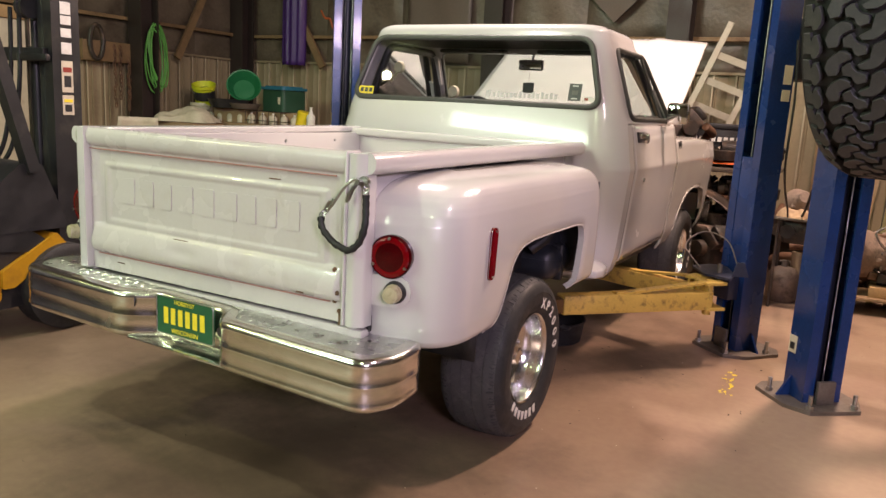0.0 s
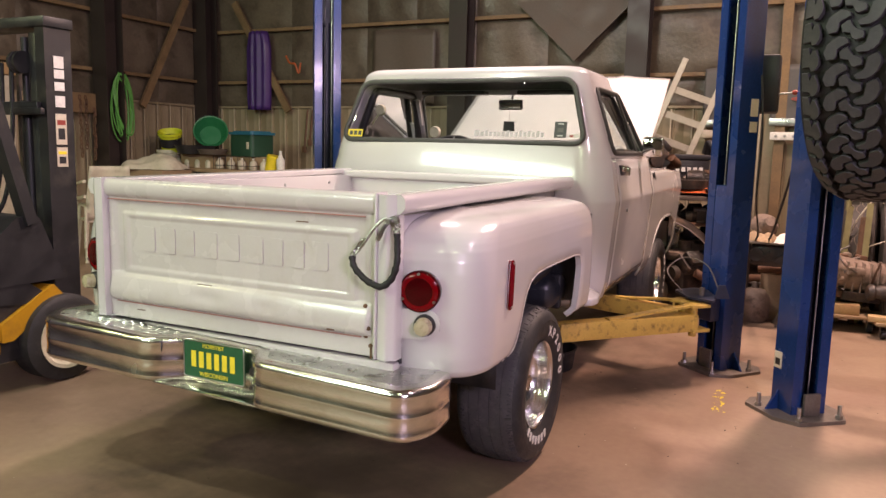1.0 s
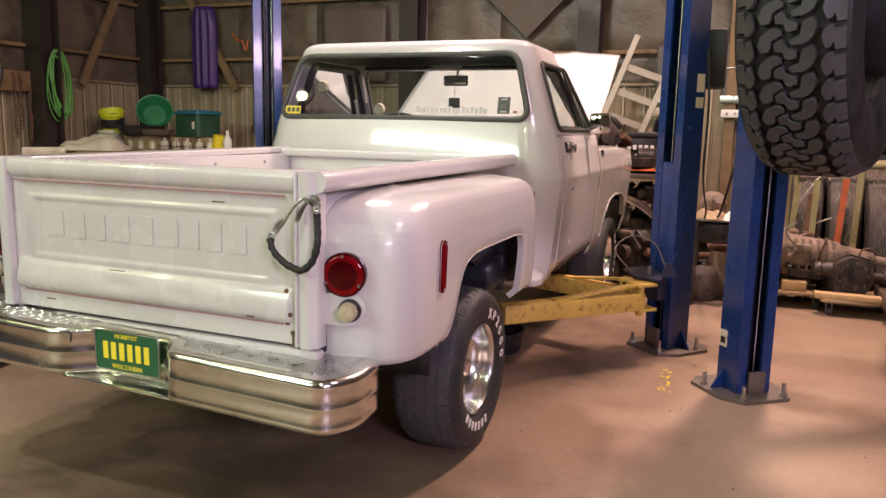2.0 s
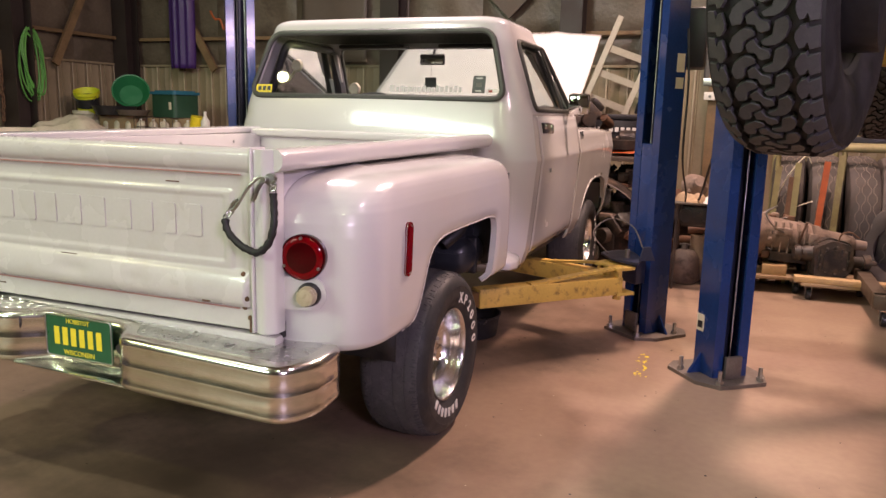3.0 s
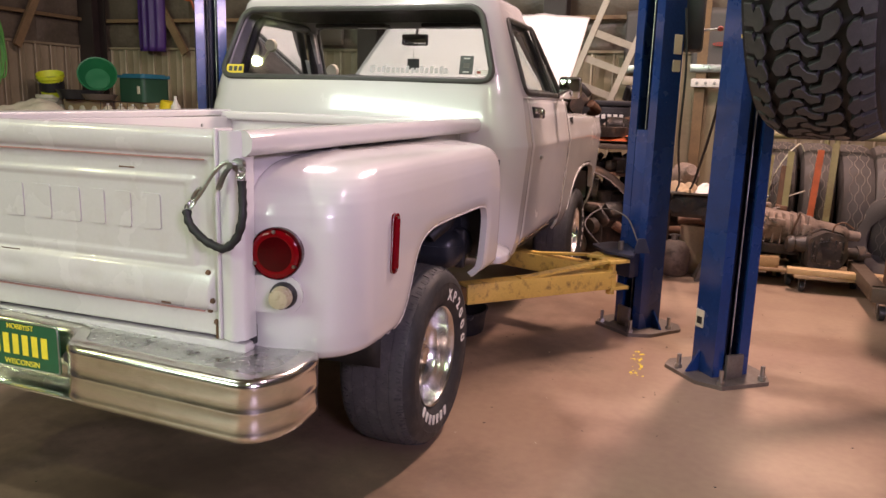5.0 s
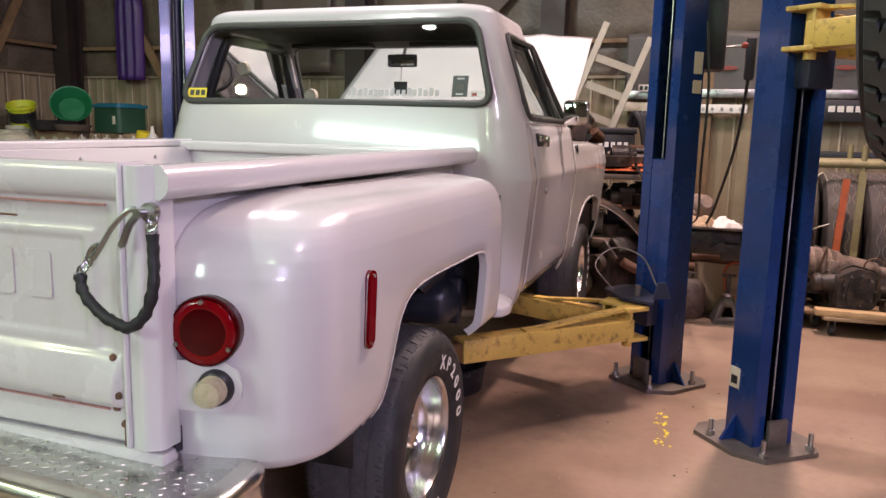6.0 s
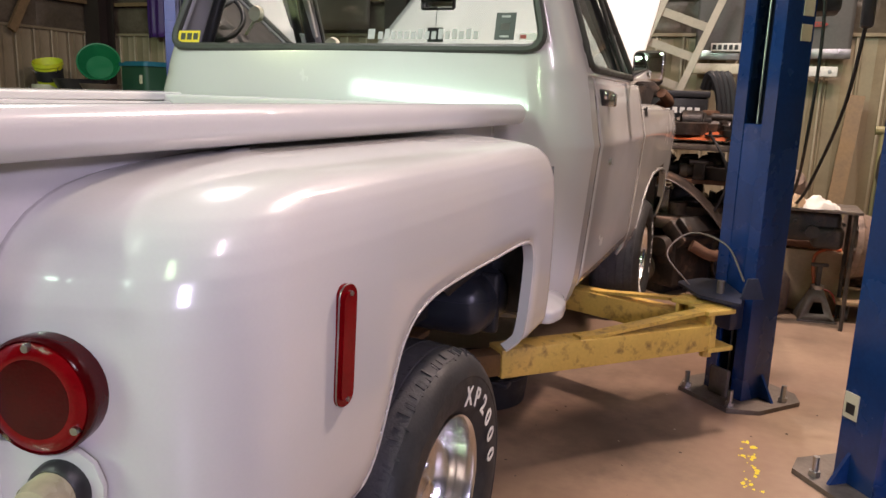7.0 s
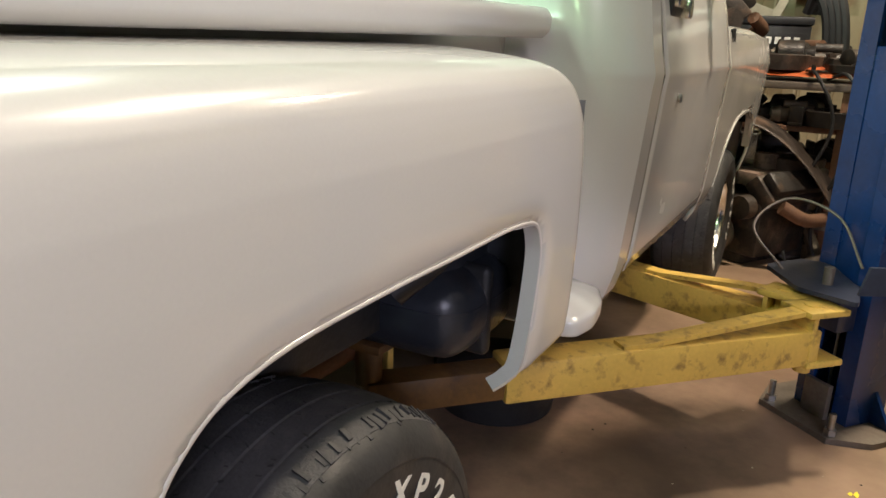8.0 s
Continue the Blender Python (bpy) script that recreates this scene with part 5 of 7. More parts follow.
for i in range(-38, 37):
    for j in range(7):
        x, y = i * 0.0215 + (0.011 if j % 2 else 0), -0.125 + j * 0.021
        if not in_poly(top, x, y) or not in_poly(top, x + 0.012, y) or not in_poly(top, x - 0.012, y) or not in_poly(top, x, y - 0.012):
            continue
        a = radians(45 if (i + j) % 2 else -45)
        c, s2 = math.cos(a) * 0.009, math.sin(a) * 0.009
        n, e = -s2 * 0.30, c * 0.30
        tread.add([(x - c, y - s2, 0.601), (x + n, y + e, 0.601), (x + c, y + s2, 0.601), (x - n, y - e, 0.601), (x, y, 0.6035)], [(0, 1, 4), (1, 2, 4), (2, 3, 4), (3, 0, 4)])
tagged(part("plate_pattern", tread, CHROME_PLATE, bumper, smooth=0), kind="stuff")
part("bumper_lower_panel", Shape().span((-0.165, -0.060, 0.440), (0.165, -0.046, 0.600), 0.004).span((-0.25, -0.135, 0.437), (0.21, -0.046, 0.446), 0.003), CHROME, bumper)
part("plate_bolt", Shape().lathe([(-0.02, 0.016), (0, 0.018)], 16, Matrix.Translation((0.192, -0.108, 0.555)), axis="y"), BLACK, bumper)
part("jack_hole", Shape().lathe([(-0.003, 0.020), (0, 0.020)], 20, Matrix.Translation((-0.225, -0.118, 0.575)) @ pose(0, 0, 0, 0, 0, -40), axis="y"), BLACK, bumper)
brackets = Shape()
for s in (1, -1):
    brackets.span((s * 0.38 - 0.02, -0.1, 0.50), (s * 0.38 + 0.02, 0.35, 0.58))
part("bumper_bracket", brackets, UNDER, truck)

# number plate: figures stand as plain bars
plate = part("licence_plate", Shape().prism(round_rect(0.272, 0.136, 0.011, 4, 0.004, 0.546), -0.094, -0.090, axis="y"), GREEN_PLATE, truck, "green licence plate with yellow figures", smooth=30)
part("plate_rim", Shape().tube([(x, -0.0945, z) for x, z in round_rect(0.268, 0.132, 0.010, 4, 0.004, 0.546)], 0.0022, 6, True), STEEL, plate)
for k in range(6):
    part("plate_bar", Shape().span((-0.095 + k * 0.0345, -0.0955, 0.518), (-0.095 + k * 0.0345 + 0.021, -0.0938, 0.576), 0.0005), YELLOW_INK, plate, smooth=0)
text_part("HOBBYIST", (0.004, -0.0945, 0.597), 0.021, YELLOW_INK, plate)
text_part("WISCONSIN", (0.004, -0.0945, 0.495), 0.023, YELLOW_INK, plate)

# wheels
def pickup_wheel(s, y, spin, out):
    """Tyre with grooves, raised white bars, and a dished alloy rim. Its outer side faces +x before the turn."""
    R = 0.331
    side = [(0.104, 0.3165), (0.116, 0.3095), (0.126, 0.299), (0.133, 0.286), (0.1365, 0.272), (0.1350, 0.270), (0.1362, 0.255), (0.1340, 0.232), (0.126, 0.208), (0.112, 0.190), (0.098, 0.178)]
    ribs = []
    for x in (-0.066, -0.022, 0.022, 0.066):
        ribs += [x - 0.003, x - 0.0018, x + 0.0018, x + 0.003]
    crown = [(x, R - 0.010 * (abs(x) / 0.1) ** 2.4 - (0.0035 if i % 4 in (1, 2) else 0.0)) for i, x in enumerate(ribs)]
    m = pose(s * out, y, 0.326) @ pose(0, 0, 0, spin, 0, 0) @ (pose(0, 0, 0) if s > 0 else pose(0, 0, 0, 0, 0, 180))
    w = part("wheel", Shape().lathe([(-0.10, 0.178), (-0.04, 0.165), (0.06, 0.165), (0.098, 0.178), (0.111, 0.1855), (0.116, 0.1835), (0.115, 0.180), (0.108, 0.176), (0.090, 0.172), (0.070, 0.169), (0.045, 0.163), (0.026, 0.153),
                                     (0.014, 0.143), (0.010, 0.125), (0.012, 0.105), (0.020, 0.080), (0.026, 0.060), (0.028, 0.045), (0.028, 0.0005)], 64), ALLOY, truck, "polished dished alloy wheel", smooth=50, m=m)
    part("tyre", Shape().lathe([(-x, r) for x, r in reversed(side)] + [(-0.090, R - 0.020), (0.090, R - 0.020)] + side, 96, closed=True), RUBBER, w, "black tyre with raised white figures on the sidewall", smooth=40)
    edge = [(0.092, R - 0.009), (0.102, 0.3185), (0.109, 0.3145), (0.109, 0.309)]
    part("tread", Shape().lathe([(-x, r) for x, r in reversed(edge)] + crown + edge, 120, closed=True), WORN_TREAD, w, "scuffed grey tread with worn ribs", smooth=30)
    sipes = Shape()
    rr = random.Random(17)
    for x in (-0.066, -0.022, 0.022, 0.066):
        for k in range(90):
            a = 2 * math.pi * (k + rr.uniform(-0.4, 0.4)) / 90
            xc = x + rr.choice((-1, 1)) * rr.uniform(0.004, 0.009)
            sipes.box((xc, 0, R - 0.010 * (abs(xc) / 0.1) ** 2.4 - 0.0006), (rr.uniform(0.004, 0.010), 0.0022, 0.0014), 0.0, Matrix.Rotation(a, 4, "X") @ pose(0, 0, 0, 0, 0, rr.uniform(-35, 35)))
    tagged(part("sipe_pattern", sipes, RUBBER, w, smooth=0), kind="stuff")
    # frayed shoulder: worn stubs of the old blocks
    stubs = Shape()
    for row in (1, -1):
        for k in range(150):
            a = 2 * math.pi * (k + rr.uniform(-0.35, 0.35)) / 150
            across, dx = rr.uniform(0.012, 0.026), rr.uniform(-0.007, 0.007)
            stubs.box((row * (0.100 + dx), 0, 0.3178 - 0.30 * dx), (across, rr.uniform(0.003, 0.007), rr.uniform(0.003, 0.006)), 0.0,
                      Matrix.Rotation(a, 4, "X") @ Matrix.Translation((row * 0.1, 0, 0.3178)) @ pose(0, 0, 0, 0, row * 22, row * rr.uniform(-28, 12)) @ Matrix.Translation((-row * 0.1, 0, -0.3178)))
    tagged(part("shoulder_pattern", stubs, TREAD, w, "frayed rubber along the tyre's shoulder", smooth=0), kind="stuff")
    for k, ch in enumerate("XP2000"):
        a = radians(74 - 14.4 * k)
        up, right = Vector((0, math.cos(a), math.sin(a))), Vector((0, math.sin(a), -math.cos(a)))
        turn = Matrix((right, up, (1, 0, 0))).transposed().to_4x4()
        text_part(ch, Vector((0.1352, 0, 0)) + up * 0.227, 0.062, WHITE_INK, w, turn, "sidewall_figure", 0.0016)
    for k in range(7):
        a = radians(-140 + k * 10.2)
        mm = Matrix(((1, 0, 0, 0), (0, math.cos(a), -math.sin(a), 0), (0, math.sin(a), math.cos(a), 0), (0, 0, 0, 1)))
        part("sidewall_bar", Shape().box((0.1342, 0.227, 0), (0.004, 0.034, 0.020), 0.0006, mm), WHITE_INK, w, smooth=0)
    part("hub_cap", Shape().lathe([(0.020, 0.040), (0.060, 0.038), (0.072, 0.034), (0.074, 0.028), (0.070, 0.026), (0.070, 0.0005)], 28), CHROME, w, "chrome hub cap")
    for k in range(5):
        a = radians(36 + 72 * k)
        part("lug_nut", Shape().lathe([(0.02, 0.010), (0.042, 0.009), (0.046, 0.006)], 6, Matrix.Translation((0, 0.068 * math.cos(a), 0.068 * math.sin(a)))), STEEL, w)
    part("valve_stem", Shape().rod((0.03, 0.10, 0.125), (0.06, 0.098, 0.12), 0.005, 8), BLACK, w)
    return w


for s in (1, -1):
    pickup_wheel(s, 0.89, 0, 0.752)
    pickup_wheel(s, 3.875, -35, 0.728)

# underside
frame_rails = Shape()
for s in (1, -1):
    frame_rails.span((s * 0.43 - 0.03, 0.05, 0.47), (s * 0.43 + 0.03, 4.5, 0.60), 0.01)
for y in (0.1, 1.3, 2.2, 3.4):
    frame_rails.span((-0.43, y, 0.50), (0.43, y + 0.06, 0.57), 0.01)
part("chassis", frame_rails, UNDER, truck, "dark ladder frame", smooth=30)
part("rear_axle", Shape().rod((-0.62, 0.89, 0.326), (0.62, 0.89, 0.326), 0.045).lathe([(-0.14, 0.05), (-0.10, 0.13), (0.08, 0.14), (0.14, 0.05)], 24, Matrix.Translation((0, 0.89, 0.326)), axis="y"), UNDER, truck)
part("front_axle", Shape().rod((-0.62, 3.875, 0.326), (0.62, 3.875, 0.326), 0.045), UNDER, truck)
LINER = material("slate_liner", (0.050, 0.055, 0.062), 0.5, vary=0.4, scale=7, fine=50, bump=0.25, gap=0.006, stain=0.4, stain_colour=(0.03, 0.027, 0.024), stain_scale=9)
part("inner_liner", Shape().grid(lambda u, v: (0.60 + 0.285 * u, 1.558 - 0.012 * math.sin(3 * u) - 0.010 * math.sin(5 * v), 0.57 + 0.43 * v), spread(0, 1, 8), spread(0, 1, 8)), LINER, truck, "slate grey liner behind the arch", thick=0.004)
part("filler_pipe", Shape().tube(smoothline([(0.70, 1.22, 0.70), (0.76, 1.28, 0.78), (0.72, 1.34, 0.88), (0.62, 1.40, 0.95)], 6), 0.028, 12), CABLE, truck)
part("exhaust", Shape().tube(smoothline([(0.46, 0.25, 0.45), (0.50, 0.6, 0.50), (0.45, 1.2, 0.46), (0.40, 2.4, 0.42)], 6), 0.03, 12), RUST, truck)
for x in (-0.70, 0.70):
    part("rocker", Shape().box((x, 2.475, 0.495), (0.20, 1.25, 0.05), 0.01), UNDER, truck)
TANK = material("black_tank_shell", (0.020, 0.023, 0.029), 0.33, vary=0.5, scale=9, fine=22, bump=0.35, gap=0.010, stain=0.45, stain_colour=(0.06, 0.05, 0.045), stain_scale=7)
for s in (1, -1):
    tank = part("fuel_tank", Shape().box((s * 0.645, 1.415, 0.630), (0.30, 0.27, 0.165), 0.070, None, 6).box((s * 0.62, 1.425, 0.715), (0.25, 0.24, 0.16), 0.070, None, 6), TANK, truck, "black fuel tank with a stepped seam", smooth=60)
    part("tank_seam", Shape().prism([(s * 0.642 + 0.153 * a, 1.415 + 0.137 * b) for a, b in round_rect(2.0, 2.0, 0.5, 6)], 0.646, 0.651, axis="z"), TANK, tank)
    part("tank_strap", Shape().box((s * 0.645, 1.40, 0.630), (0.305, 0.03, 0.170), 0.068, None, 5), UNDER, tank)
    part("well_bolt", Shape().rod((s * 0.83, 1.545, 0.86), (s * 0.83, 1.515, 0.865), 0.007, 8), STEEL, truck)
part("cab_floor", Shape().span((-0.78, 1.85, 0.52), (0.78, 3.1, 0.56)), UNDER, truck)

# ---- forklift ----
fork = thing("forklift", pose(-3.46, 3.1, 0), "yellow and charcoal forklift truck parked beside the pickup", "forklift")
for x in (0.0, -0.86):
    s = 1 if x == 0 else -1
    part("mast_rail", Shape().prism([(x - 0.035, -0.08), (x + 0.035, -0.08), (x + 0.035, 0.08), (x - 0.035, 0.08), (x - 0.035, 0.055), (x + 0.012, 0.055), (x + 0.012, -0.055), (x - 0.035, -0.055)] if s > 0 else
                                    [(x + 0.035, -0.08), (x - 0.035, -0.08), (x - 0.035, 0.08), (x + 0.035, 0.08), (x + 0.035, 0.055), (x - 0.012, 0.055), (x - 0.012, -0.055), (x + 0.035, -0.055)], 0.12, 1.90, axis="z"), CHARCOAL, fork, "charcoal outer mast channel")
    part("inner_rail", Shape().span((x - s * 0.10 - 0.03, -0.05, 0.14), (x - s * 0.10 + 0.03, 0.06, 1.86), 0.006), CHARCOAL, fork)
    part("lift_chain", Shape().span((x - s * 0.26 - 0.012, -0.03, 0.4), (x - s * 0.26 + 0.012, -0.018, 1.75)), GREASE, fork)
    part("lift_ram", Shape().rod((x - s * 0.20, -0.02, 0.15), (x - s * 0.20, -0.02, 1.5), 0.032).rod((x - s * 0.20, -0.02, 1.5), (x - s * 0.20, -0.02, 1.84), 0.02), CHARCOAL, fork)
part("mast_top", Shape().span((-0.92, -0.09, 1.88), (0.05, 0.09, 1.935), 0.008), CHARCOAL, fork)
for z in (0.35, 1.42):
    part("cross_bar", Shape().span((-0.86, -0.11, z), (0.0, -0.08, z + 0.07), 0.006), CHARCOAL, fork)
part("hose_guide", Shape().box((-0.10, -0.10, 1.44), (0.26, 0.03, 0.035), 0.006), CHARCOAL, fork)
part("hose_pulley", Shape().lathe([(-0.03, 0.06), (-0.012, 0.06), (-0.008, 0.045), (0.008, 0.045), (0.012, 0.06), (0.03, 0.06)], 20, Matrix.Translation((-0.16, -0.08, 1.70))), CHARCOAL, fork)
for k, x in enumerate((-0.22, -0.30)):
    part("hydraulic_hose", Shape().tube(smoothline([(x, -0.09, 1.70), (x + 0.02, -0.12, 1.3), (x - 0.02, -0.16, 0.95), (x - 0.1, -0.28, 0.75)], 8), 0.012), CABLE, fork)
# labels on the mast: lettering as plain bars
for z, h in ((1.465, 0.075), (1.545, 0.058), (1.610, 0.058), (1.672, 0.080)):
    part("mast_bar", Shape().box((0.0375, 0.0, z + 0.03), (0.003, 0.060, h * 0.8), 0.001), WHITE_INK, fork, smooth=0)
for z, h, m in ((1.265, 0.165, CREAM), (1.145, 0.105, CREAM)):
    lab = part("mast_label", Shape().box((0.0375, 0.0, z + h / 2), (0.003, 0.066, h), 0.001), m, fork, "white warning label", smooth=0)
    part("label_bar", Shape().box((0.0395, 0.0, z + h * 0.72), (0.002, 0.05, h * 0.16), 0.0005), LIGHT_RED if h > 0.15 else YELLOW_INK, lab, smooth=0)
    part("label_bar", Shape().box((0.0395, 0.0, z + h * 0.35), (0.002, 0.04, h * 0.36), 0.0005), BLACK, lab, smooth=0)
# body
part("body", Shape().prism(rounded_poly([(-0.24, 0.16), (-0.24, 0.44), (-0.60, 0.47), (-0.75, 0.30), (-1.25, 0.30), (-1.40, 0.98), (-2.35, 0.94), (-2.45, 0.25), (-2.2, 0.14)], 0.05, 5), -0.94, 0.10), CHARCOAL, fork, "dark forklift body", smooth=35)
part("floor_board", Shape().prism(rounded_poly([(-0.16, 0.46), (-0.30, 0.56), (-0.58, 0.545), (-0.80, 0.37), (-1.3, 0.36), (-1.3, 0.31), (-0.76, 0.31), (-0.58, 0.475), (-0.20, 0.43)], 0.015, 3), -0.95, 0.115), BLACK, fork, "black floor and step", smooth=35)
part("counterweight", Shape().prism(rounded_poly([(-1.42, 0.30), (-1.42, 0.96), (-2.36, 0.92), (-2.46, 0.24), (-2.1, 0.16)], 0.05, 4), -0.945, 0.105), CHARCOAL, fork, "dark counterweight", smooth=35)
part("side_panel", Shape().prism(rounded_poly([(-0.46, 0.20), (-0.46, 0.36), (-0.62, 0.44), (-0.90, 0.40), (-0.90, 0.20)], 0.03, 3), 0.06, 0.112), YELLOW_FORK, fork, "yellow side panel behind the wheel", smooth=35)
part("side_stripe", Shape().prism(rounded_poly([(-0.10, 0.46), (-0.16, 0.53), (-0.46, 0.36), (-0.46, 0.27), (-0.40, 0.27)], 0.01, 3), -0.10, 0.13), YELLOW_FORK, fork, "yellow fender edge", smooth=35)
part("cowl", Shape().prism(rounded_poly([(-0.08, 0.55), (-0.22, 0.90), (-0.34, 0.90), (-0.52, 0.74), (-0.52, 0.55)], 0.03, 4), -0.90, 0.12), BLACK, fork, "black dashboard cowl", smooth=35)
part("cowl_cap", Shape().lathe([(0, 0.034), (0.05, 0.036), (0.062, 0.024)], 18, Matrix.Translation((0.09, -0.27, 0.885)), axis="z"), CREAM, fork, "cream plastic cap")
for k in range(4):
    part("control_lever", Shape().tube(smoothline([(-0.06 - k * 0.05, -0.46, 0.78), (-0.06 - k * 0.05, -0.50, 0.95), (-0.07 - k * 0.05, -0.58, 1.04 + 0.02 * k)], 6), 0.009).lathe([(-0.02, 0.016), (0.02, 0.018)], 12, Matrix.Translation((-0.07 - k * 0.05, -0.58, 1.05 + 0.02 * k)), axis="z"), CHARCOAL, fork)
part("seat", Shape().prism(rounded_poly([(-0.95, 0.98), (-0.95, 1.10), (-1.35, 1.08), (-1.46, 1.55), (-1.56, 1.55), (-1.50, 0.98)], 0.04, 4), -0.68, -0.16), GREY_SEAT, fork)
for x in (0.02, -0.84):
    x2 = x + (0.09 if x > 0 else 0)
    leg = Shape().sweep([(x2, -0.27, 0.86), (x2, -0.53, 1.82), (x2, -0.60, 2.07)], [(-0.03, -0.035), (0.03, -0.035), (0.03, 0.035), (-0.03, 0.035)], up=(1, 0, 0))
    part("guard_leg", leg, CHARCOAL, fork, "charcoal overhead guard leg", smooth=30)
    part("guard_rear_leg", Shape().rod((x, -2.0, 0.9), (x, -1.85, 2.05), 0.03), CHARCOAL, fork)
    part("guard_rail", Shape().span((x - 0.03, -1.9, 2.04), (x + 0.03, -0.58, 2.10), 0.008), CHARCOAL, fork)
for k in range(6):
    part("guard_bar", Shape().span((-0.84, -0.70 - k * 0.22, 2.05), (0.02, -0.67 - k * 0.22, 2.09), 0.004), CHARCOAL, fork)
part("flood_light", Shape().lathe([(-0.02, 0.03), (0.02, 0.055), (0.09, 0.062), (0.10, 0.05)], 20, Matrix.Translation((-0.28, -0.45, 1.66)), axis="y"), STEEL, fork, "grey work lamp")
for x in (0.10, -0.96):
    s = 1 if x > 0 else -1
    wm = Matrix.Translation((x, -0.12, 0.235)) @ Matrix.Scale(0.74, 4) @ Matrix.Scale(s, 4, (1, 0, 0))
    fw = part("drive_wheel", Shape().lathe([(-0.06, 0.17), (0.05, 0.17), (0.10, 0.225), (0.118, 0.225), (0.112, 0.20), (0.085, 0.18), (0.075, 0.12), (0.09, 0.10), (0.092, 0.0005)], 36, wm), CREAM, fork, "cream steel wheel")
    part("tyre", Shape().lathe([(-0.10, 0.19), (-0.11, 0.27), (-0.09, 0.315), (0.09, 0.315), (0.11, 0.28), (0.108, 0.222), (0.07, 0.18), (-0.07, 0.18)], 40, wm, closed=True), RUBBER, fw)
for x in (-0.20, -0.62):
    part("fork_blade", Shape().prism([(0.10, 0.06), (1.10, 0.06), (1.12, 0.075), (0.15, 0.10), (0.14, 0.55), (0.10, 0.55)], x - 0.05, x + 0.05), CHARCOAL, fork)
part("fork_carriage", Shape().span((-0.84, 0.085, 0.50), (-0.02, 0.12, 0.58), 0.006).span((-0.84, 0.085, 0.16), (-0.02, 0.12, 0.24), 0.006), CHARCOAL, fork)

# ---- along the walls behind ----
rnd = random.Random(31)


def simple(name, shape, mat, label, category, m=None, smooth=35, group="", thick=0.0):
    return tagged(part(name, shape, mat, None, smooth=smooth, m=m, thick=thick), label, category, group)


# shelf with jugs, tubs and pails
bench = thing("wall_shelf", pose(0, 0, 0), "low timber shelf along the workshop wall", "shelf")
part("top", Shape().span((-7.72, 7.85, 0.90), (-5.45, 8.75, 0.945), 0.005), PLYWOOD, bench)
for x in (-7.66, -6.6, -5.52):
    for y in (7.9, 8.7):
        part("leg", Shape().span((x - 0.04, y - 0.04, 0), (x + 0.04, y + 0.04, 0.90), 0.004), TIMBER, bench)


def jug(at, yaw, s=1.0):
    t = thing("plastic_jug", Matrix.Translation(at) @ pose(0, 0, 0, 0, 0, yaw) @ Matrix.Scale(s, 4), "cloudy white plastic jug on the shelf", "jug", "jugs on the shelf")
    part("body", Shape().lathe([(0.0, 0.07), (0.01, 0.082), (0.13, 0.084), (0.17, 0.06), (0.20, 0.028), (0.22, 0.026)], 20, axis="z"), CREAM, t)
    part("handle", Shape().tube(smoothline([(0.0, 0.03, 0.19), (0.0, 0.09, 0.17), (0.0, 0.085, 0.10)], 5), 0.011), CREAM, t)
    part("cap", Shape().lathe([(0.215, 0.028), (0.24, 0.028)], 14, axis="z"), WHITE_INK, t)


for k in range(9):
    jug((-7.5 + k * 0.185, 8.02 + 0.03 * rnd.random(), 0.945), rnd.uniform(0, 360), 0.62)
crate = thing("wire_crate", pose(-6.45, 8.02, 0.945), "low wire crate round the jugs", "crate")
for z in (0.05, 0.17):
    part("wire_hoop", Shape().tube([(-0.30, -0.12, z), (0.30, -0.12, z), (0.30, 0.12, z), (-0.30, 0.12, z)], 0.005, 6, True), GREASE, crate)
for k in range(7):
    part("wire_upright", Shape().rod((-0.30 + k * 0.1, -0.12, 0.0), (-0.30 + k * 0.1, -0.12, 0.17), 0.004, 6), GREASE, crate)


def pail(at, mat, label, tilt=0, r=0.14, h=0.30):
    t = thing("pail", Matrix.Translation(at) @ pose(0, 0, 0, tilt, 0, 30), label, "bucket", "pails on the shelf")
    part("bucket", Shape().lathe([(0, r * 0.86), (h, r), (h + 0.01, r + 0.008), (h - 0.03, r + 0.010), (h - 0.04, r * 0.985), (0.01, r * 0.83)], 28, axis="z"), mat, t)
    part("bail", Shape().tube([(r * math.cos(a), r * math.sin(a) * 0.3 - r * 0.9, h - 0.02 - 0.09 * math.sin(a)) for a in spread(0, math.pi, 12)], 0.004, 6), STEEL, t)
    return t


pail((-7.62, 7.98, 0.945), CREAM, "grimy white pail on the shelf", r=0.15, h=0.22)
y_pail = pail((-7.58, 8.0, 1.17), LIME, "lime yellow pail lying on another pail", 18, 0.15, 0.26)
part("label_patch", Shape().lathe([(0.07, 0.141), (0.19, 0.147)], 28, axis="z"), BLACK, y_pail, "dark printed label band")
simple("wash_tub", Shape().lathe([(-0.02, 0.17), (0.0, 0.19), (0.16, 0.27), (0.175, 0.295), (0.19, 0.295), (0.185, 0.275), (0.165, 0.262), (0.015, 0.18)], 40, axis="z", closed=False), GREEN_TUB, "round green plastic tub tipped on its side", "tub", m=Matrix.Translation((-7.16, 8.30, 1.38)) @ Vector((0.62, -0.66, 0.42)).to_track_quat("Z", "Y").to_matrix().to_4x4() @ Matrix.Scale(0.78, 4))
simple("oil_pan", Shape().lathe([(0.0, 0.22), (0.10, 0.27), (0.115, 0.28), (0.10, 0.262), (0.012, 0.21)], 32, axis="z"), BLACK, "black drain pan on the shelf", "pan", m=pose(-7.2, 8.05, 1.13, 0, 0, 0))
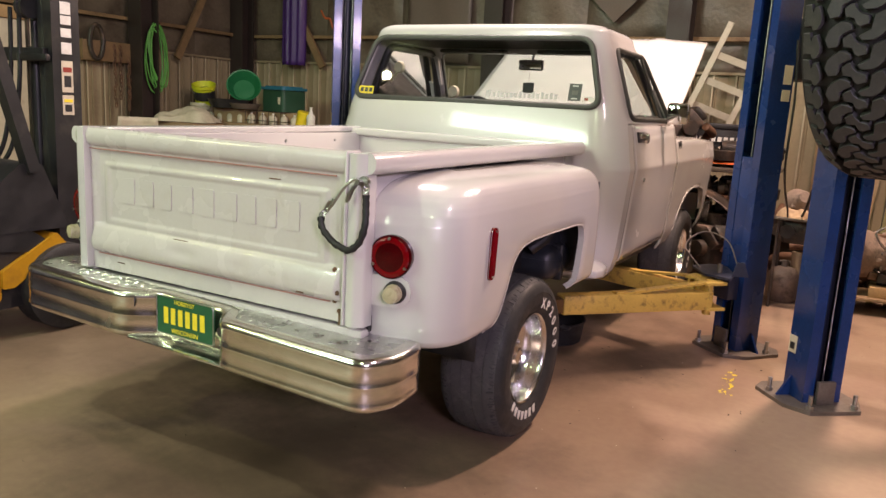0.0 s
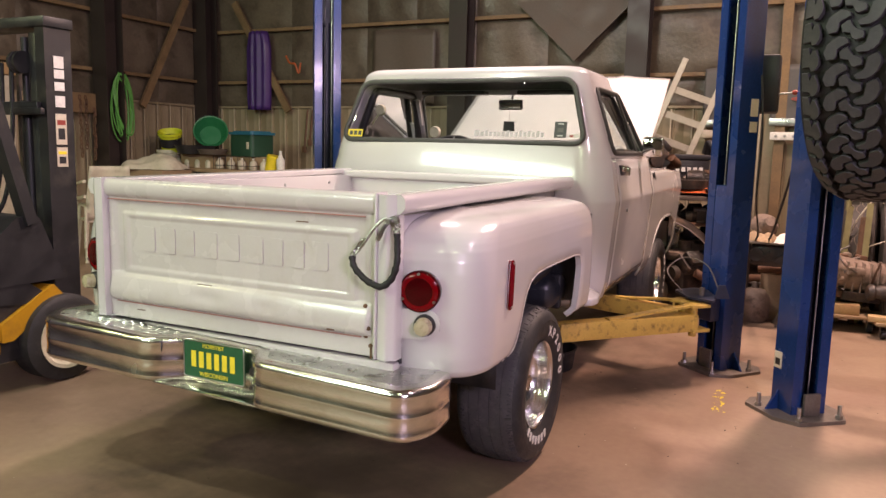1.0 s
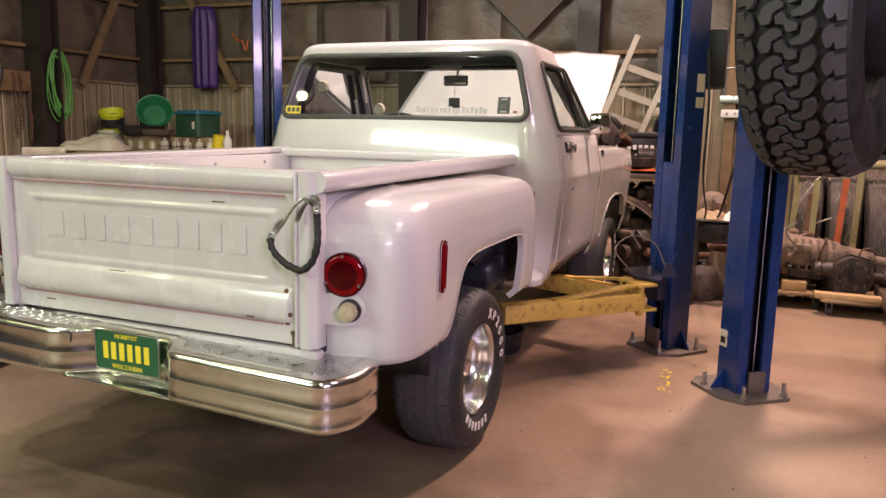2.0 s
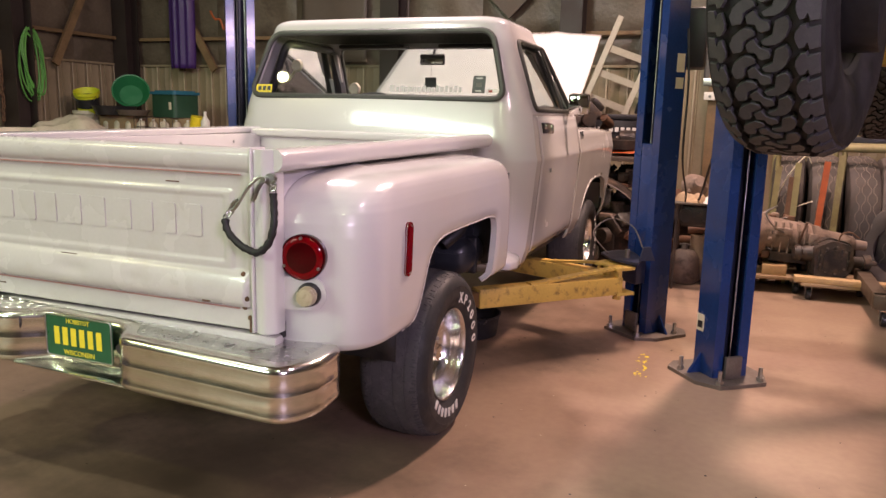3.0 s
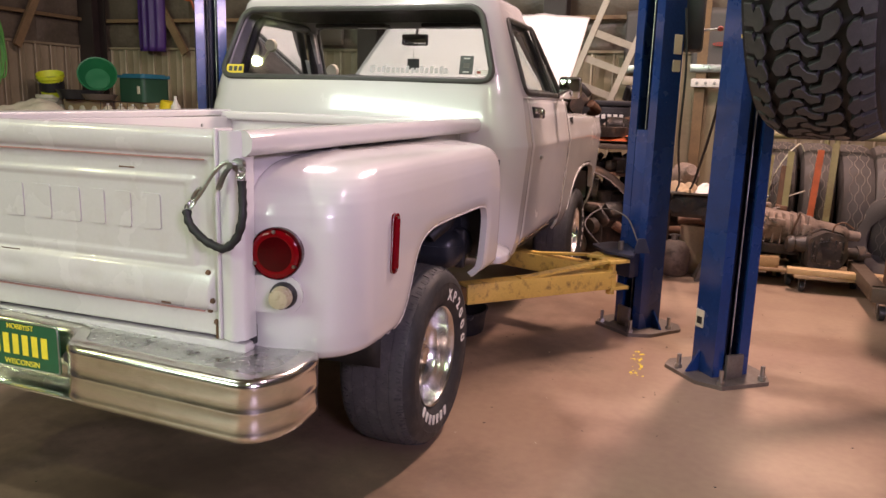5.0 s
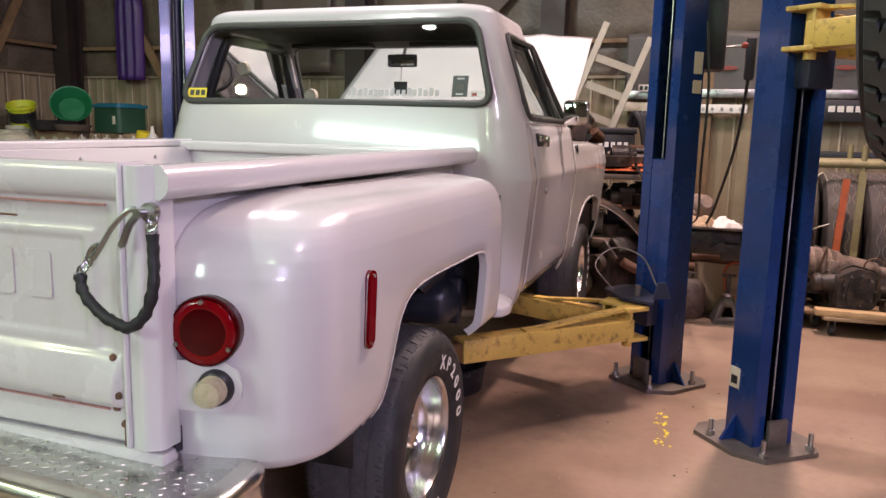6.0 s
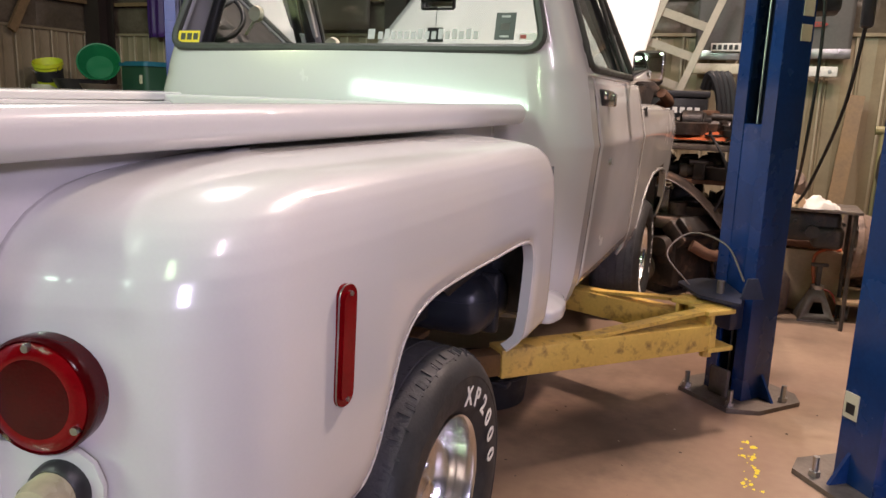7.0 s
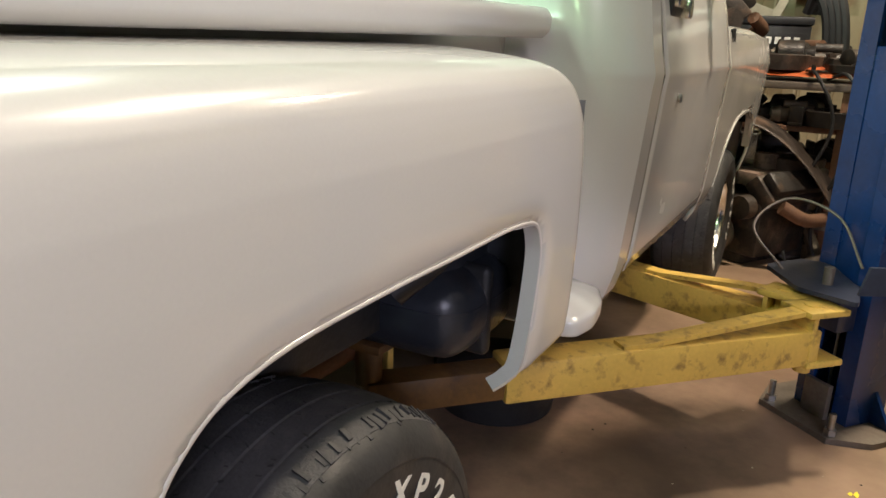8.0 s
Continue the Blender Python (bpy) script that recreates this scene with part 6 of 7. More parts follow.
simple("drain_pan", Shape().lathe([(0.0, 0.16), (0.06, 0.20), (0.07, 0.205), (0.06, 0.19), (0.01, 0.15)], 32, axis="z"), STEEL_DIRTY, "shallow metal drain pan", "pan", m=pose(-6.85, 8.0, 1.13))
tote = thing("storage_tote", pose(-6.40, 8.25, 1.12, 0, 0, -12), "dark green storage tote with blue lid", "storage box")
part("box", Shape().prism(round_rect(0.47, 0.38, 0.05, 5), 0.0, 0.28, axis="z"), GREEN_BIN, tote)
part("lid", Shape().prism(round_rect(0.51, 0.42, 0.05, 5), 0.28, 0.315, axis="z").prism(round_rect(0.42, 0.33, 0.04, 5), 0.315, 0.33, axis="z"), TEAL_LID, tote, "blue plastic lid")
part("label_patch", Shape().box((0.15, -0.192, 0.14), (0.05, 0.004, 0.09), 0.001), CREAM, tote)
simple("carton", Shape().span((-6.72, 8.1, 0.945), (-6.05, 8.45, 1.115), 0.01), PLYWOOD, "brown carton under the tote", "box")
simple("carton", Shape().span((-7.42, 8.0, 0.945), (-6.82, 8.45, 1.125), 0.01), PLYWOOD, "brown carton under the pans", "box")
simple("paint_can", Shape().lathe([(0, 0.09), (0.19, 0.09), (0.2, 0.082)], 24, axis="z"), YELLOW_PLASTIC, "yellow plastic container on the shelf", "container", m=pose(-5.92, 8.05, 0.945, 0, 12, 0))
simple("spray_bottle", Shape().lathe([(0, 0.05), (0.14, 0.055), (0.18, 0.03), (0.22, 0.018), (0.26, 0.018)], 20, axis="z"), WHITE_INK, "white bottle on the shelf", "bottle", m=pose(-5.74, 8.0, 0.945))


def crumple(w, d, h, seed, n=22):
    r = random.Random(seed)
    ph = [r.uniform(0, 6.28) for _ in range(6)]

    def fn(u, v):
        e = (1 - (2 * u - 1) ** 4) * (1 - (2 * v - 1) ** 4)
        z = h * e ** 0.7 * (0.65 + 0.2 * math.sin(7 * u + ph[0] + 3 * v) + 0.2 * math.sin(9 * v + ph[1] - 4 * u) + 0.1 * math.sin(19 * u + ph[2]) * math.sin(17 * v + ph[3]))
        return ((u - 0.5) * w * (1 + 0.08 * math.sin(11 * v + ph[4])), (v - 0.5) * d * (1 + 0.08 * math.sin(9 * u + ph[5])), max(0.002, z))
    return Shape().grid(fn, spread(0, 1, n), spread(0, 1, n))


simple("feed_sack", crumple(0.75, 0.5, 0.20, 3), CREAM, "slumped cream sack lying on a stack", "sack", m=pose(-7.35, 7.45, 0.93, 0, 0, 30), smooth=60)
simple("plywood_crate", Shape().span((-7.70, 7.20, 0), (-6.95, 7.72, 0.925), 0.01), PLYWOOD, "plain plywood crate against the wall", "crate")

# stacked white garden chairs
def garden_chair(m, g):
    t = thing("garden_chair", m, "white plastic garden chair, stacked", "chair", g)
    part("seat", Shape().box((0, 0, 0.43), (0.46, 0.44, 0.025), 0.01), CREAM, t)
    part("backrest", Shape().grid(lambda u, v: ((u - 0.5) * 0.46 * (1 - 0.15 * v), 0.22 + 0.10 * v - 0.06 * (1 - (2 * u - 1) ** 2), 0.44 + 0.42 * v), spread(0, 1, 9), spread(0, 1, 9)), CREAM, t, thick=0.012)
    for s in (1, -1):
        part("armrest", Shape().tube(smoothline([(s * 0.25, -0.20, 0.43), (s * 0.27, -0.22, 0.62), (s * 0.27, 0.0, 0.66), (s * 0.24, 0.27, 0.70)], 6), 0.02), CREAM, t)
        part("leg", Shape().rod((s * 0.22, -0.20, 0.42), (s * 0.26, -0.25, 0.0), 0.02), CREAM, t)
        part("leg", Shape().rod((s * 0.22, 0.20, 0.42), (s * 0.25, 0.30, 0.0), 0.02), CREAM, t)
    return t


garden_chair(pose(-6.6, 6.05, 0.0, 0, 0, -120), "stacked chairs")
garden_chair(pose(-6.58, 6.03, 0.16, 0, 0, -120), "stacked chairs")

# hose coil, chains and tools on the side wall
turns = []
for q in range(7 * 32 + 1):
    k, a = q / 32, 2 * math.pi * q / 32
    turns.append((-7.72 + 0.0072 * k + 0.01 * math.sin(a * 2 + k), 7.30 + (0.13 + 0.05 * math.sin(2.3 * k)) * math.cos(a + 0.1 * k) + 0.02 * math.sin(a) * (1 + math.sin(2.1 * k)), 1.72 + (0.39 + 0.05 * math.sin(1.7 * k)) * math.sin(a) + 0.012 * math.cos(3 * a + k)))
coil = Shape().tube(turns, 0.0095, 6)
simple("hose_coil", coil, GREEN_HOSE, "green hose coiled on a wall hook", "hose")
simple("wall_hook", Shape().tube(smoothline([(-7.90, 7.32, 2.14), (-7.78, 7.32, 2.12), (-7.64, 7.32, 2.15)], 5), 0.012), RUST, "rusty hook holding the hose", "hook")
for k, (y, z0, z1) in enumerate(((6.78, 1.05, 1.80), (6.86, 1.10, 1.80), (6.98, 1.0, 1.66), (7.04, 1.08, 1.62))):
    ch = Shape()
    n = int((z1 - z0) / 0.05)
    for i in range(n):
        c = Vector((-7.84 + 0.01 * (i % 2), y + 0.008 * math.sin(i), z1 - i * 0.05))
        ch.tube([c + Vector(((0.016 * math.cos(a)) if i % 2 else 0, 0 if i % 2 else 0.016 * math.cos(a), 0.032 * math.sin(a))) for a in spread(0, 2 * math.pi, 11)[:-1]], 0.007, 6, True)
    simple("chain", ch, RUST, "rusty chain hanging on the wall", "chain", group="hanging chains")
simple("binder_chain", Shape().tube([(-7.82, 6.52 + 0.09 * math.cos(a), 1.84 + 0.2 * math.sin(a)) for a in spread(0, 2 * math.pi, 25)[:-1]], 0.028, 8, True), GREASE, "dark loop of chain hanging on the wall", "chain")

simple("hook_board", Shape().span((-7.96, 6.35, 1.62), (-7.845, 7.02, 1.86), 0.004), TIMBER, "timber hook board fixed to the side wall", "board")

# purple moulded sled against the back wall
def sled_fn(u, v):
    w = 0.205 * (1 - 0.25 * max(0, v - 0.8) / 0.2 - 0.05 * max(0, 0.15 - v) / 0.15)
    rib = 0.012 * math.cos(u * math.pi * 7)
    return ((u * 2 - 1) * w, -0.09 * (1 - (2 * u - 1) ** 2) ** 0.5 - rib, v * 1.10)


simple("plastic_sled", Shape().grid(sled_fn, spread(0, 1, 43), spread(0, 1, 18)), PURPLE, "ribbed purple plastic sled hung on the wall", "sled", m=pose(-6.91, 9.04, 1.77), thick=0.008)
simple("red_strap", Shape().tube(smoothline([(-6.45, 9.05, 2.52), (-6.36, 9.02, 2.42), (-6.27, 9.02, 2.40), (-6.22, 9.03, 2.28), (-6.18, 9.03, 2.42)], 6), 0.014), ORANGE, "rusty red strap hung on the wall", "strap")
for k in range(7):
    x = -6.15 + k * 0.09
    simple("hand_tool", Shape().rod((x, 9.08, 1.25 + 0.1 * (k % 3)), (x + 0.03, 9.11, 1.78), 0.014).box((x, 9.07, 1.22 + 0.1 * (k % 3)), (0.06, 0.03, 0.09), 0.008), RUST, "rusty tool hanging from the wall sheets", "tool", group="hanging tools")

# dark rubber sheets on the back wall
def hung_sheet(name, x0, x1, z0, z1, y, mat, label, wave=0.02, category="sheet"):
    sh = Shape().grid(lambda u, v: (x0 + (x1 - x0) * u, y - 0.01 - wave * (0.5 + 0.5 * math.sin(9 * u + 2 * v)) * (1 - v * 0.6), z0 + (z1 - z0) * v + 0.012 * math.sin(5 * u) * v), spread(0, 1, 17), spread(0, 1, 11))
    return simple(name, sh, mat, label, category, smooth=60, thick=0.006)


hung_sheet("hanging_sheet", -5.02, -4.10, 1.86, 2.80, 9.07, FLAP_BROWN, "brown rubber sheet hanging on the wall", 0.03)
simple("wall_panel", Shape().prism([(-3.02, 3.05), (-2.28, 2.34), (-1.55, 3.05)], 9.04, 9.06, axis="y").prism([(-2.62, 3.0), (-2.05, 2.56), (-2.02, 2.60), (-2.55, 3.02)], 9.03, 9.04, axis="y"), FLAP_BROWN, "brown pointed panel fixed on the wall", "panel")
simple("white_panel", Shape().span((-7.93, 5.0, 0.02), (-7.88, 5.95, 1.98), 0.006), CREAM, "white flush door leaf on the side wall", "door")
simple("wood_header", Shape().span((-7.95, 4.9, 1.99), (-7.86, 6.0, 2.12), 0.005), PALE_WOOD, "pale wood header over the white door", "trim")
simple("wood_jamb", Shape().span((-7.95, 4.86, 0.0), (-7.86, 4.97, 1.98), 0.005), PALE_WOOD, "pale wood jamb beside the white door", "trim")

# mud flaps hung along the back wall
FL = [(-0.80, -0.42, 1.60, 2.22, False, False), (-0.12, 0.44, 1.62, 2.24, True, True), (0.88, 1.46, 1.62, 2.24, True, False), (1.62, 2.2, 1.62, 2.24, False, False)]
for x0, x1, z0, z1, logo, strip in FL:
    f = hung_sheet("mud_flap", x0, x1, z0, z1, 9.08, FLAP, "grey rubber mud flap hung on the wall", 0.012, "mud flap")
    f["group"] = "mud flaps"
    if logo:
        oval = [((x0 + x1) / 2 + 0.085 * math.cos(a), 1.89 + 0.020 * math.sin(a)) for a in spread(0, 2 * math.pi, 25)[:-1]]
        part("oval_badge", Shape().prism(oval, 9.025, 9.03, axis="y"), LIGHT_RED, f, "red oval badge", smooth=0)
        for k in range(5):
            part("badge_bar", Shape().box(((x0 + x1) / 2 - 0.052 + k * 0.026, 9.022, 1.89), (0.012, 0.004, 0.016), 0.0005), FLAP, f, smooth=0)
    part("flap_weight", Shape().span((x0, 9.02, z0 - 0.01), (x1, 9.06, z0 + 0.07), 0.004), STEEL, f, "silver strip along the flap", smooth=30)
simple("header_strip", Shape().span((-0.82, 9.03, 1.47), (-0.40, 9.07, 1.56), 0.01), CREAM, "pale strip fixed below a mud flap", "strip")
ls = simple("marker_strip", Shape().span((-0.10, 8.98, 1.46), (0.36, 9.05, 1.545), 0.012), WHITE_INK, "white strip with punched lights on the wall", "strip")
for k in range(5):
    part("strip_stud", Shape().lathe([(-0.012, 0.012), (0, 0.016)], 12, Matrix.Translation((-0.04 + k * 0.085, 8.98, 1.502)), axis="y"), STEEL, ls)
fb = simple("name_flap", Shape().span((0.92, 9.0, 1.40), (1.62, 9.03, 1.60), 0.006), BLACK, "black strip with white lettering bars on the wall", "mud flap")
for k in range(5):
    part("lettering_bar", Shape().box((1.08 + k * 0.075, 8.997, 1.515), (0.056, 0.004, 0.055), 0.0005), WHITE_INK, fb, smooth=0)
part("lettering_bar", Shape().box((0.985, 8.997, 1.515), (0.05, 0.004, 0.06), 0.0005), LIGHT_RED, fb, smooth=0)
kb = simple("name_board", Shape().span((-0.66, 8.97, 1.66), (-0.40, 9.0, 1.73), 0.004), WHITE_INK, "white strip with dark lettering bars", "sign")
for k in range(5):
    part("lettering_bar", Shape().box((-0.63 + k * 0.045, 8.968, 1.695), (0.03, 0.004, 0.04), 0.0005), BLACK, kb, smooth=0)

# aluminium ladder lying askew against the wall
lad = thing("ladder", pose(0, 0, 0), "aluminium step ladder leaning askew on the wall", "ladder")
d = Vector((-0.20, 0, -0.55)).normalized()
for p in (Vector((-0.56, 8.84, 2.16)), Vector((-0.98, 8.82, 2.31))):
    q = p + d * 1.35 + Vector((0, -0.12, 0))
    s = Shape().sweep([p, q], [(-0.03, -0.012), (0.03, -0.012), (0.03, 0.012), (-0.03, 0.012)], up=(0, 1, 0))
    part("rail", s, DULL_ALLOY, lad, smooth=0)
for k in range(4):
    a = Vector((-0.56, 8.83, 2.16)) + d * (0.34 + k * 0.27)
    b = Vector((-0.98, 8.81, 2.31)) + d * (0.34 + k * 0.27)
    part("rung", Shape().sweep([a, b], [(-0.035, -0.012), (0.035, -0.012), (0.035, 0.012), (-0.035, 0.012)], up=(0, 1, 0)), DULL_ALLOY, lad, smooth=0)

# ---- bench and greasy parts in front of the pickup ----
wb = thing("parts_bench", pose(0, 0, 0), "steel parts bench heaped with greasy components", "workbench")
part("top", Shape().span((-1.70, 6.95, 0.90), (-0.22, 7.75, 0.94), 0.006), STEEL_DIRTY, wb)
for x in (-1.64, -0.28):
    for y in (7.0, 7.7):
        part("leg", Shape().span((x - 0.03, y - 0.03, 0), (x + 0.03, y + 0.03, 0.90), 0.003), RUST, wb)
for z in (0.14, 0.42, 0.68):
    part("shelf", Shape().span((-1.68, 6.98, z), (-0.24, 7.72, z + 0.03), 0.004), RUST, wb)
simple("orange_sheet", crumple(0.75, 0.5, 0.07, 8), ORANGE, "crumpled orange sheet on the parts bench", "cloth", m=pose(-0.62, 7.2, 0.965, 0, 0, 10), smooth=60)
tb = thing("tool_chest", pose(-0.85, 7.75, 0.94, 0, 0, 8), "black tool chest on the parts bench", "tool box")
part("case", Shape().box((0, 0, 0.15), (0.58, 0.28, 0.30), 0.012), BLACK, tb)
part("lid", Shape().box((0, 0, 0.325), (0.60, 0.30, 0.05), 0.012), BLACK, tb)
part("name_panel", Shape().box((0.02, -0.143, 0.21), (0.50, 0.004, 0.085), 0.001), CHARCOAL, tb)
for k in range(9):
    part("lettering_bar", Shape().box((-0.20 + k * 0.052, -0.147, 0.21), (0.034, 0.004, 0.042), 0.0005), WHITE_INK, tb, smooth=0)
for k in range(4):
    simple("rubber_hose", Shape().tube(smoothline([(-0.57 + 0.03 * k, 7.40, 1.30), (-0.53 + 0.035 * k, 7.36, 1.40), (-0.46 + 0.03 * k, 7.33, 1.26), (-0.42 + 0.03 * k, 7.33, 0.96)], 6), 0.026), CABLE, "black rubber hose bent over the tool chest", "hose", group="rubber hoses")


def gearbox(m, label="automatic gearbox with grey bell housing"):
    t = thing("gearbox", m, label, "gearbox", "gearboxes")
    s = Shape().lathe([(0.0, 0.20), (0.03, 0.205), (0.05, 0.19), (0.16, 0.165), (0.20, 0.14), (0.36, 0.125), (0.55, 0.11), (0.58, 0.09), (0.72, 0.075), (0.80, 0.06), (0.82, 0.04), (0.90, 0.035)], 28)
    s.box((0.36, 0.09, 0.03), (0.10, 0.10, 0.10), 0.015).box((0.28, -0.12, 0.05), (0.12, 0.06, 0.06), 0.01).box((0.5, -0.1, 0.0), (0.06, 0.07, 0.12), 0.01)
    part("case", s, CASTING, t, "dusty cast aluminium case", smooth=40)
    for k in range(6):
        part("rib", Shape().box((0.22 + 0.055 * k, 0, 0.0), (0.012, 0.262, 0.24), 0.004), CASTING, t)
    part("pan", Shape().prism(round_rect(0.34, 0.24, 0.04, 4, 0.37, 0), -0.175, -0.115, axis="z").prism(round_rect(0.37, 0.27, 0.04, 4, 0.37, 0), -0.122, -0.108, axis="z"), GREASE, t, "oily black pan")
    for k in range(10):
        a = 2 * math.pi * k / 10
        part("bolt", Shape().lathe([(-0.015, 0.012), (0.0, 0.012)], 6, Matrix.Translation((0.0, 0.185 * math.cos(a), 0.185 * math.sin(a)))), STEEL_DIRTY, t)
    rg = random.Random(len(label))
    for k in range(26):
        px, a = rg.uniform(0.08, 0.60), rg.uniform(-2.4, 0.9)
        rad = 0.165 - 0.10 * px
        c = Vector((px, rad * math.cos(a - 1.57), rad * math.sin(a + 1.2)))
        q = c.normalized()
        if k % 3:
            part("boss", Shape().rod(c * 0.8, c + q * 0.022, rg.uniform(0.010, 0.024), 9), CASTING if k % 2 else OILY, t)
        else:
            part("lug", Shape().box(c, (rg.uniform(0.03, 0.08), rg.uniform(0.03, 0.06), rg.uniform(0.025, 0.06)), 0.008), CASTING if k % 2 else RUST, t)
    part("cooler_pipe", Shape().tube(smoothline([(0.30, -0.13, 0.04), (0.20, -0.19, 0.08), (0.12, -0.20, 0.18), (0.20, -0.15, 0.24)], 6), 0.007), STEEL, t)
    part("shift_rod", Shape().tube(smoothline([(0.40, -0.13, -0.02), (0.40, -0.16, 0.04), (0.42, -0.17, 0.14)], 6), 0.008), RUST, t)
    return t


def transfer_case(m):
    t = thing("transfer_case", m, "rusty brown transfer case", "transfer case")
    part("case", Shape().prism(rounded_poly([(-0.15, -0.15), (0.12, -0.15), (0.17, -0.05), (0.15, 0.13), (-0.02, 0.17), (-0.16, 0.10)], 0.03, 4), -0.13, 0.13, axis="y"), GREASE, t, smooth=35)
    part("rim", Shape().prism(rounded_poly([(-0.165, -0.165), (0.13, -0.165), (0.185, -0.05), (0.165, 0.14), (-0.02, 0.185), (-0.175, 0.11)], 0.03, 4), -0.02, 0.02, axis="y"), GREASE, t)
    part("output_yoke", Shape().rod((0.15, 0, -0.03), (0.30, 0, -0.03), 0.05).rod((0.28, 0, -0.03), (0.34, 0, -0.03), 0.07).box((0.36, 0, -0.03), (0.06, 0.12, 0.04), 0.01), GREASE, t)
    part("input_housing", Shape().lathe([(-0.30, 0.055), (-0.27, 0.075), (-0.25, 0.075), (-0.24, 0.06), (-0.15, 0.08), (-0.12, 0.12)], 20, Matrix.Translation((0, 0, 0.03))), GREASE, t)
    for k in range(5):
        part("case_rib", Shape().box((-0.12 + 0.06 * k, -0.135, 0.0), (0.012, 0.02, 0.22 - 0.02 * abs(k - 2)), 0.003), OILY, t)
    part("cover_plate", Shape().prism(rounded_poly([(-0.09, -0.10), (0.05, -0.11), (0.08, 0.0), (0.03, 0.09), (-0.08, 0.08)], 0.02, 3), -0.150, -0.128, axis="y"), OILY, t)
    part("breather", Shape().tube(smoothline([(0.05, -0.05, 0.15), (0.06, -0.07, 0.22), (0.12, -0.10, 0.25), (0.2, -0.1, 0.2)], 5), 0.007, 6), RUST, t)
    for k in range(9):
        a = 2 * math.pi * k / 9
        part("bolt", Shape().lathe([(-0.145, 0.011), (-0.128, 0.011)], 6, Matrix.Translation((0.12 * math.cos(a), 0, 0.12 * math.sin(a))), axis="y"), STEEL_DIRTY, t)
    return t


def engine_block(m, label):
    t = thing("engine_block", m, label, "engine", "engines")
    part("block", Shape().box((0, 0, 0.18), (0.42, 0.55, 0.30), 0.03).box((0, 0, 0.03), (0.24, 0.52, 0.14), 0.03), GREASE, t, smooth=30)
    for s in (1, -1):
        mm = Matrix.Translation((s * 0.17, 0, 0.37)) @ pose(0, 0, 0, 0, s * 45, 0)
        part("cylinder_head", Shape().box((0, 0, 0), (0.17, 0.53, 0.10), 0.015, mm), GREASE, t, smooth=30)
        part("rocker_cover", Shape().box((0, 0, 0.075), (0.13, 0.50, 0.06), 0.02, mm), OILY, t, smooth=30)
        part("manifold", Shape().tube(smoothline([(s * 0.28, -0.22, 0.32), (s * 0.36, -0.12, 0.26), (s * 0.36, 0.12, 0.24), (s * 0.33, 0.26, 0.12)], 6), 0.035, 10), RUST, t)
    part("intake", Shape().box((0, 0, 0.42), (0.20, 0.40, 0.08), 0.02).rod((0, 0, 0.44), (0, 0, 0.54), 0.06), CASTING, t)
    part("pulley", Shape().lathe([(-0.36, 0.09), (-0.34, 0.10), (-0.33, 0.085), (-0.32, 0.10), (-0.30, 0.09)], 24, Matrix.Translation((0, 0, 0.14)), axis="y"), STEEL_DIRTY, t)
    part("fan_pulley", Shape().lathe([(-0.36, 0.06), (-0.30, 0.065)], 20, Matrix.Translation((0.14, 0, 0.30)), axis="y"), GREASE, t)
    return t


engine_block(pose(-1.15, 7.22, 0.94, 0, 0, 20), "greasy engine block on the parts bench")
engine_block(pose(-0.62, 6.92, 0.02, 0, 0, -30), "greasy engine block on the floor before the bench")
engine_block(pose(0.10, 7.35, 0.02, 0, 0, 75), "dark greasy engine on the floor by the wall")
simple("fender_panel", Shape().grid(lambda u, v: (-0.92 + 0.66 * u, 6.72 + 0.22 * v, 0.32 + 0.42 * math.sin(math.pi * min(1, u * 0.62 + 0.38)) ** 0.8 + 0.03 * v), spread(0, 1, 21), spread(0, 1, 6)), GREASE, "dark curved fender panel leaning on the parts", "panel", thick=0.006, smooth=60)
rnd = random.Random(77)
KINDS = ("starter_motor", "brake_drum", "pipe_elbow", "bracket", "alternator")
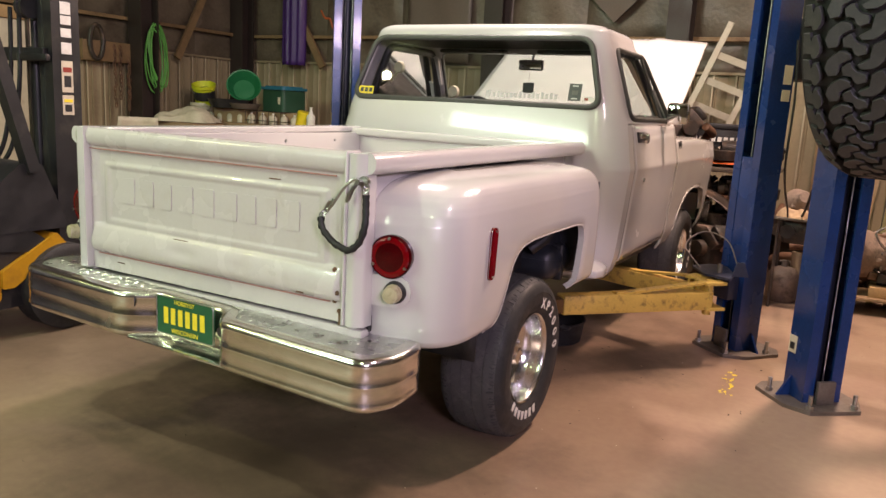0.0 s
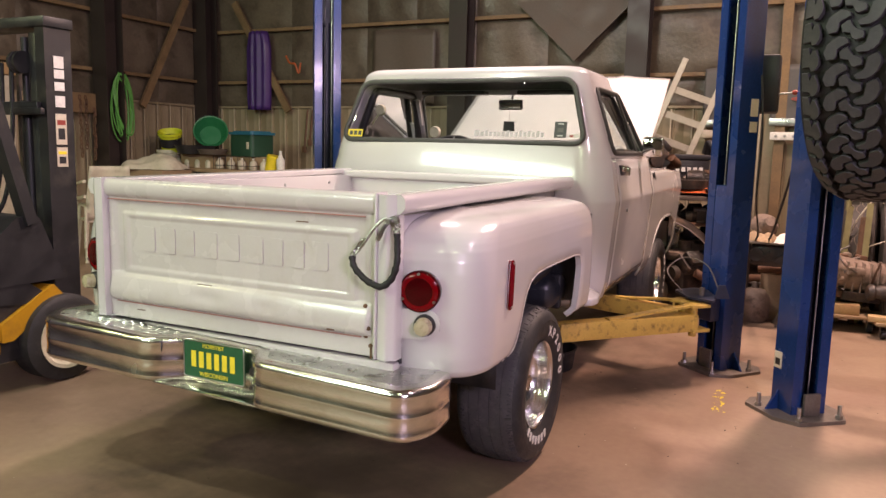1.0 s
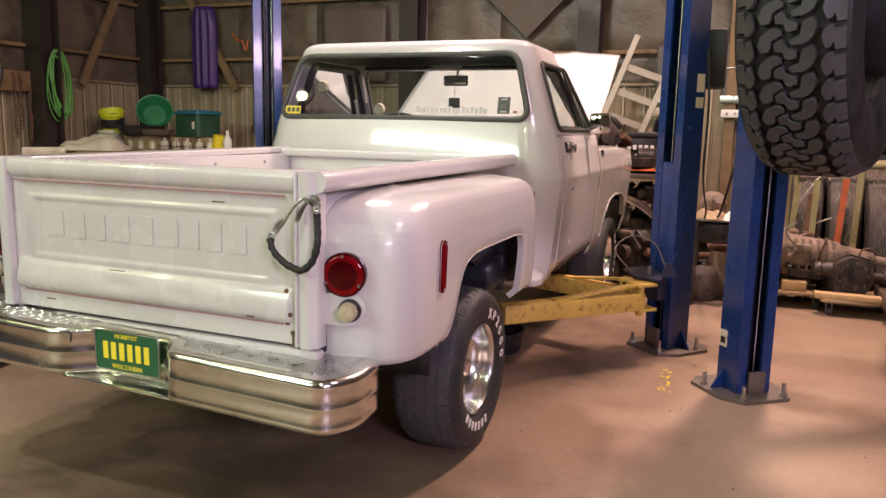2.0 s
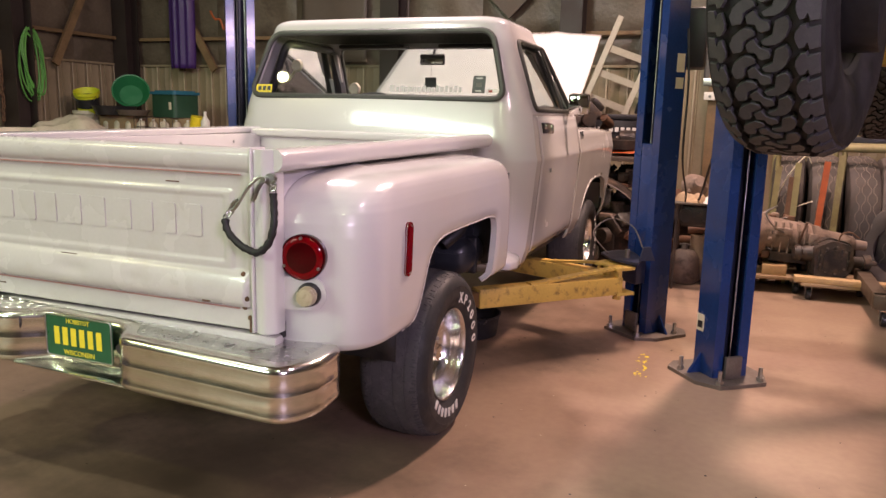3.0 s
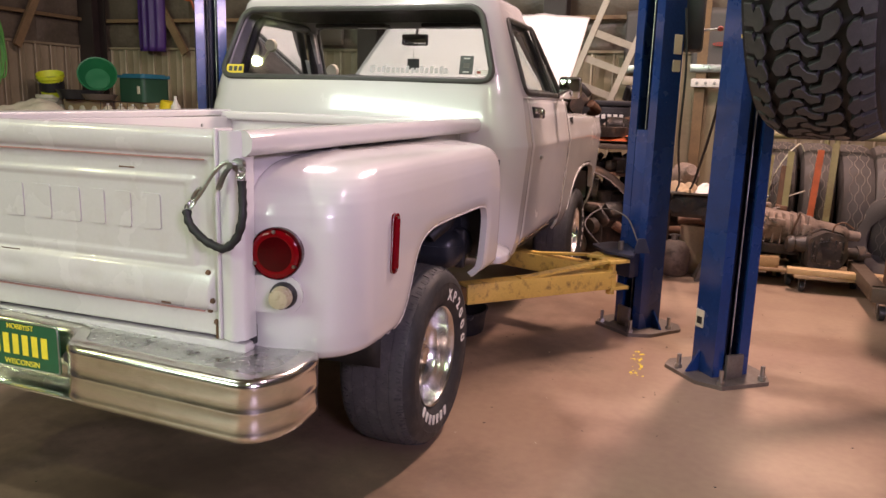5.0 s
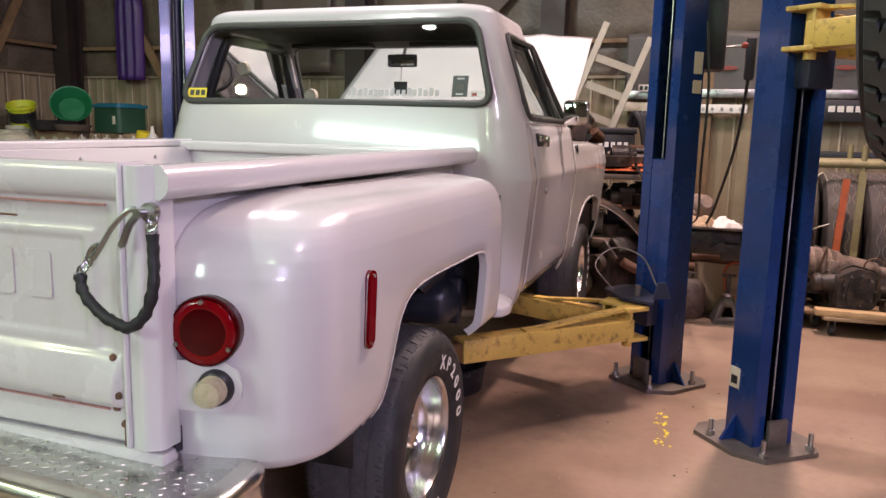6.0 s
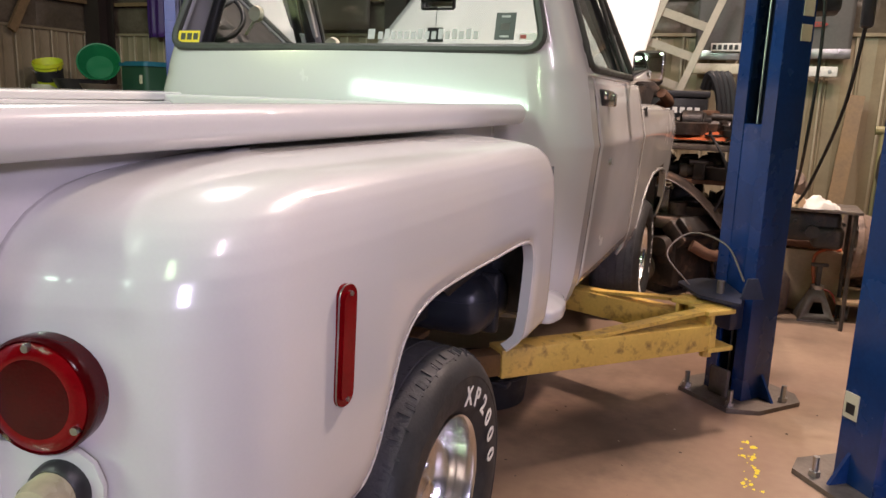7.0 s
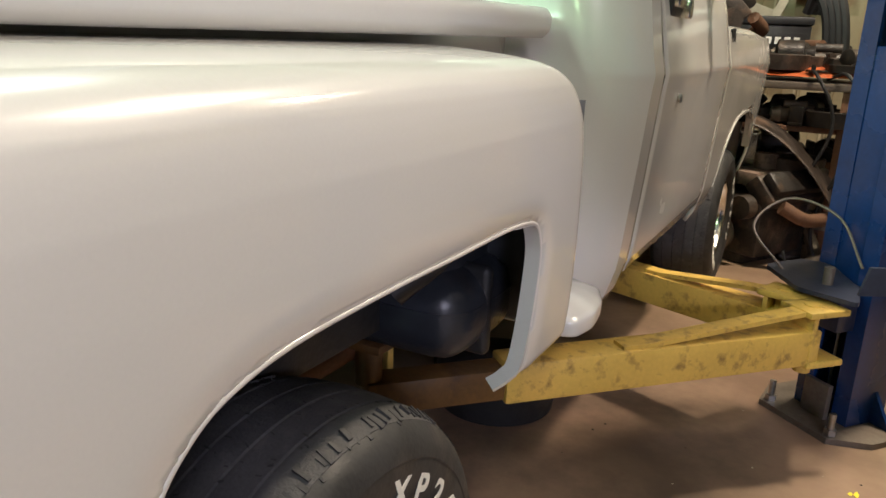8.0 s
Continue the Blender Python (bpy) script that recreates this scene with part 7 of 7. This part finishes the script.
for k in range(190):
    kind = KINDS[k % 5]
    zone = (0, 1, 1, 3, 4, 2)[k % 6]
    if zone == 0:
        x, y, z = rnd.uniform(-1.0, -0.26), rnd.uniform(7.0, 7.55), 0.94 if k % 2 else 0.99
    elif zone == 1:
        x, y, z = rnd.uniform(-1.2, -0.28), rnd.uniform(7.0, 7.6), 0.45
    elif zone == 3:
        x, y, z = rnd.uniform(-1.2, -0.28), rnd.uniform(6.99, 7.4), 0.71
    elif zone == 4:
        x, y, z = rnd.uniform(-1.2, -0.28), rnd.uniform(6.99, 7.4), 0.17
    else:
        x, y, z = rnd.uniform(-0.75, 0.35), rnd.uniform(6.75, 7.35), 0.0
    s = rnd.uniform(0.55, 1.25)
    m = pose(x, y, z, 0, 0, rnd.uniform(0, 360)) @ Matrix.Scale(s, 4)
    mat = (GREASE, RUST, OILY, OILY, GREASE, OILY, STEEL_DIRTY)[rnd.randrange(7)]
    if kind == "starter_motor":
        sh = Shape().lathe([(-0.12, 0.045), (0.06, 0.048), (0.07, 0.055), (0.12, 0.04)], 16, Matrix.Translation((0, 0, 0.055))).lathe([(-0.08, 0.025), (0.05, 0.025)], 12, Matrix.Translation((0, 0, 0.12)))
    elif kind == "brake_drum":
        sh = Shape().lathe([(0, 0.05), (0.005, 0.13), (0.07, 0.135), (0.075, 0.125), (0.02, 0.12), (0.015, 0.05)], 24, axis="z")
    elif kind == "pipe_elbow":
        sh = Shape().tube(smoothline([(-0.15, 0, 0.03), (-0.02, 0.02, 0.03), (0.08, 0.08, 0.06), (0.10, 0.16, 0.15)], 6), 0.03, 10)
    elif kind == "bracket":
        sh = Shape().box((0, 0, 0.012), (0.22, 0.10, 0.022), 0.006).box((0.09, 0, 0.07), (0.022, 0.10, 0.13), 0.006).rod((-0.06, 0, 0.02), (-0.06, 0, 0.07), 0.02)
    else:
        sh = Shape().lathe([(-0.07, 0.04), (-0.06, 0.07), (0.05, 0.07), (0.06, 0.04), (0.09, 0.045), (0.10, 0.045)], 18, Matrix.Translation((0, 0, 0.07)))
    simple(kind, sh, mat, "greasy old " + kind.replace("_", " ") + " among heaped parts", kind.replace("_", " "), m=m, group="heaped parts")
for k in range(3):
    p = [(rnd.uniform(-1.0, -0.3), rnd.uniform(6.8, 7.4), rnd.uniform(0.1, 1.0)) for _ in range(2)]
    a = Vector(p[0])
    path = smoothline([(a.x, a.y, 0.96), (a.x + 0.1, 6.90, 0.98), (a.x + 0.14 + 0.1 * rnd.random(), 6.86, 0.60 + 0.2 * rnd.random()), (a.x + 0.05, 6.84, 0.25), (a.x + 0.1, 6.78, 0.02)], 6)
    simple("loose_cable", Shape().tube(path, 0.009), CABLE, "loose black cable hanging off the bench", "cable", group="loose cables")

# floor parts between the lift columns
table = thing("parts_table", pose(0.13, 6.44, 0), "low steel table carrying a greasy casting", "table")
part("top", Shape().box((0, 0, 0.652), (0.50, 0.34, 0.016), 0.003), STEEL_DIRTY, table)
for sx in (-0.22, 0.22):
    for sy in (-0.14, 0.14):
        part("leg", Shape().rod((sx, sy, 0.0), (sx, sy, 0.645), 0.011, 8), GREASE, table)
hung = Shape().box((-0.02, 0.02, 0.555), (0.36, 0.24, 0.17), 0.03, None, 3).box((0.10, -0.02, 0.50), (0.16, 0.22, 0.12), 0.03, None, 3).rod((-0.16, -0.13, 0.56), (-0.16, 0.10, 0.56), 0.05, 14).rod((0.02, -0.14, 0.53), (0.02, 0.0, 0.53), 0.036, 12)
for k in range(9):
    hung.rod((-0.15 + 0.04 * k, -0.12, 0.52 + 0.03 * (k % 3)), (-0.15 + 0.04 * k, -0.09, 0.52 + 0.03 * (k % 3)), 0.010, 6)
part("slung_casting", hung, OILY, table, "oily black casting under the table top", smooth=35)
simple("shop_rag", crumple(0.24, 0.2, 0.09, 5), CLOTH, "crumpled white rag on the parts table", "rag", m=pose(0.17, 6.34, 0.660, 0, 0, 20) @ Matrix.Scale(0.75, 4), smooth=60)
simple("shop_rag", crumple(0.20, 0.14, 0.08, 15), PLYWOOD, "stained brown rag on the parts table", "rag", m=pose(0.00, 6.36, 0.660, 0, 0, -30), smooth=60)
simple("bell_housing", Shape().lathe([(0.0, 0.15), (0.02, 0.155), (0.05, 0.14), (0.16, 0.09), (0.20, 0.06)], 24, axis="z").box((0.10, 0.0, 0.06), (0.07, 0.06, 0.10), 0.012).box((-0.07, -0.08, 0.08), (0.05, 0.08, 0.06), 0.012), CASTING, "dusty grey bell housing on the parts table", "bell housing", m=pose(0.00, 6.52, 0.755, 65, 10, 20) @ Matrix.Scale(0.65, 4))
simple("carton", Shape().span((0.00, 6.66, 0), (0.36, 6.92, 0.37), 0.008), PLYWOOD, "grimy brown carton on the floor", "box")
simple("paper_sheet", crumple(0.22, 0.16, 0.03, 6), CLOTH, "crumpled white paper on the carton", "paper", m=pose(0.15, 6.76, 0.371, 0, 0, -10), smooth=60)
simple("exhaust_pipe", Shape().tube(smoothline([(-0.02, 6.70, 0.405), (0.08, 6.69, 0.41), (0.20, 6.68, 0.405), (0.30, 6.70, 0.43)], 6), 0.034, 12), RUST, "bent rusty exhaust pipe on the carton", "pipe")
simple("extension_lead", Shape().tube(smoothline([(0.34, 6.68, 0.382), (0.26, 6.665, 0.384), (0.20, 6.64, 0.33), (0.22, 6.62, 0.16), (0.27, 6.60, 0.012), (0.36, 6.58, 0.012)], 6), 0.010), ORANGE, "orange extension lead trailing off the carton", "cable")
pan = thing("drain_pan", pose(-1.10, 4.54, 0), "black plastic oil drain pan on the floor under the pickup", "drain pan")
part("tub", Shape().lathe([(0.0, 0.0), (0.0, 0.172), (0.004, 0.178), (0.115, 0.192), (0.122, 0.200), (0.128, 0.200), (0.128, 0.190), (0.020, 0.172), (0.018, 0.0)], 40, axis="z"), MUD_RUBBER, pan)
part("spout", Shape().box((0.14, -0.145, 0.118), (0.05, 0.05, 0.018), 0.006), BLACK, pan)
can = thing("air_canister", pose(-0.03, 6.58, 0), "squat dusty grey metal canister on the floor", "canister")
part("shell", Shape().lathe([(0, 0.09), (0.03, 0.115), (0.20, 0.115), (0.25, 0.08), (0.265, 0.03)], 24, axis="z"), CASTING, can)
part("valve", Shape().lathe([(0.26, 0.025), (0.31, 0.022)], 12, axis="z").rod((-0.04, 0, 0.30), (0.04, 0, 0.30), 0.008), STEEL_DIRTY, can)


def jack_stand(m):
    t = thing("jack_stand", m, "grey steel jack stand with worn red paint", "jack stand")
    part("frame", Shape().add([(-0.13, -0.11, 0.012), (0.13, -0.11, 0.012), (0.13, 0.11, 0.012), (-0.13, 0.11, 0.012), (-0.035, -0.035, 0.25), (0.035, -0.035, 0.25), (0.035, 0.035, 0.25), (-0.035, 0.035, 0.25),
                               (-0.055, -0.11 + 0.03, 0.06), (0.055, -0.11 + 0.03, 0.06), (0.03, -0.065, 0.15), (-0.03, -0.065, 0.15)],
                              [(1, 2, 6, 5), (2, 3, 7, 6), (3, 0, 4, 7), (0, 8, 11, 4), (1, 5, 10, 9), (4, 11, 10, 5), (0, 1, 9, 8)]), STEEL_DIRTY, t, smooth=20, thick=0.005)
    part("foot_frame", Shape().span((-0.14, -0.12, 0), (0.14, -0.09, 0.014)).span((-0.14, 0.09, 0), (0.14, 0.12, 0.014)), STEEL_DIRTY, t)
    part("collar", Shape().lathe([(0.24, 0.045), (0.27, 0.045)], 20, axis="z"), STEEL, t)
    part("ratchet_post", Shape().box((0, 0, 0.33), (0.035, 0.035, 0.18), 0.004).box((0, 0, 0.43), (0.12, 0.05, 0.025), 0.008), GREASE, t)
    part("lever", Shape().tube(smoothline([(0.04, 0, 0.24), (0.10, -0.02, 0.22), (0.14, -0.02, 0.14)], 5), 0.007), LIGHT_RED, t)
    return t


jack_stand(pose(0.225, 6.50, 0, 0, 0, 10) @ Matrix.Scale(0.74, 4))

# dollies with gearboxes
def dolly(m, w, d, label):
    t = thing("dolly", m, label, "dolly", "parts dollies")
    part("deck", Shape().box((0, 0, 0.115), (w, d, 0.022), 0.003), PLYWOOD, t)
    for sx in (1, -1):
        for sy in (1, -1):
            x, y = sx * (w / 2 - 0.06), sy * (d / 2 - 0.06)
            c = part("caster", Shape().lathe([(-0.014, 0.036), (0.014, 0.036)], 20, Matrix.Translation((x, y, 0.037))), BLACK, t)
            part("caster_fork", Shape().span((x - 0.022, y - 0.012, 0.03), (x - 0.017, y + 0.012, 0.104)).span((x + 0.017, y - 0.012, 0.03), (x + 0.022, y + 0.012, 0.104)).box((x, y, 0.100), (0.06, 0.06, 0.008)), STEEL_DIRTY, c)
    return t


dolly(pose(0.56, 6.72, 0, 0, 0, 8), 0.52, 0.42, "plywood dolly carrying a gearbox")
dolly(pose(1.05, 6.62, 0, 0, 0, 5), 0.55, 0.48, "low dolly carrying a transfer case")
simple("wood_block", Shape().box((0.62, 6.62, 0.165), (0.17, 0.12, 0.075), 0.004), PALE_WOOD, "pine block under the gearbox", "wood block")
simple("wood_plank", Shape().box((1.06, 6.42, 0.148), (0.62, 0.09, 0.04), 0.003, None), PALE_WOOD, "pine plank across the dolly", "plank")
gearbox(pose(0.36, 6.70, 0.42, 0, 4, 10))
transfer_case(pose(0.98, 6.62, 0.285, 0, 0, 12) @ Matrix.Scale(0.82, 4))
gearbox(pose(0.28, 7.05, 0.22, 0, 0, 28), "older gearbox lying behind on the floor")

# tyre rack with worn truck tyres
rack = thing("tyre_rack", pose(0, 0, 0), "olive steel rack holding worn truck tyres", "tyre rack")
part("top_pipe", Shape().rod((0.55, 7.18, 1.06), (2.2, 7.18, 1.08), 0.030, 14), OLIVE, rack)
part("back_pipe", Shape().rod((0.55, 7.75, 1.06), (2.2, 7.75, 1.08), 0.030, 14), OLIVE, rack)
for x in (0.60, 1.07, 2.15):
    for y in (7.18, 7.75):
        part("upright", Shape().rod((x, y, 0.0), (x, y, 1.20 if x == 1.07 else 1.06), 0.020, 12), OLIVE, rack)
part("base_rail", Shape().span((0.55, 7.16, 0.0), (2.2, 7.20, 0.04)).span((0.55, 7.73, 0.0), (2.2, 7.77, 0.04)), OLIVE, rack)


def truck_tyre(m, label, R=0.50, W=0.24):
    t = thing("truck_tyre", m, label, "tyre", "stored truck tyres")
    h = W / 2
    part("carcass", Shape().lathe([(-h * 0.8, R * 0.58), (-h * 1.02, R * 0.72), (-h, R * 0.88), (-h * 0.88, R * 0.965), (-h * 0.6, R * 0.996), (0, R), (h * 0.6, R * 0.996),
                                   (h * 0.88, R * 0.965), (h, R * 0.88), (h * 1.02, R * 0.72), (h * 0.8, R * 0.58), (h * 0.7, R * 0.62), (0, R * 0.86), (-h * 0.7, R * 0.62)], 56, closed=True), OLD_RUBBER, t, "weathered brown-grey rubber", smooth=40)
    for x, flip in ((-h * 0.50, 1), (-h * 0.17, -1), (h * 0.17, 1), (h * 0.50, -1)):
        zig = [(x + flip * 0.011 * (1 if (k // 2) % 2 else -1), R * 0.999 * math.sin(2 * math.pi * k / 88), R * 0.999 * math.cos(2 * math.pi * k / 88)) for k in range(88)]
        part("tread_groove", Shape().tube(zig, 0.0032, 5, True), DUST, t, "dusty zigzag tread groove")
    return t


for k, x in enumerate((0.70, 0.955, 1.21, 1.47, 1.73, 1.98)):
    truck_tyre(pose(x, 7.47, 0.50 + 0.0, 10 * k, 0, (-2, 1, 3, -2, 2, 0)[k]), "worn upright truck tyre stored in the rack")
truck_tyre(pose(1.52, 6.95, 0.33, 0, 4, 62), "smaller worn tyre leaning before the rack", 0.33, 0.20)
for x0, x1, z1, mat, nm in ((0.72, 0.735, 0.95, OLIVE, "olive_bar"), (0.675, 0.70, 0.84, RUST, "rusty_bar"), (0.885, 0.935, 0.97, ORANGE, "orange_bar"), (1.01, 1.03, 1.02, OLIVE, "olive_bar"), (0.56, 0.60, 0.92, OLIVE, "olive_bar")):
    simple(nm, Shape().sweep([(x0, 6.90, 0.0), (x1, 6.94, z1)], [(-0.022, -0.012), (0.022, -0.012), (0.022, 0.012), (-0.022, 0.012)], up=(0, 1, 0)), mat, "worn " + nm.replace("_", " ") + " leaning on the tyre rack", "bar", smooth=0)
for k, pts in enumerate((((0.58, 7.0, 0.55), (0.66, 6.98, 0.82), (0.78, 7.0, 1.0), (0.83, 7.02, 0.95)), ((0.62, 7.0, 0.50), (0.74, 6.97, 0.60), (0.86, 6.95, 0.66)))):
    simple("bent_wire", Shape().tube(smoothline(pts, 8), 0.005, 6), CREAM, "bent pale wire poking from the parts", "wire")
simple("dark_beam", Shape().span((0.75, 8.85, 1.04), (2.4, 8.95, 1.13), 0.006), BLACK, "dark steel beam along the wall", "beam")
simple("lean_plank", Shape().sweep([(0.41, 8.60, 0.0), (0.53, 9.02, 1.31)], [(-0.06, -0.02), (0.06, -0.02), (0.06, 0.02), (-0.06, 0.02)], up=(0, 1, 0)), TIMBER, "timber plank leaning on the wall", "plank", smooth=0)

# engine stand on casters
es = thing("engine_stand", pose(1.30, 5.95, 0), "brown steel engine stand on casters", "engine stand")
part("base_beam", Shape().box((0.30, -0.10, 0.155), (0.86, 0.09, 0.09), 0.004).box((-0.08, 0.35, 0.155), (0.09, 0.9, 0.09), 0.004), PLYWOOD_STEEL, es)
part("upright", Shape().box((0.02, 0.05, 0.52), (0.10, 0.11, 0.66), 0.006), RUST, es)
part("collar", Shape().rod((0.02, -0.12, 0.78), (0.02, 0.22, 0.78), 0.055).box((0.02, -0.14, 0.78), (0.26, 0.02, 0.05), 0.004).rod((-0.12, -0.15, 0.76), (0.0, -0.15, 0.80), 0.02), RUST, es)
for x, y in ((-0.06, -0.10), (0.66, -0.10), (-0.08, 0.75)):
    c = part("caster", Shape().lathe([(-0.016, 0.045), (0.016, 0.045)], 20, Matrix.Translation((x, y - 0.02, 0.046))), BLACK, es)
    part("caster_fork", Shape().span((x - 0.026, y - 0.03, 0.035), (x - 0.020, y + 0.01, 0.112)).span((x + 0.020, y - 0.03, 0.035), (x + 0.026, y + 0.01, 0.112)).box((x, y, 0.108), (0.07, 0.07, 0.008)), STEEL_DIRTY, c)

# control box and cords on the lift column
cb = thing("power_unit", pose(-0.02, 5.22, 1.66), "black lift power unit on the column", "power unit")
part("case", Shape().box((0.02, 0.02, 0.06), (0.14, 0.16, 0.34), 0.02), BLACK, cb)
part("release_lever", Shape().rod((0.07, 0.0, 0.0), (0.17, -0.01, 0.01), 0.006), STEEL, cb)
part("knob", Shape().lathe([(-0.014, 0.010), (0.0, 0.016), (0.014, 0.010)], 12, Matrix.Translation((0.175, -0.01, 0.01))), LIGHT_RED, cb)
part("control_head", Shape().box((0.22, 0.35, -0.02), (0.05, 0.06, 0.22), 0.012), BLACK, cb)
simple("hanging_cable", Shape().tube(smoothline([(0.20, 5.57, 1.56), (0.17, 5.7, 1.2), (0.10, 6.0, 0.85), (0.06, 6.25, 0.70), (0.03, 6.32, 0.672)], 8), 0.008), CABLE, "black power cord hanging from the column", "cable")
simple("hanging_cable", Shape().tube(smoothline([(-0.02, 4.97, 1.75), (0.005, 4.95, 1.45), (0.0, 5.03, 1.05), (0.0, 5.6, 0.80), (-0.04, 6.31, 0.668)], 8), 0.006), CABLE, "thin black cord along the column", "cable")
lock = thing("arm_lock", pose(-0.26, 4.86, 0.47), "dark steel arm lock plate at the column foot", "lock plate")
part("plate", Shape().prism(rounded_poly([(-0.15, 0.05), (-0.05, -0.14), (0.10, -0.20), (0.10, -0.05), (0.02, 0.18), (-0.06, 0.18)], 0.02, 3), 0.0, 0.012, axis="z").prism([(0.02, 0.012), (0.11, 0.012), (0.08, 0.09), (0.04, 0.09)], -0.16, -0.15, axis="y", m=pose(0, 0, 0, 0, 0, 30)), BLUE_DARK, lock, smooth=30)
part("pull_ring", Shape().tube(smoothline([(-0.10, 0.02, 0.01), (-0.20, 0.06, 0.12), (-0.12, 0.14, 0.20), (0.02, 0.10, 0.17), (0.10, 0.02, 0.05)], 8), 0.004, 6), STEEL_DIRTY, lock)
part("lock_pin", Shape().rod((0.02, -0.06, 0.0), (0.02, -0.06, 0.06), 0.014), STEEL_DIRTY, lock)

# worn yellow marks on the concrete
mk = Shape()
rnd = random.Random(5)
for k in range(26):
    t = rnd.random()
    x, y = -0.10 + 0.04 * t + rnd.uniform(-0.03, 0.03), 4.62 - 0.42 * t + rnd.uniform(-0.02, 0.02)
    n = rnd.randrange(5, 8)
    r = rnd.uniform(0.003, 0.012) * (1.2 - 0.5 * t)
    pts = [(x + r * rnd.uniform(0.5, 1.3) * math.cos(2 * math.pi * i / n), y + 1.6 * r * rnd.uniform(0.5, 1.3) * math.sin(2 * math.pi * i / n), 0.0015) for i in range(n)]
    mk.add(pts, [tuple(range(n))])
tagged(part("floor_paint", mk, YELLOW_INK, None, smooth=0), "flaked yellow paint mark on the concrete", "paint mark", kind="stuff")

# chips, grit and paint flecks on the concrete
def flecks(count, seed, mat, name, label, lo, hi):
    r = random.Random(seed)
    sh = Shape()
    for k in range(count):
        x, y = r.uniform(-2.6, 1.5), r.uniform(0.6, 6.0)
        n, s = r.randrange(4, 7), r.uniform(lo, hi)
        a0, h = r.uniform(0, 6.28), s * r.uniform(0.15, 0.5)
        base = [(x + s * r.uniform(0.5, 1.2) * math.cos(a0 + 6.283 * i / n), y + s * r.uniform(0.4, 1.0) * math.sin(a0 + 6.283 * i / n), 0.0008) for i in range(n)]
        sh.add(base + [(x, y, h + 0.001)], [(i, (i + 1) % n, n) for i in range(n)])
    tagged(part(name, sh, mat, None, smooth=0), label, "debris", kind="stuff")


flecks(150, 21, OILY, "floor_grit", "dark grit and chips scattered on the concrete", 0.002, 0.007)
flecks(60, 22, CREAM, "paint_chips", "small pale paint chips scattered on the concrete", 0.0015, 0.005)

# ribs of the wall sheets, the light they catch put into a paler colour
rib = Shape().span((-0.009, -0.004, 0.0), (0.009, 0.004, 1.812), 0.002)
first = None
for wall, start, end in ((wall_n, X0 + 0.033, X1 - 0.3), (wall_w, Y0 + 0.033, Y1 - 0.3)):
    a = start
    while a < end:
        m = pose(a, Y1 - 0.034, 0) if wall is wall_n else pose(X0 + 0.034, a, 0, 0, 0, 90)
        if first is None:
            first = part("wall_rib", rib, RIB, wall, m=m)
        else:
            o = new("wall_rib", first.data)
            o.parent, o.matrix_basis = wall, m
        a += 0.235
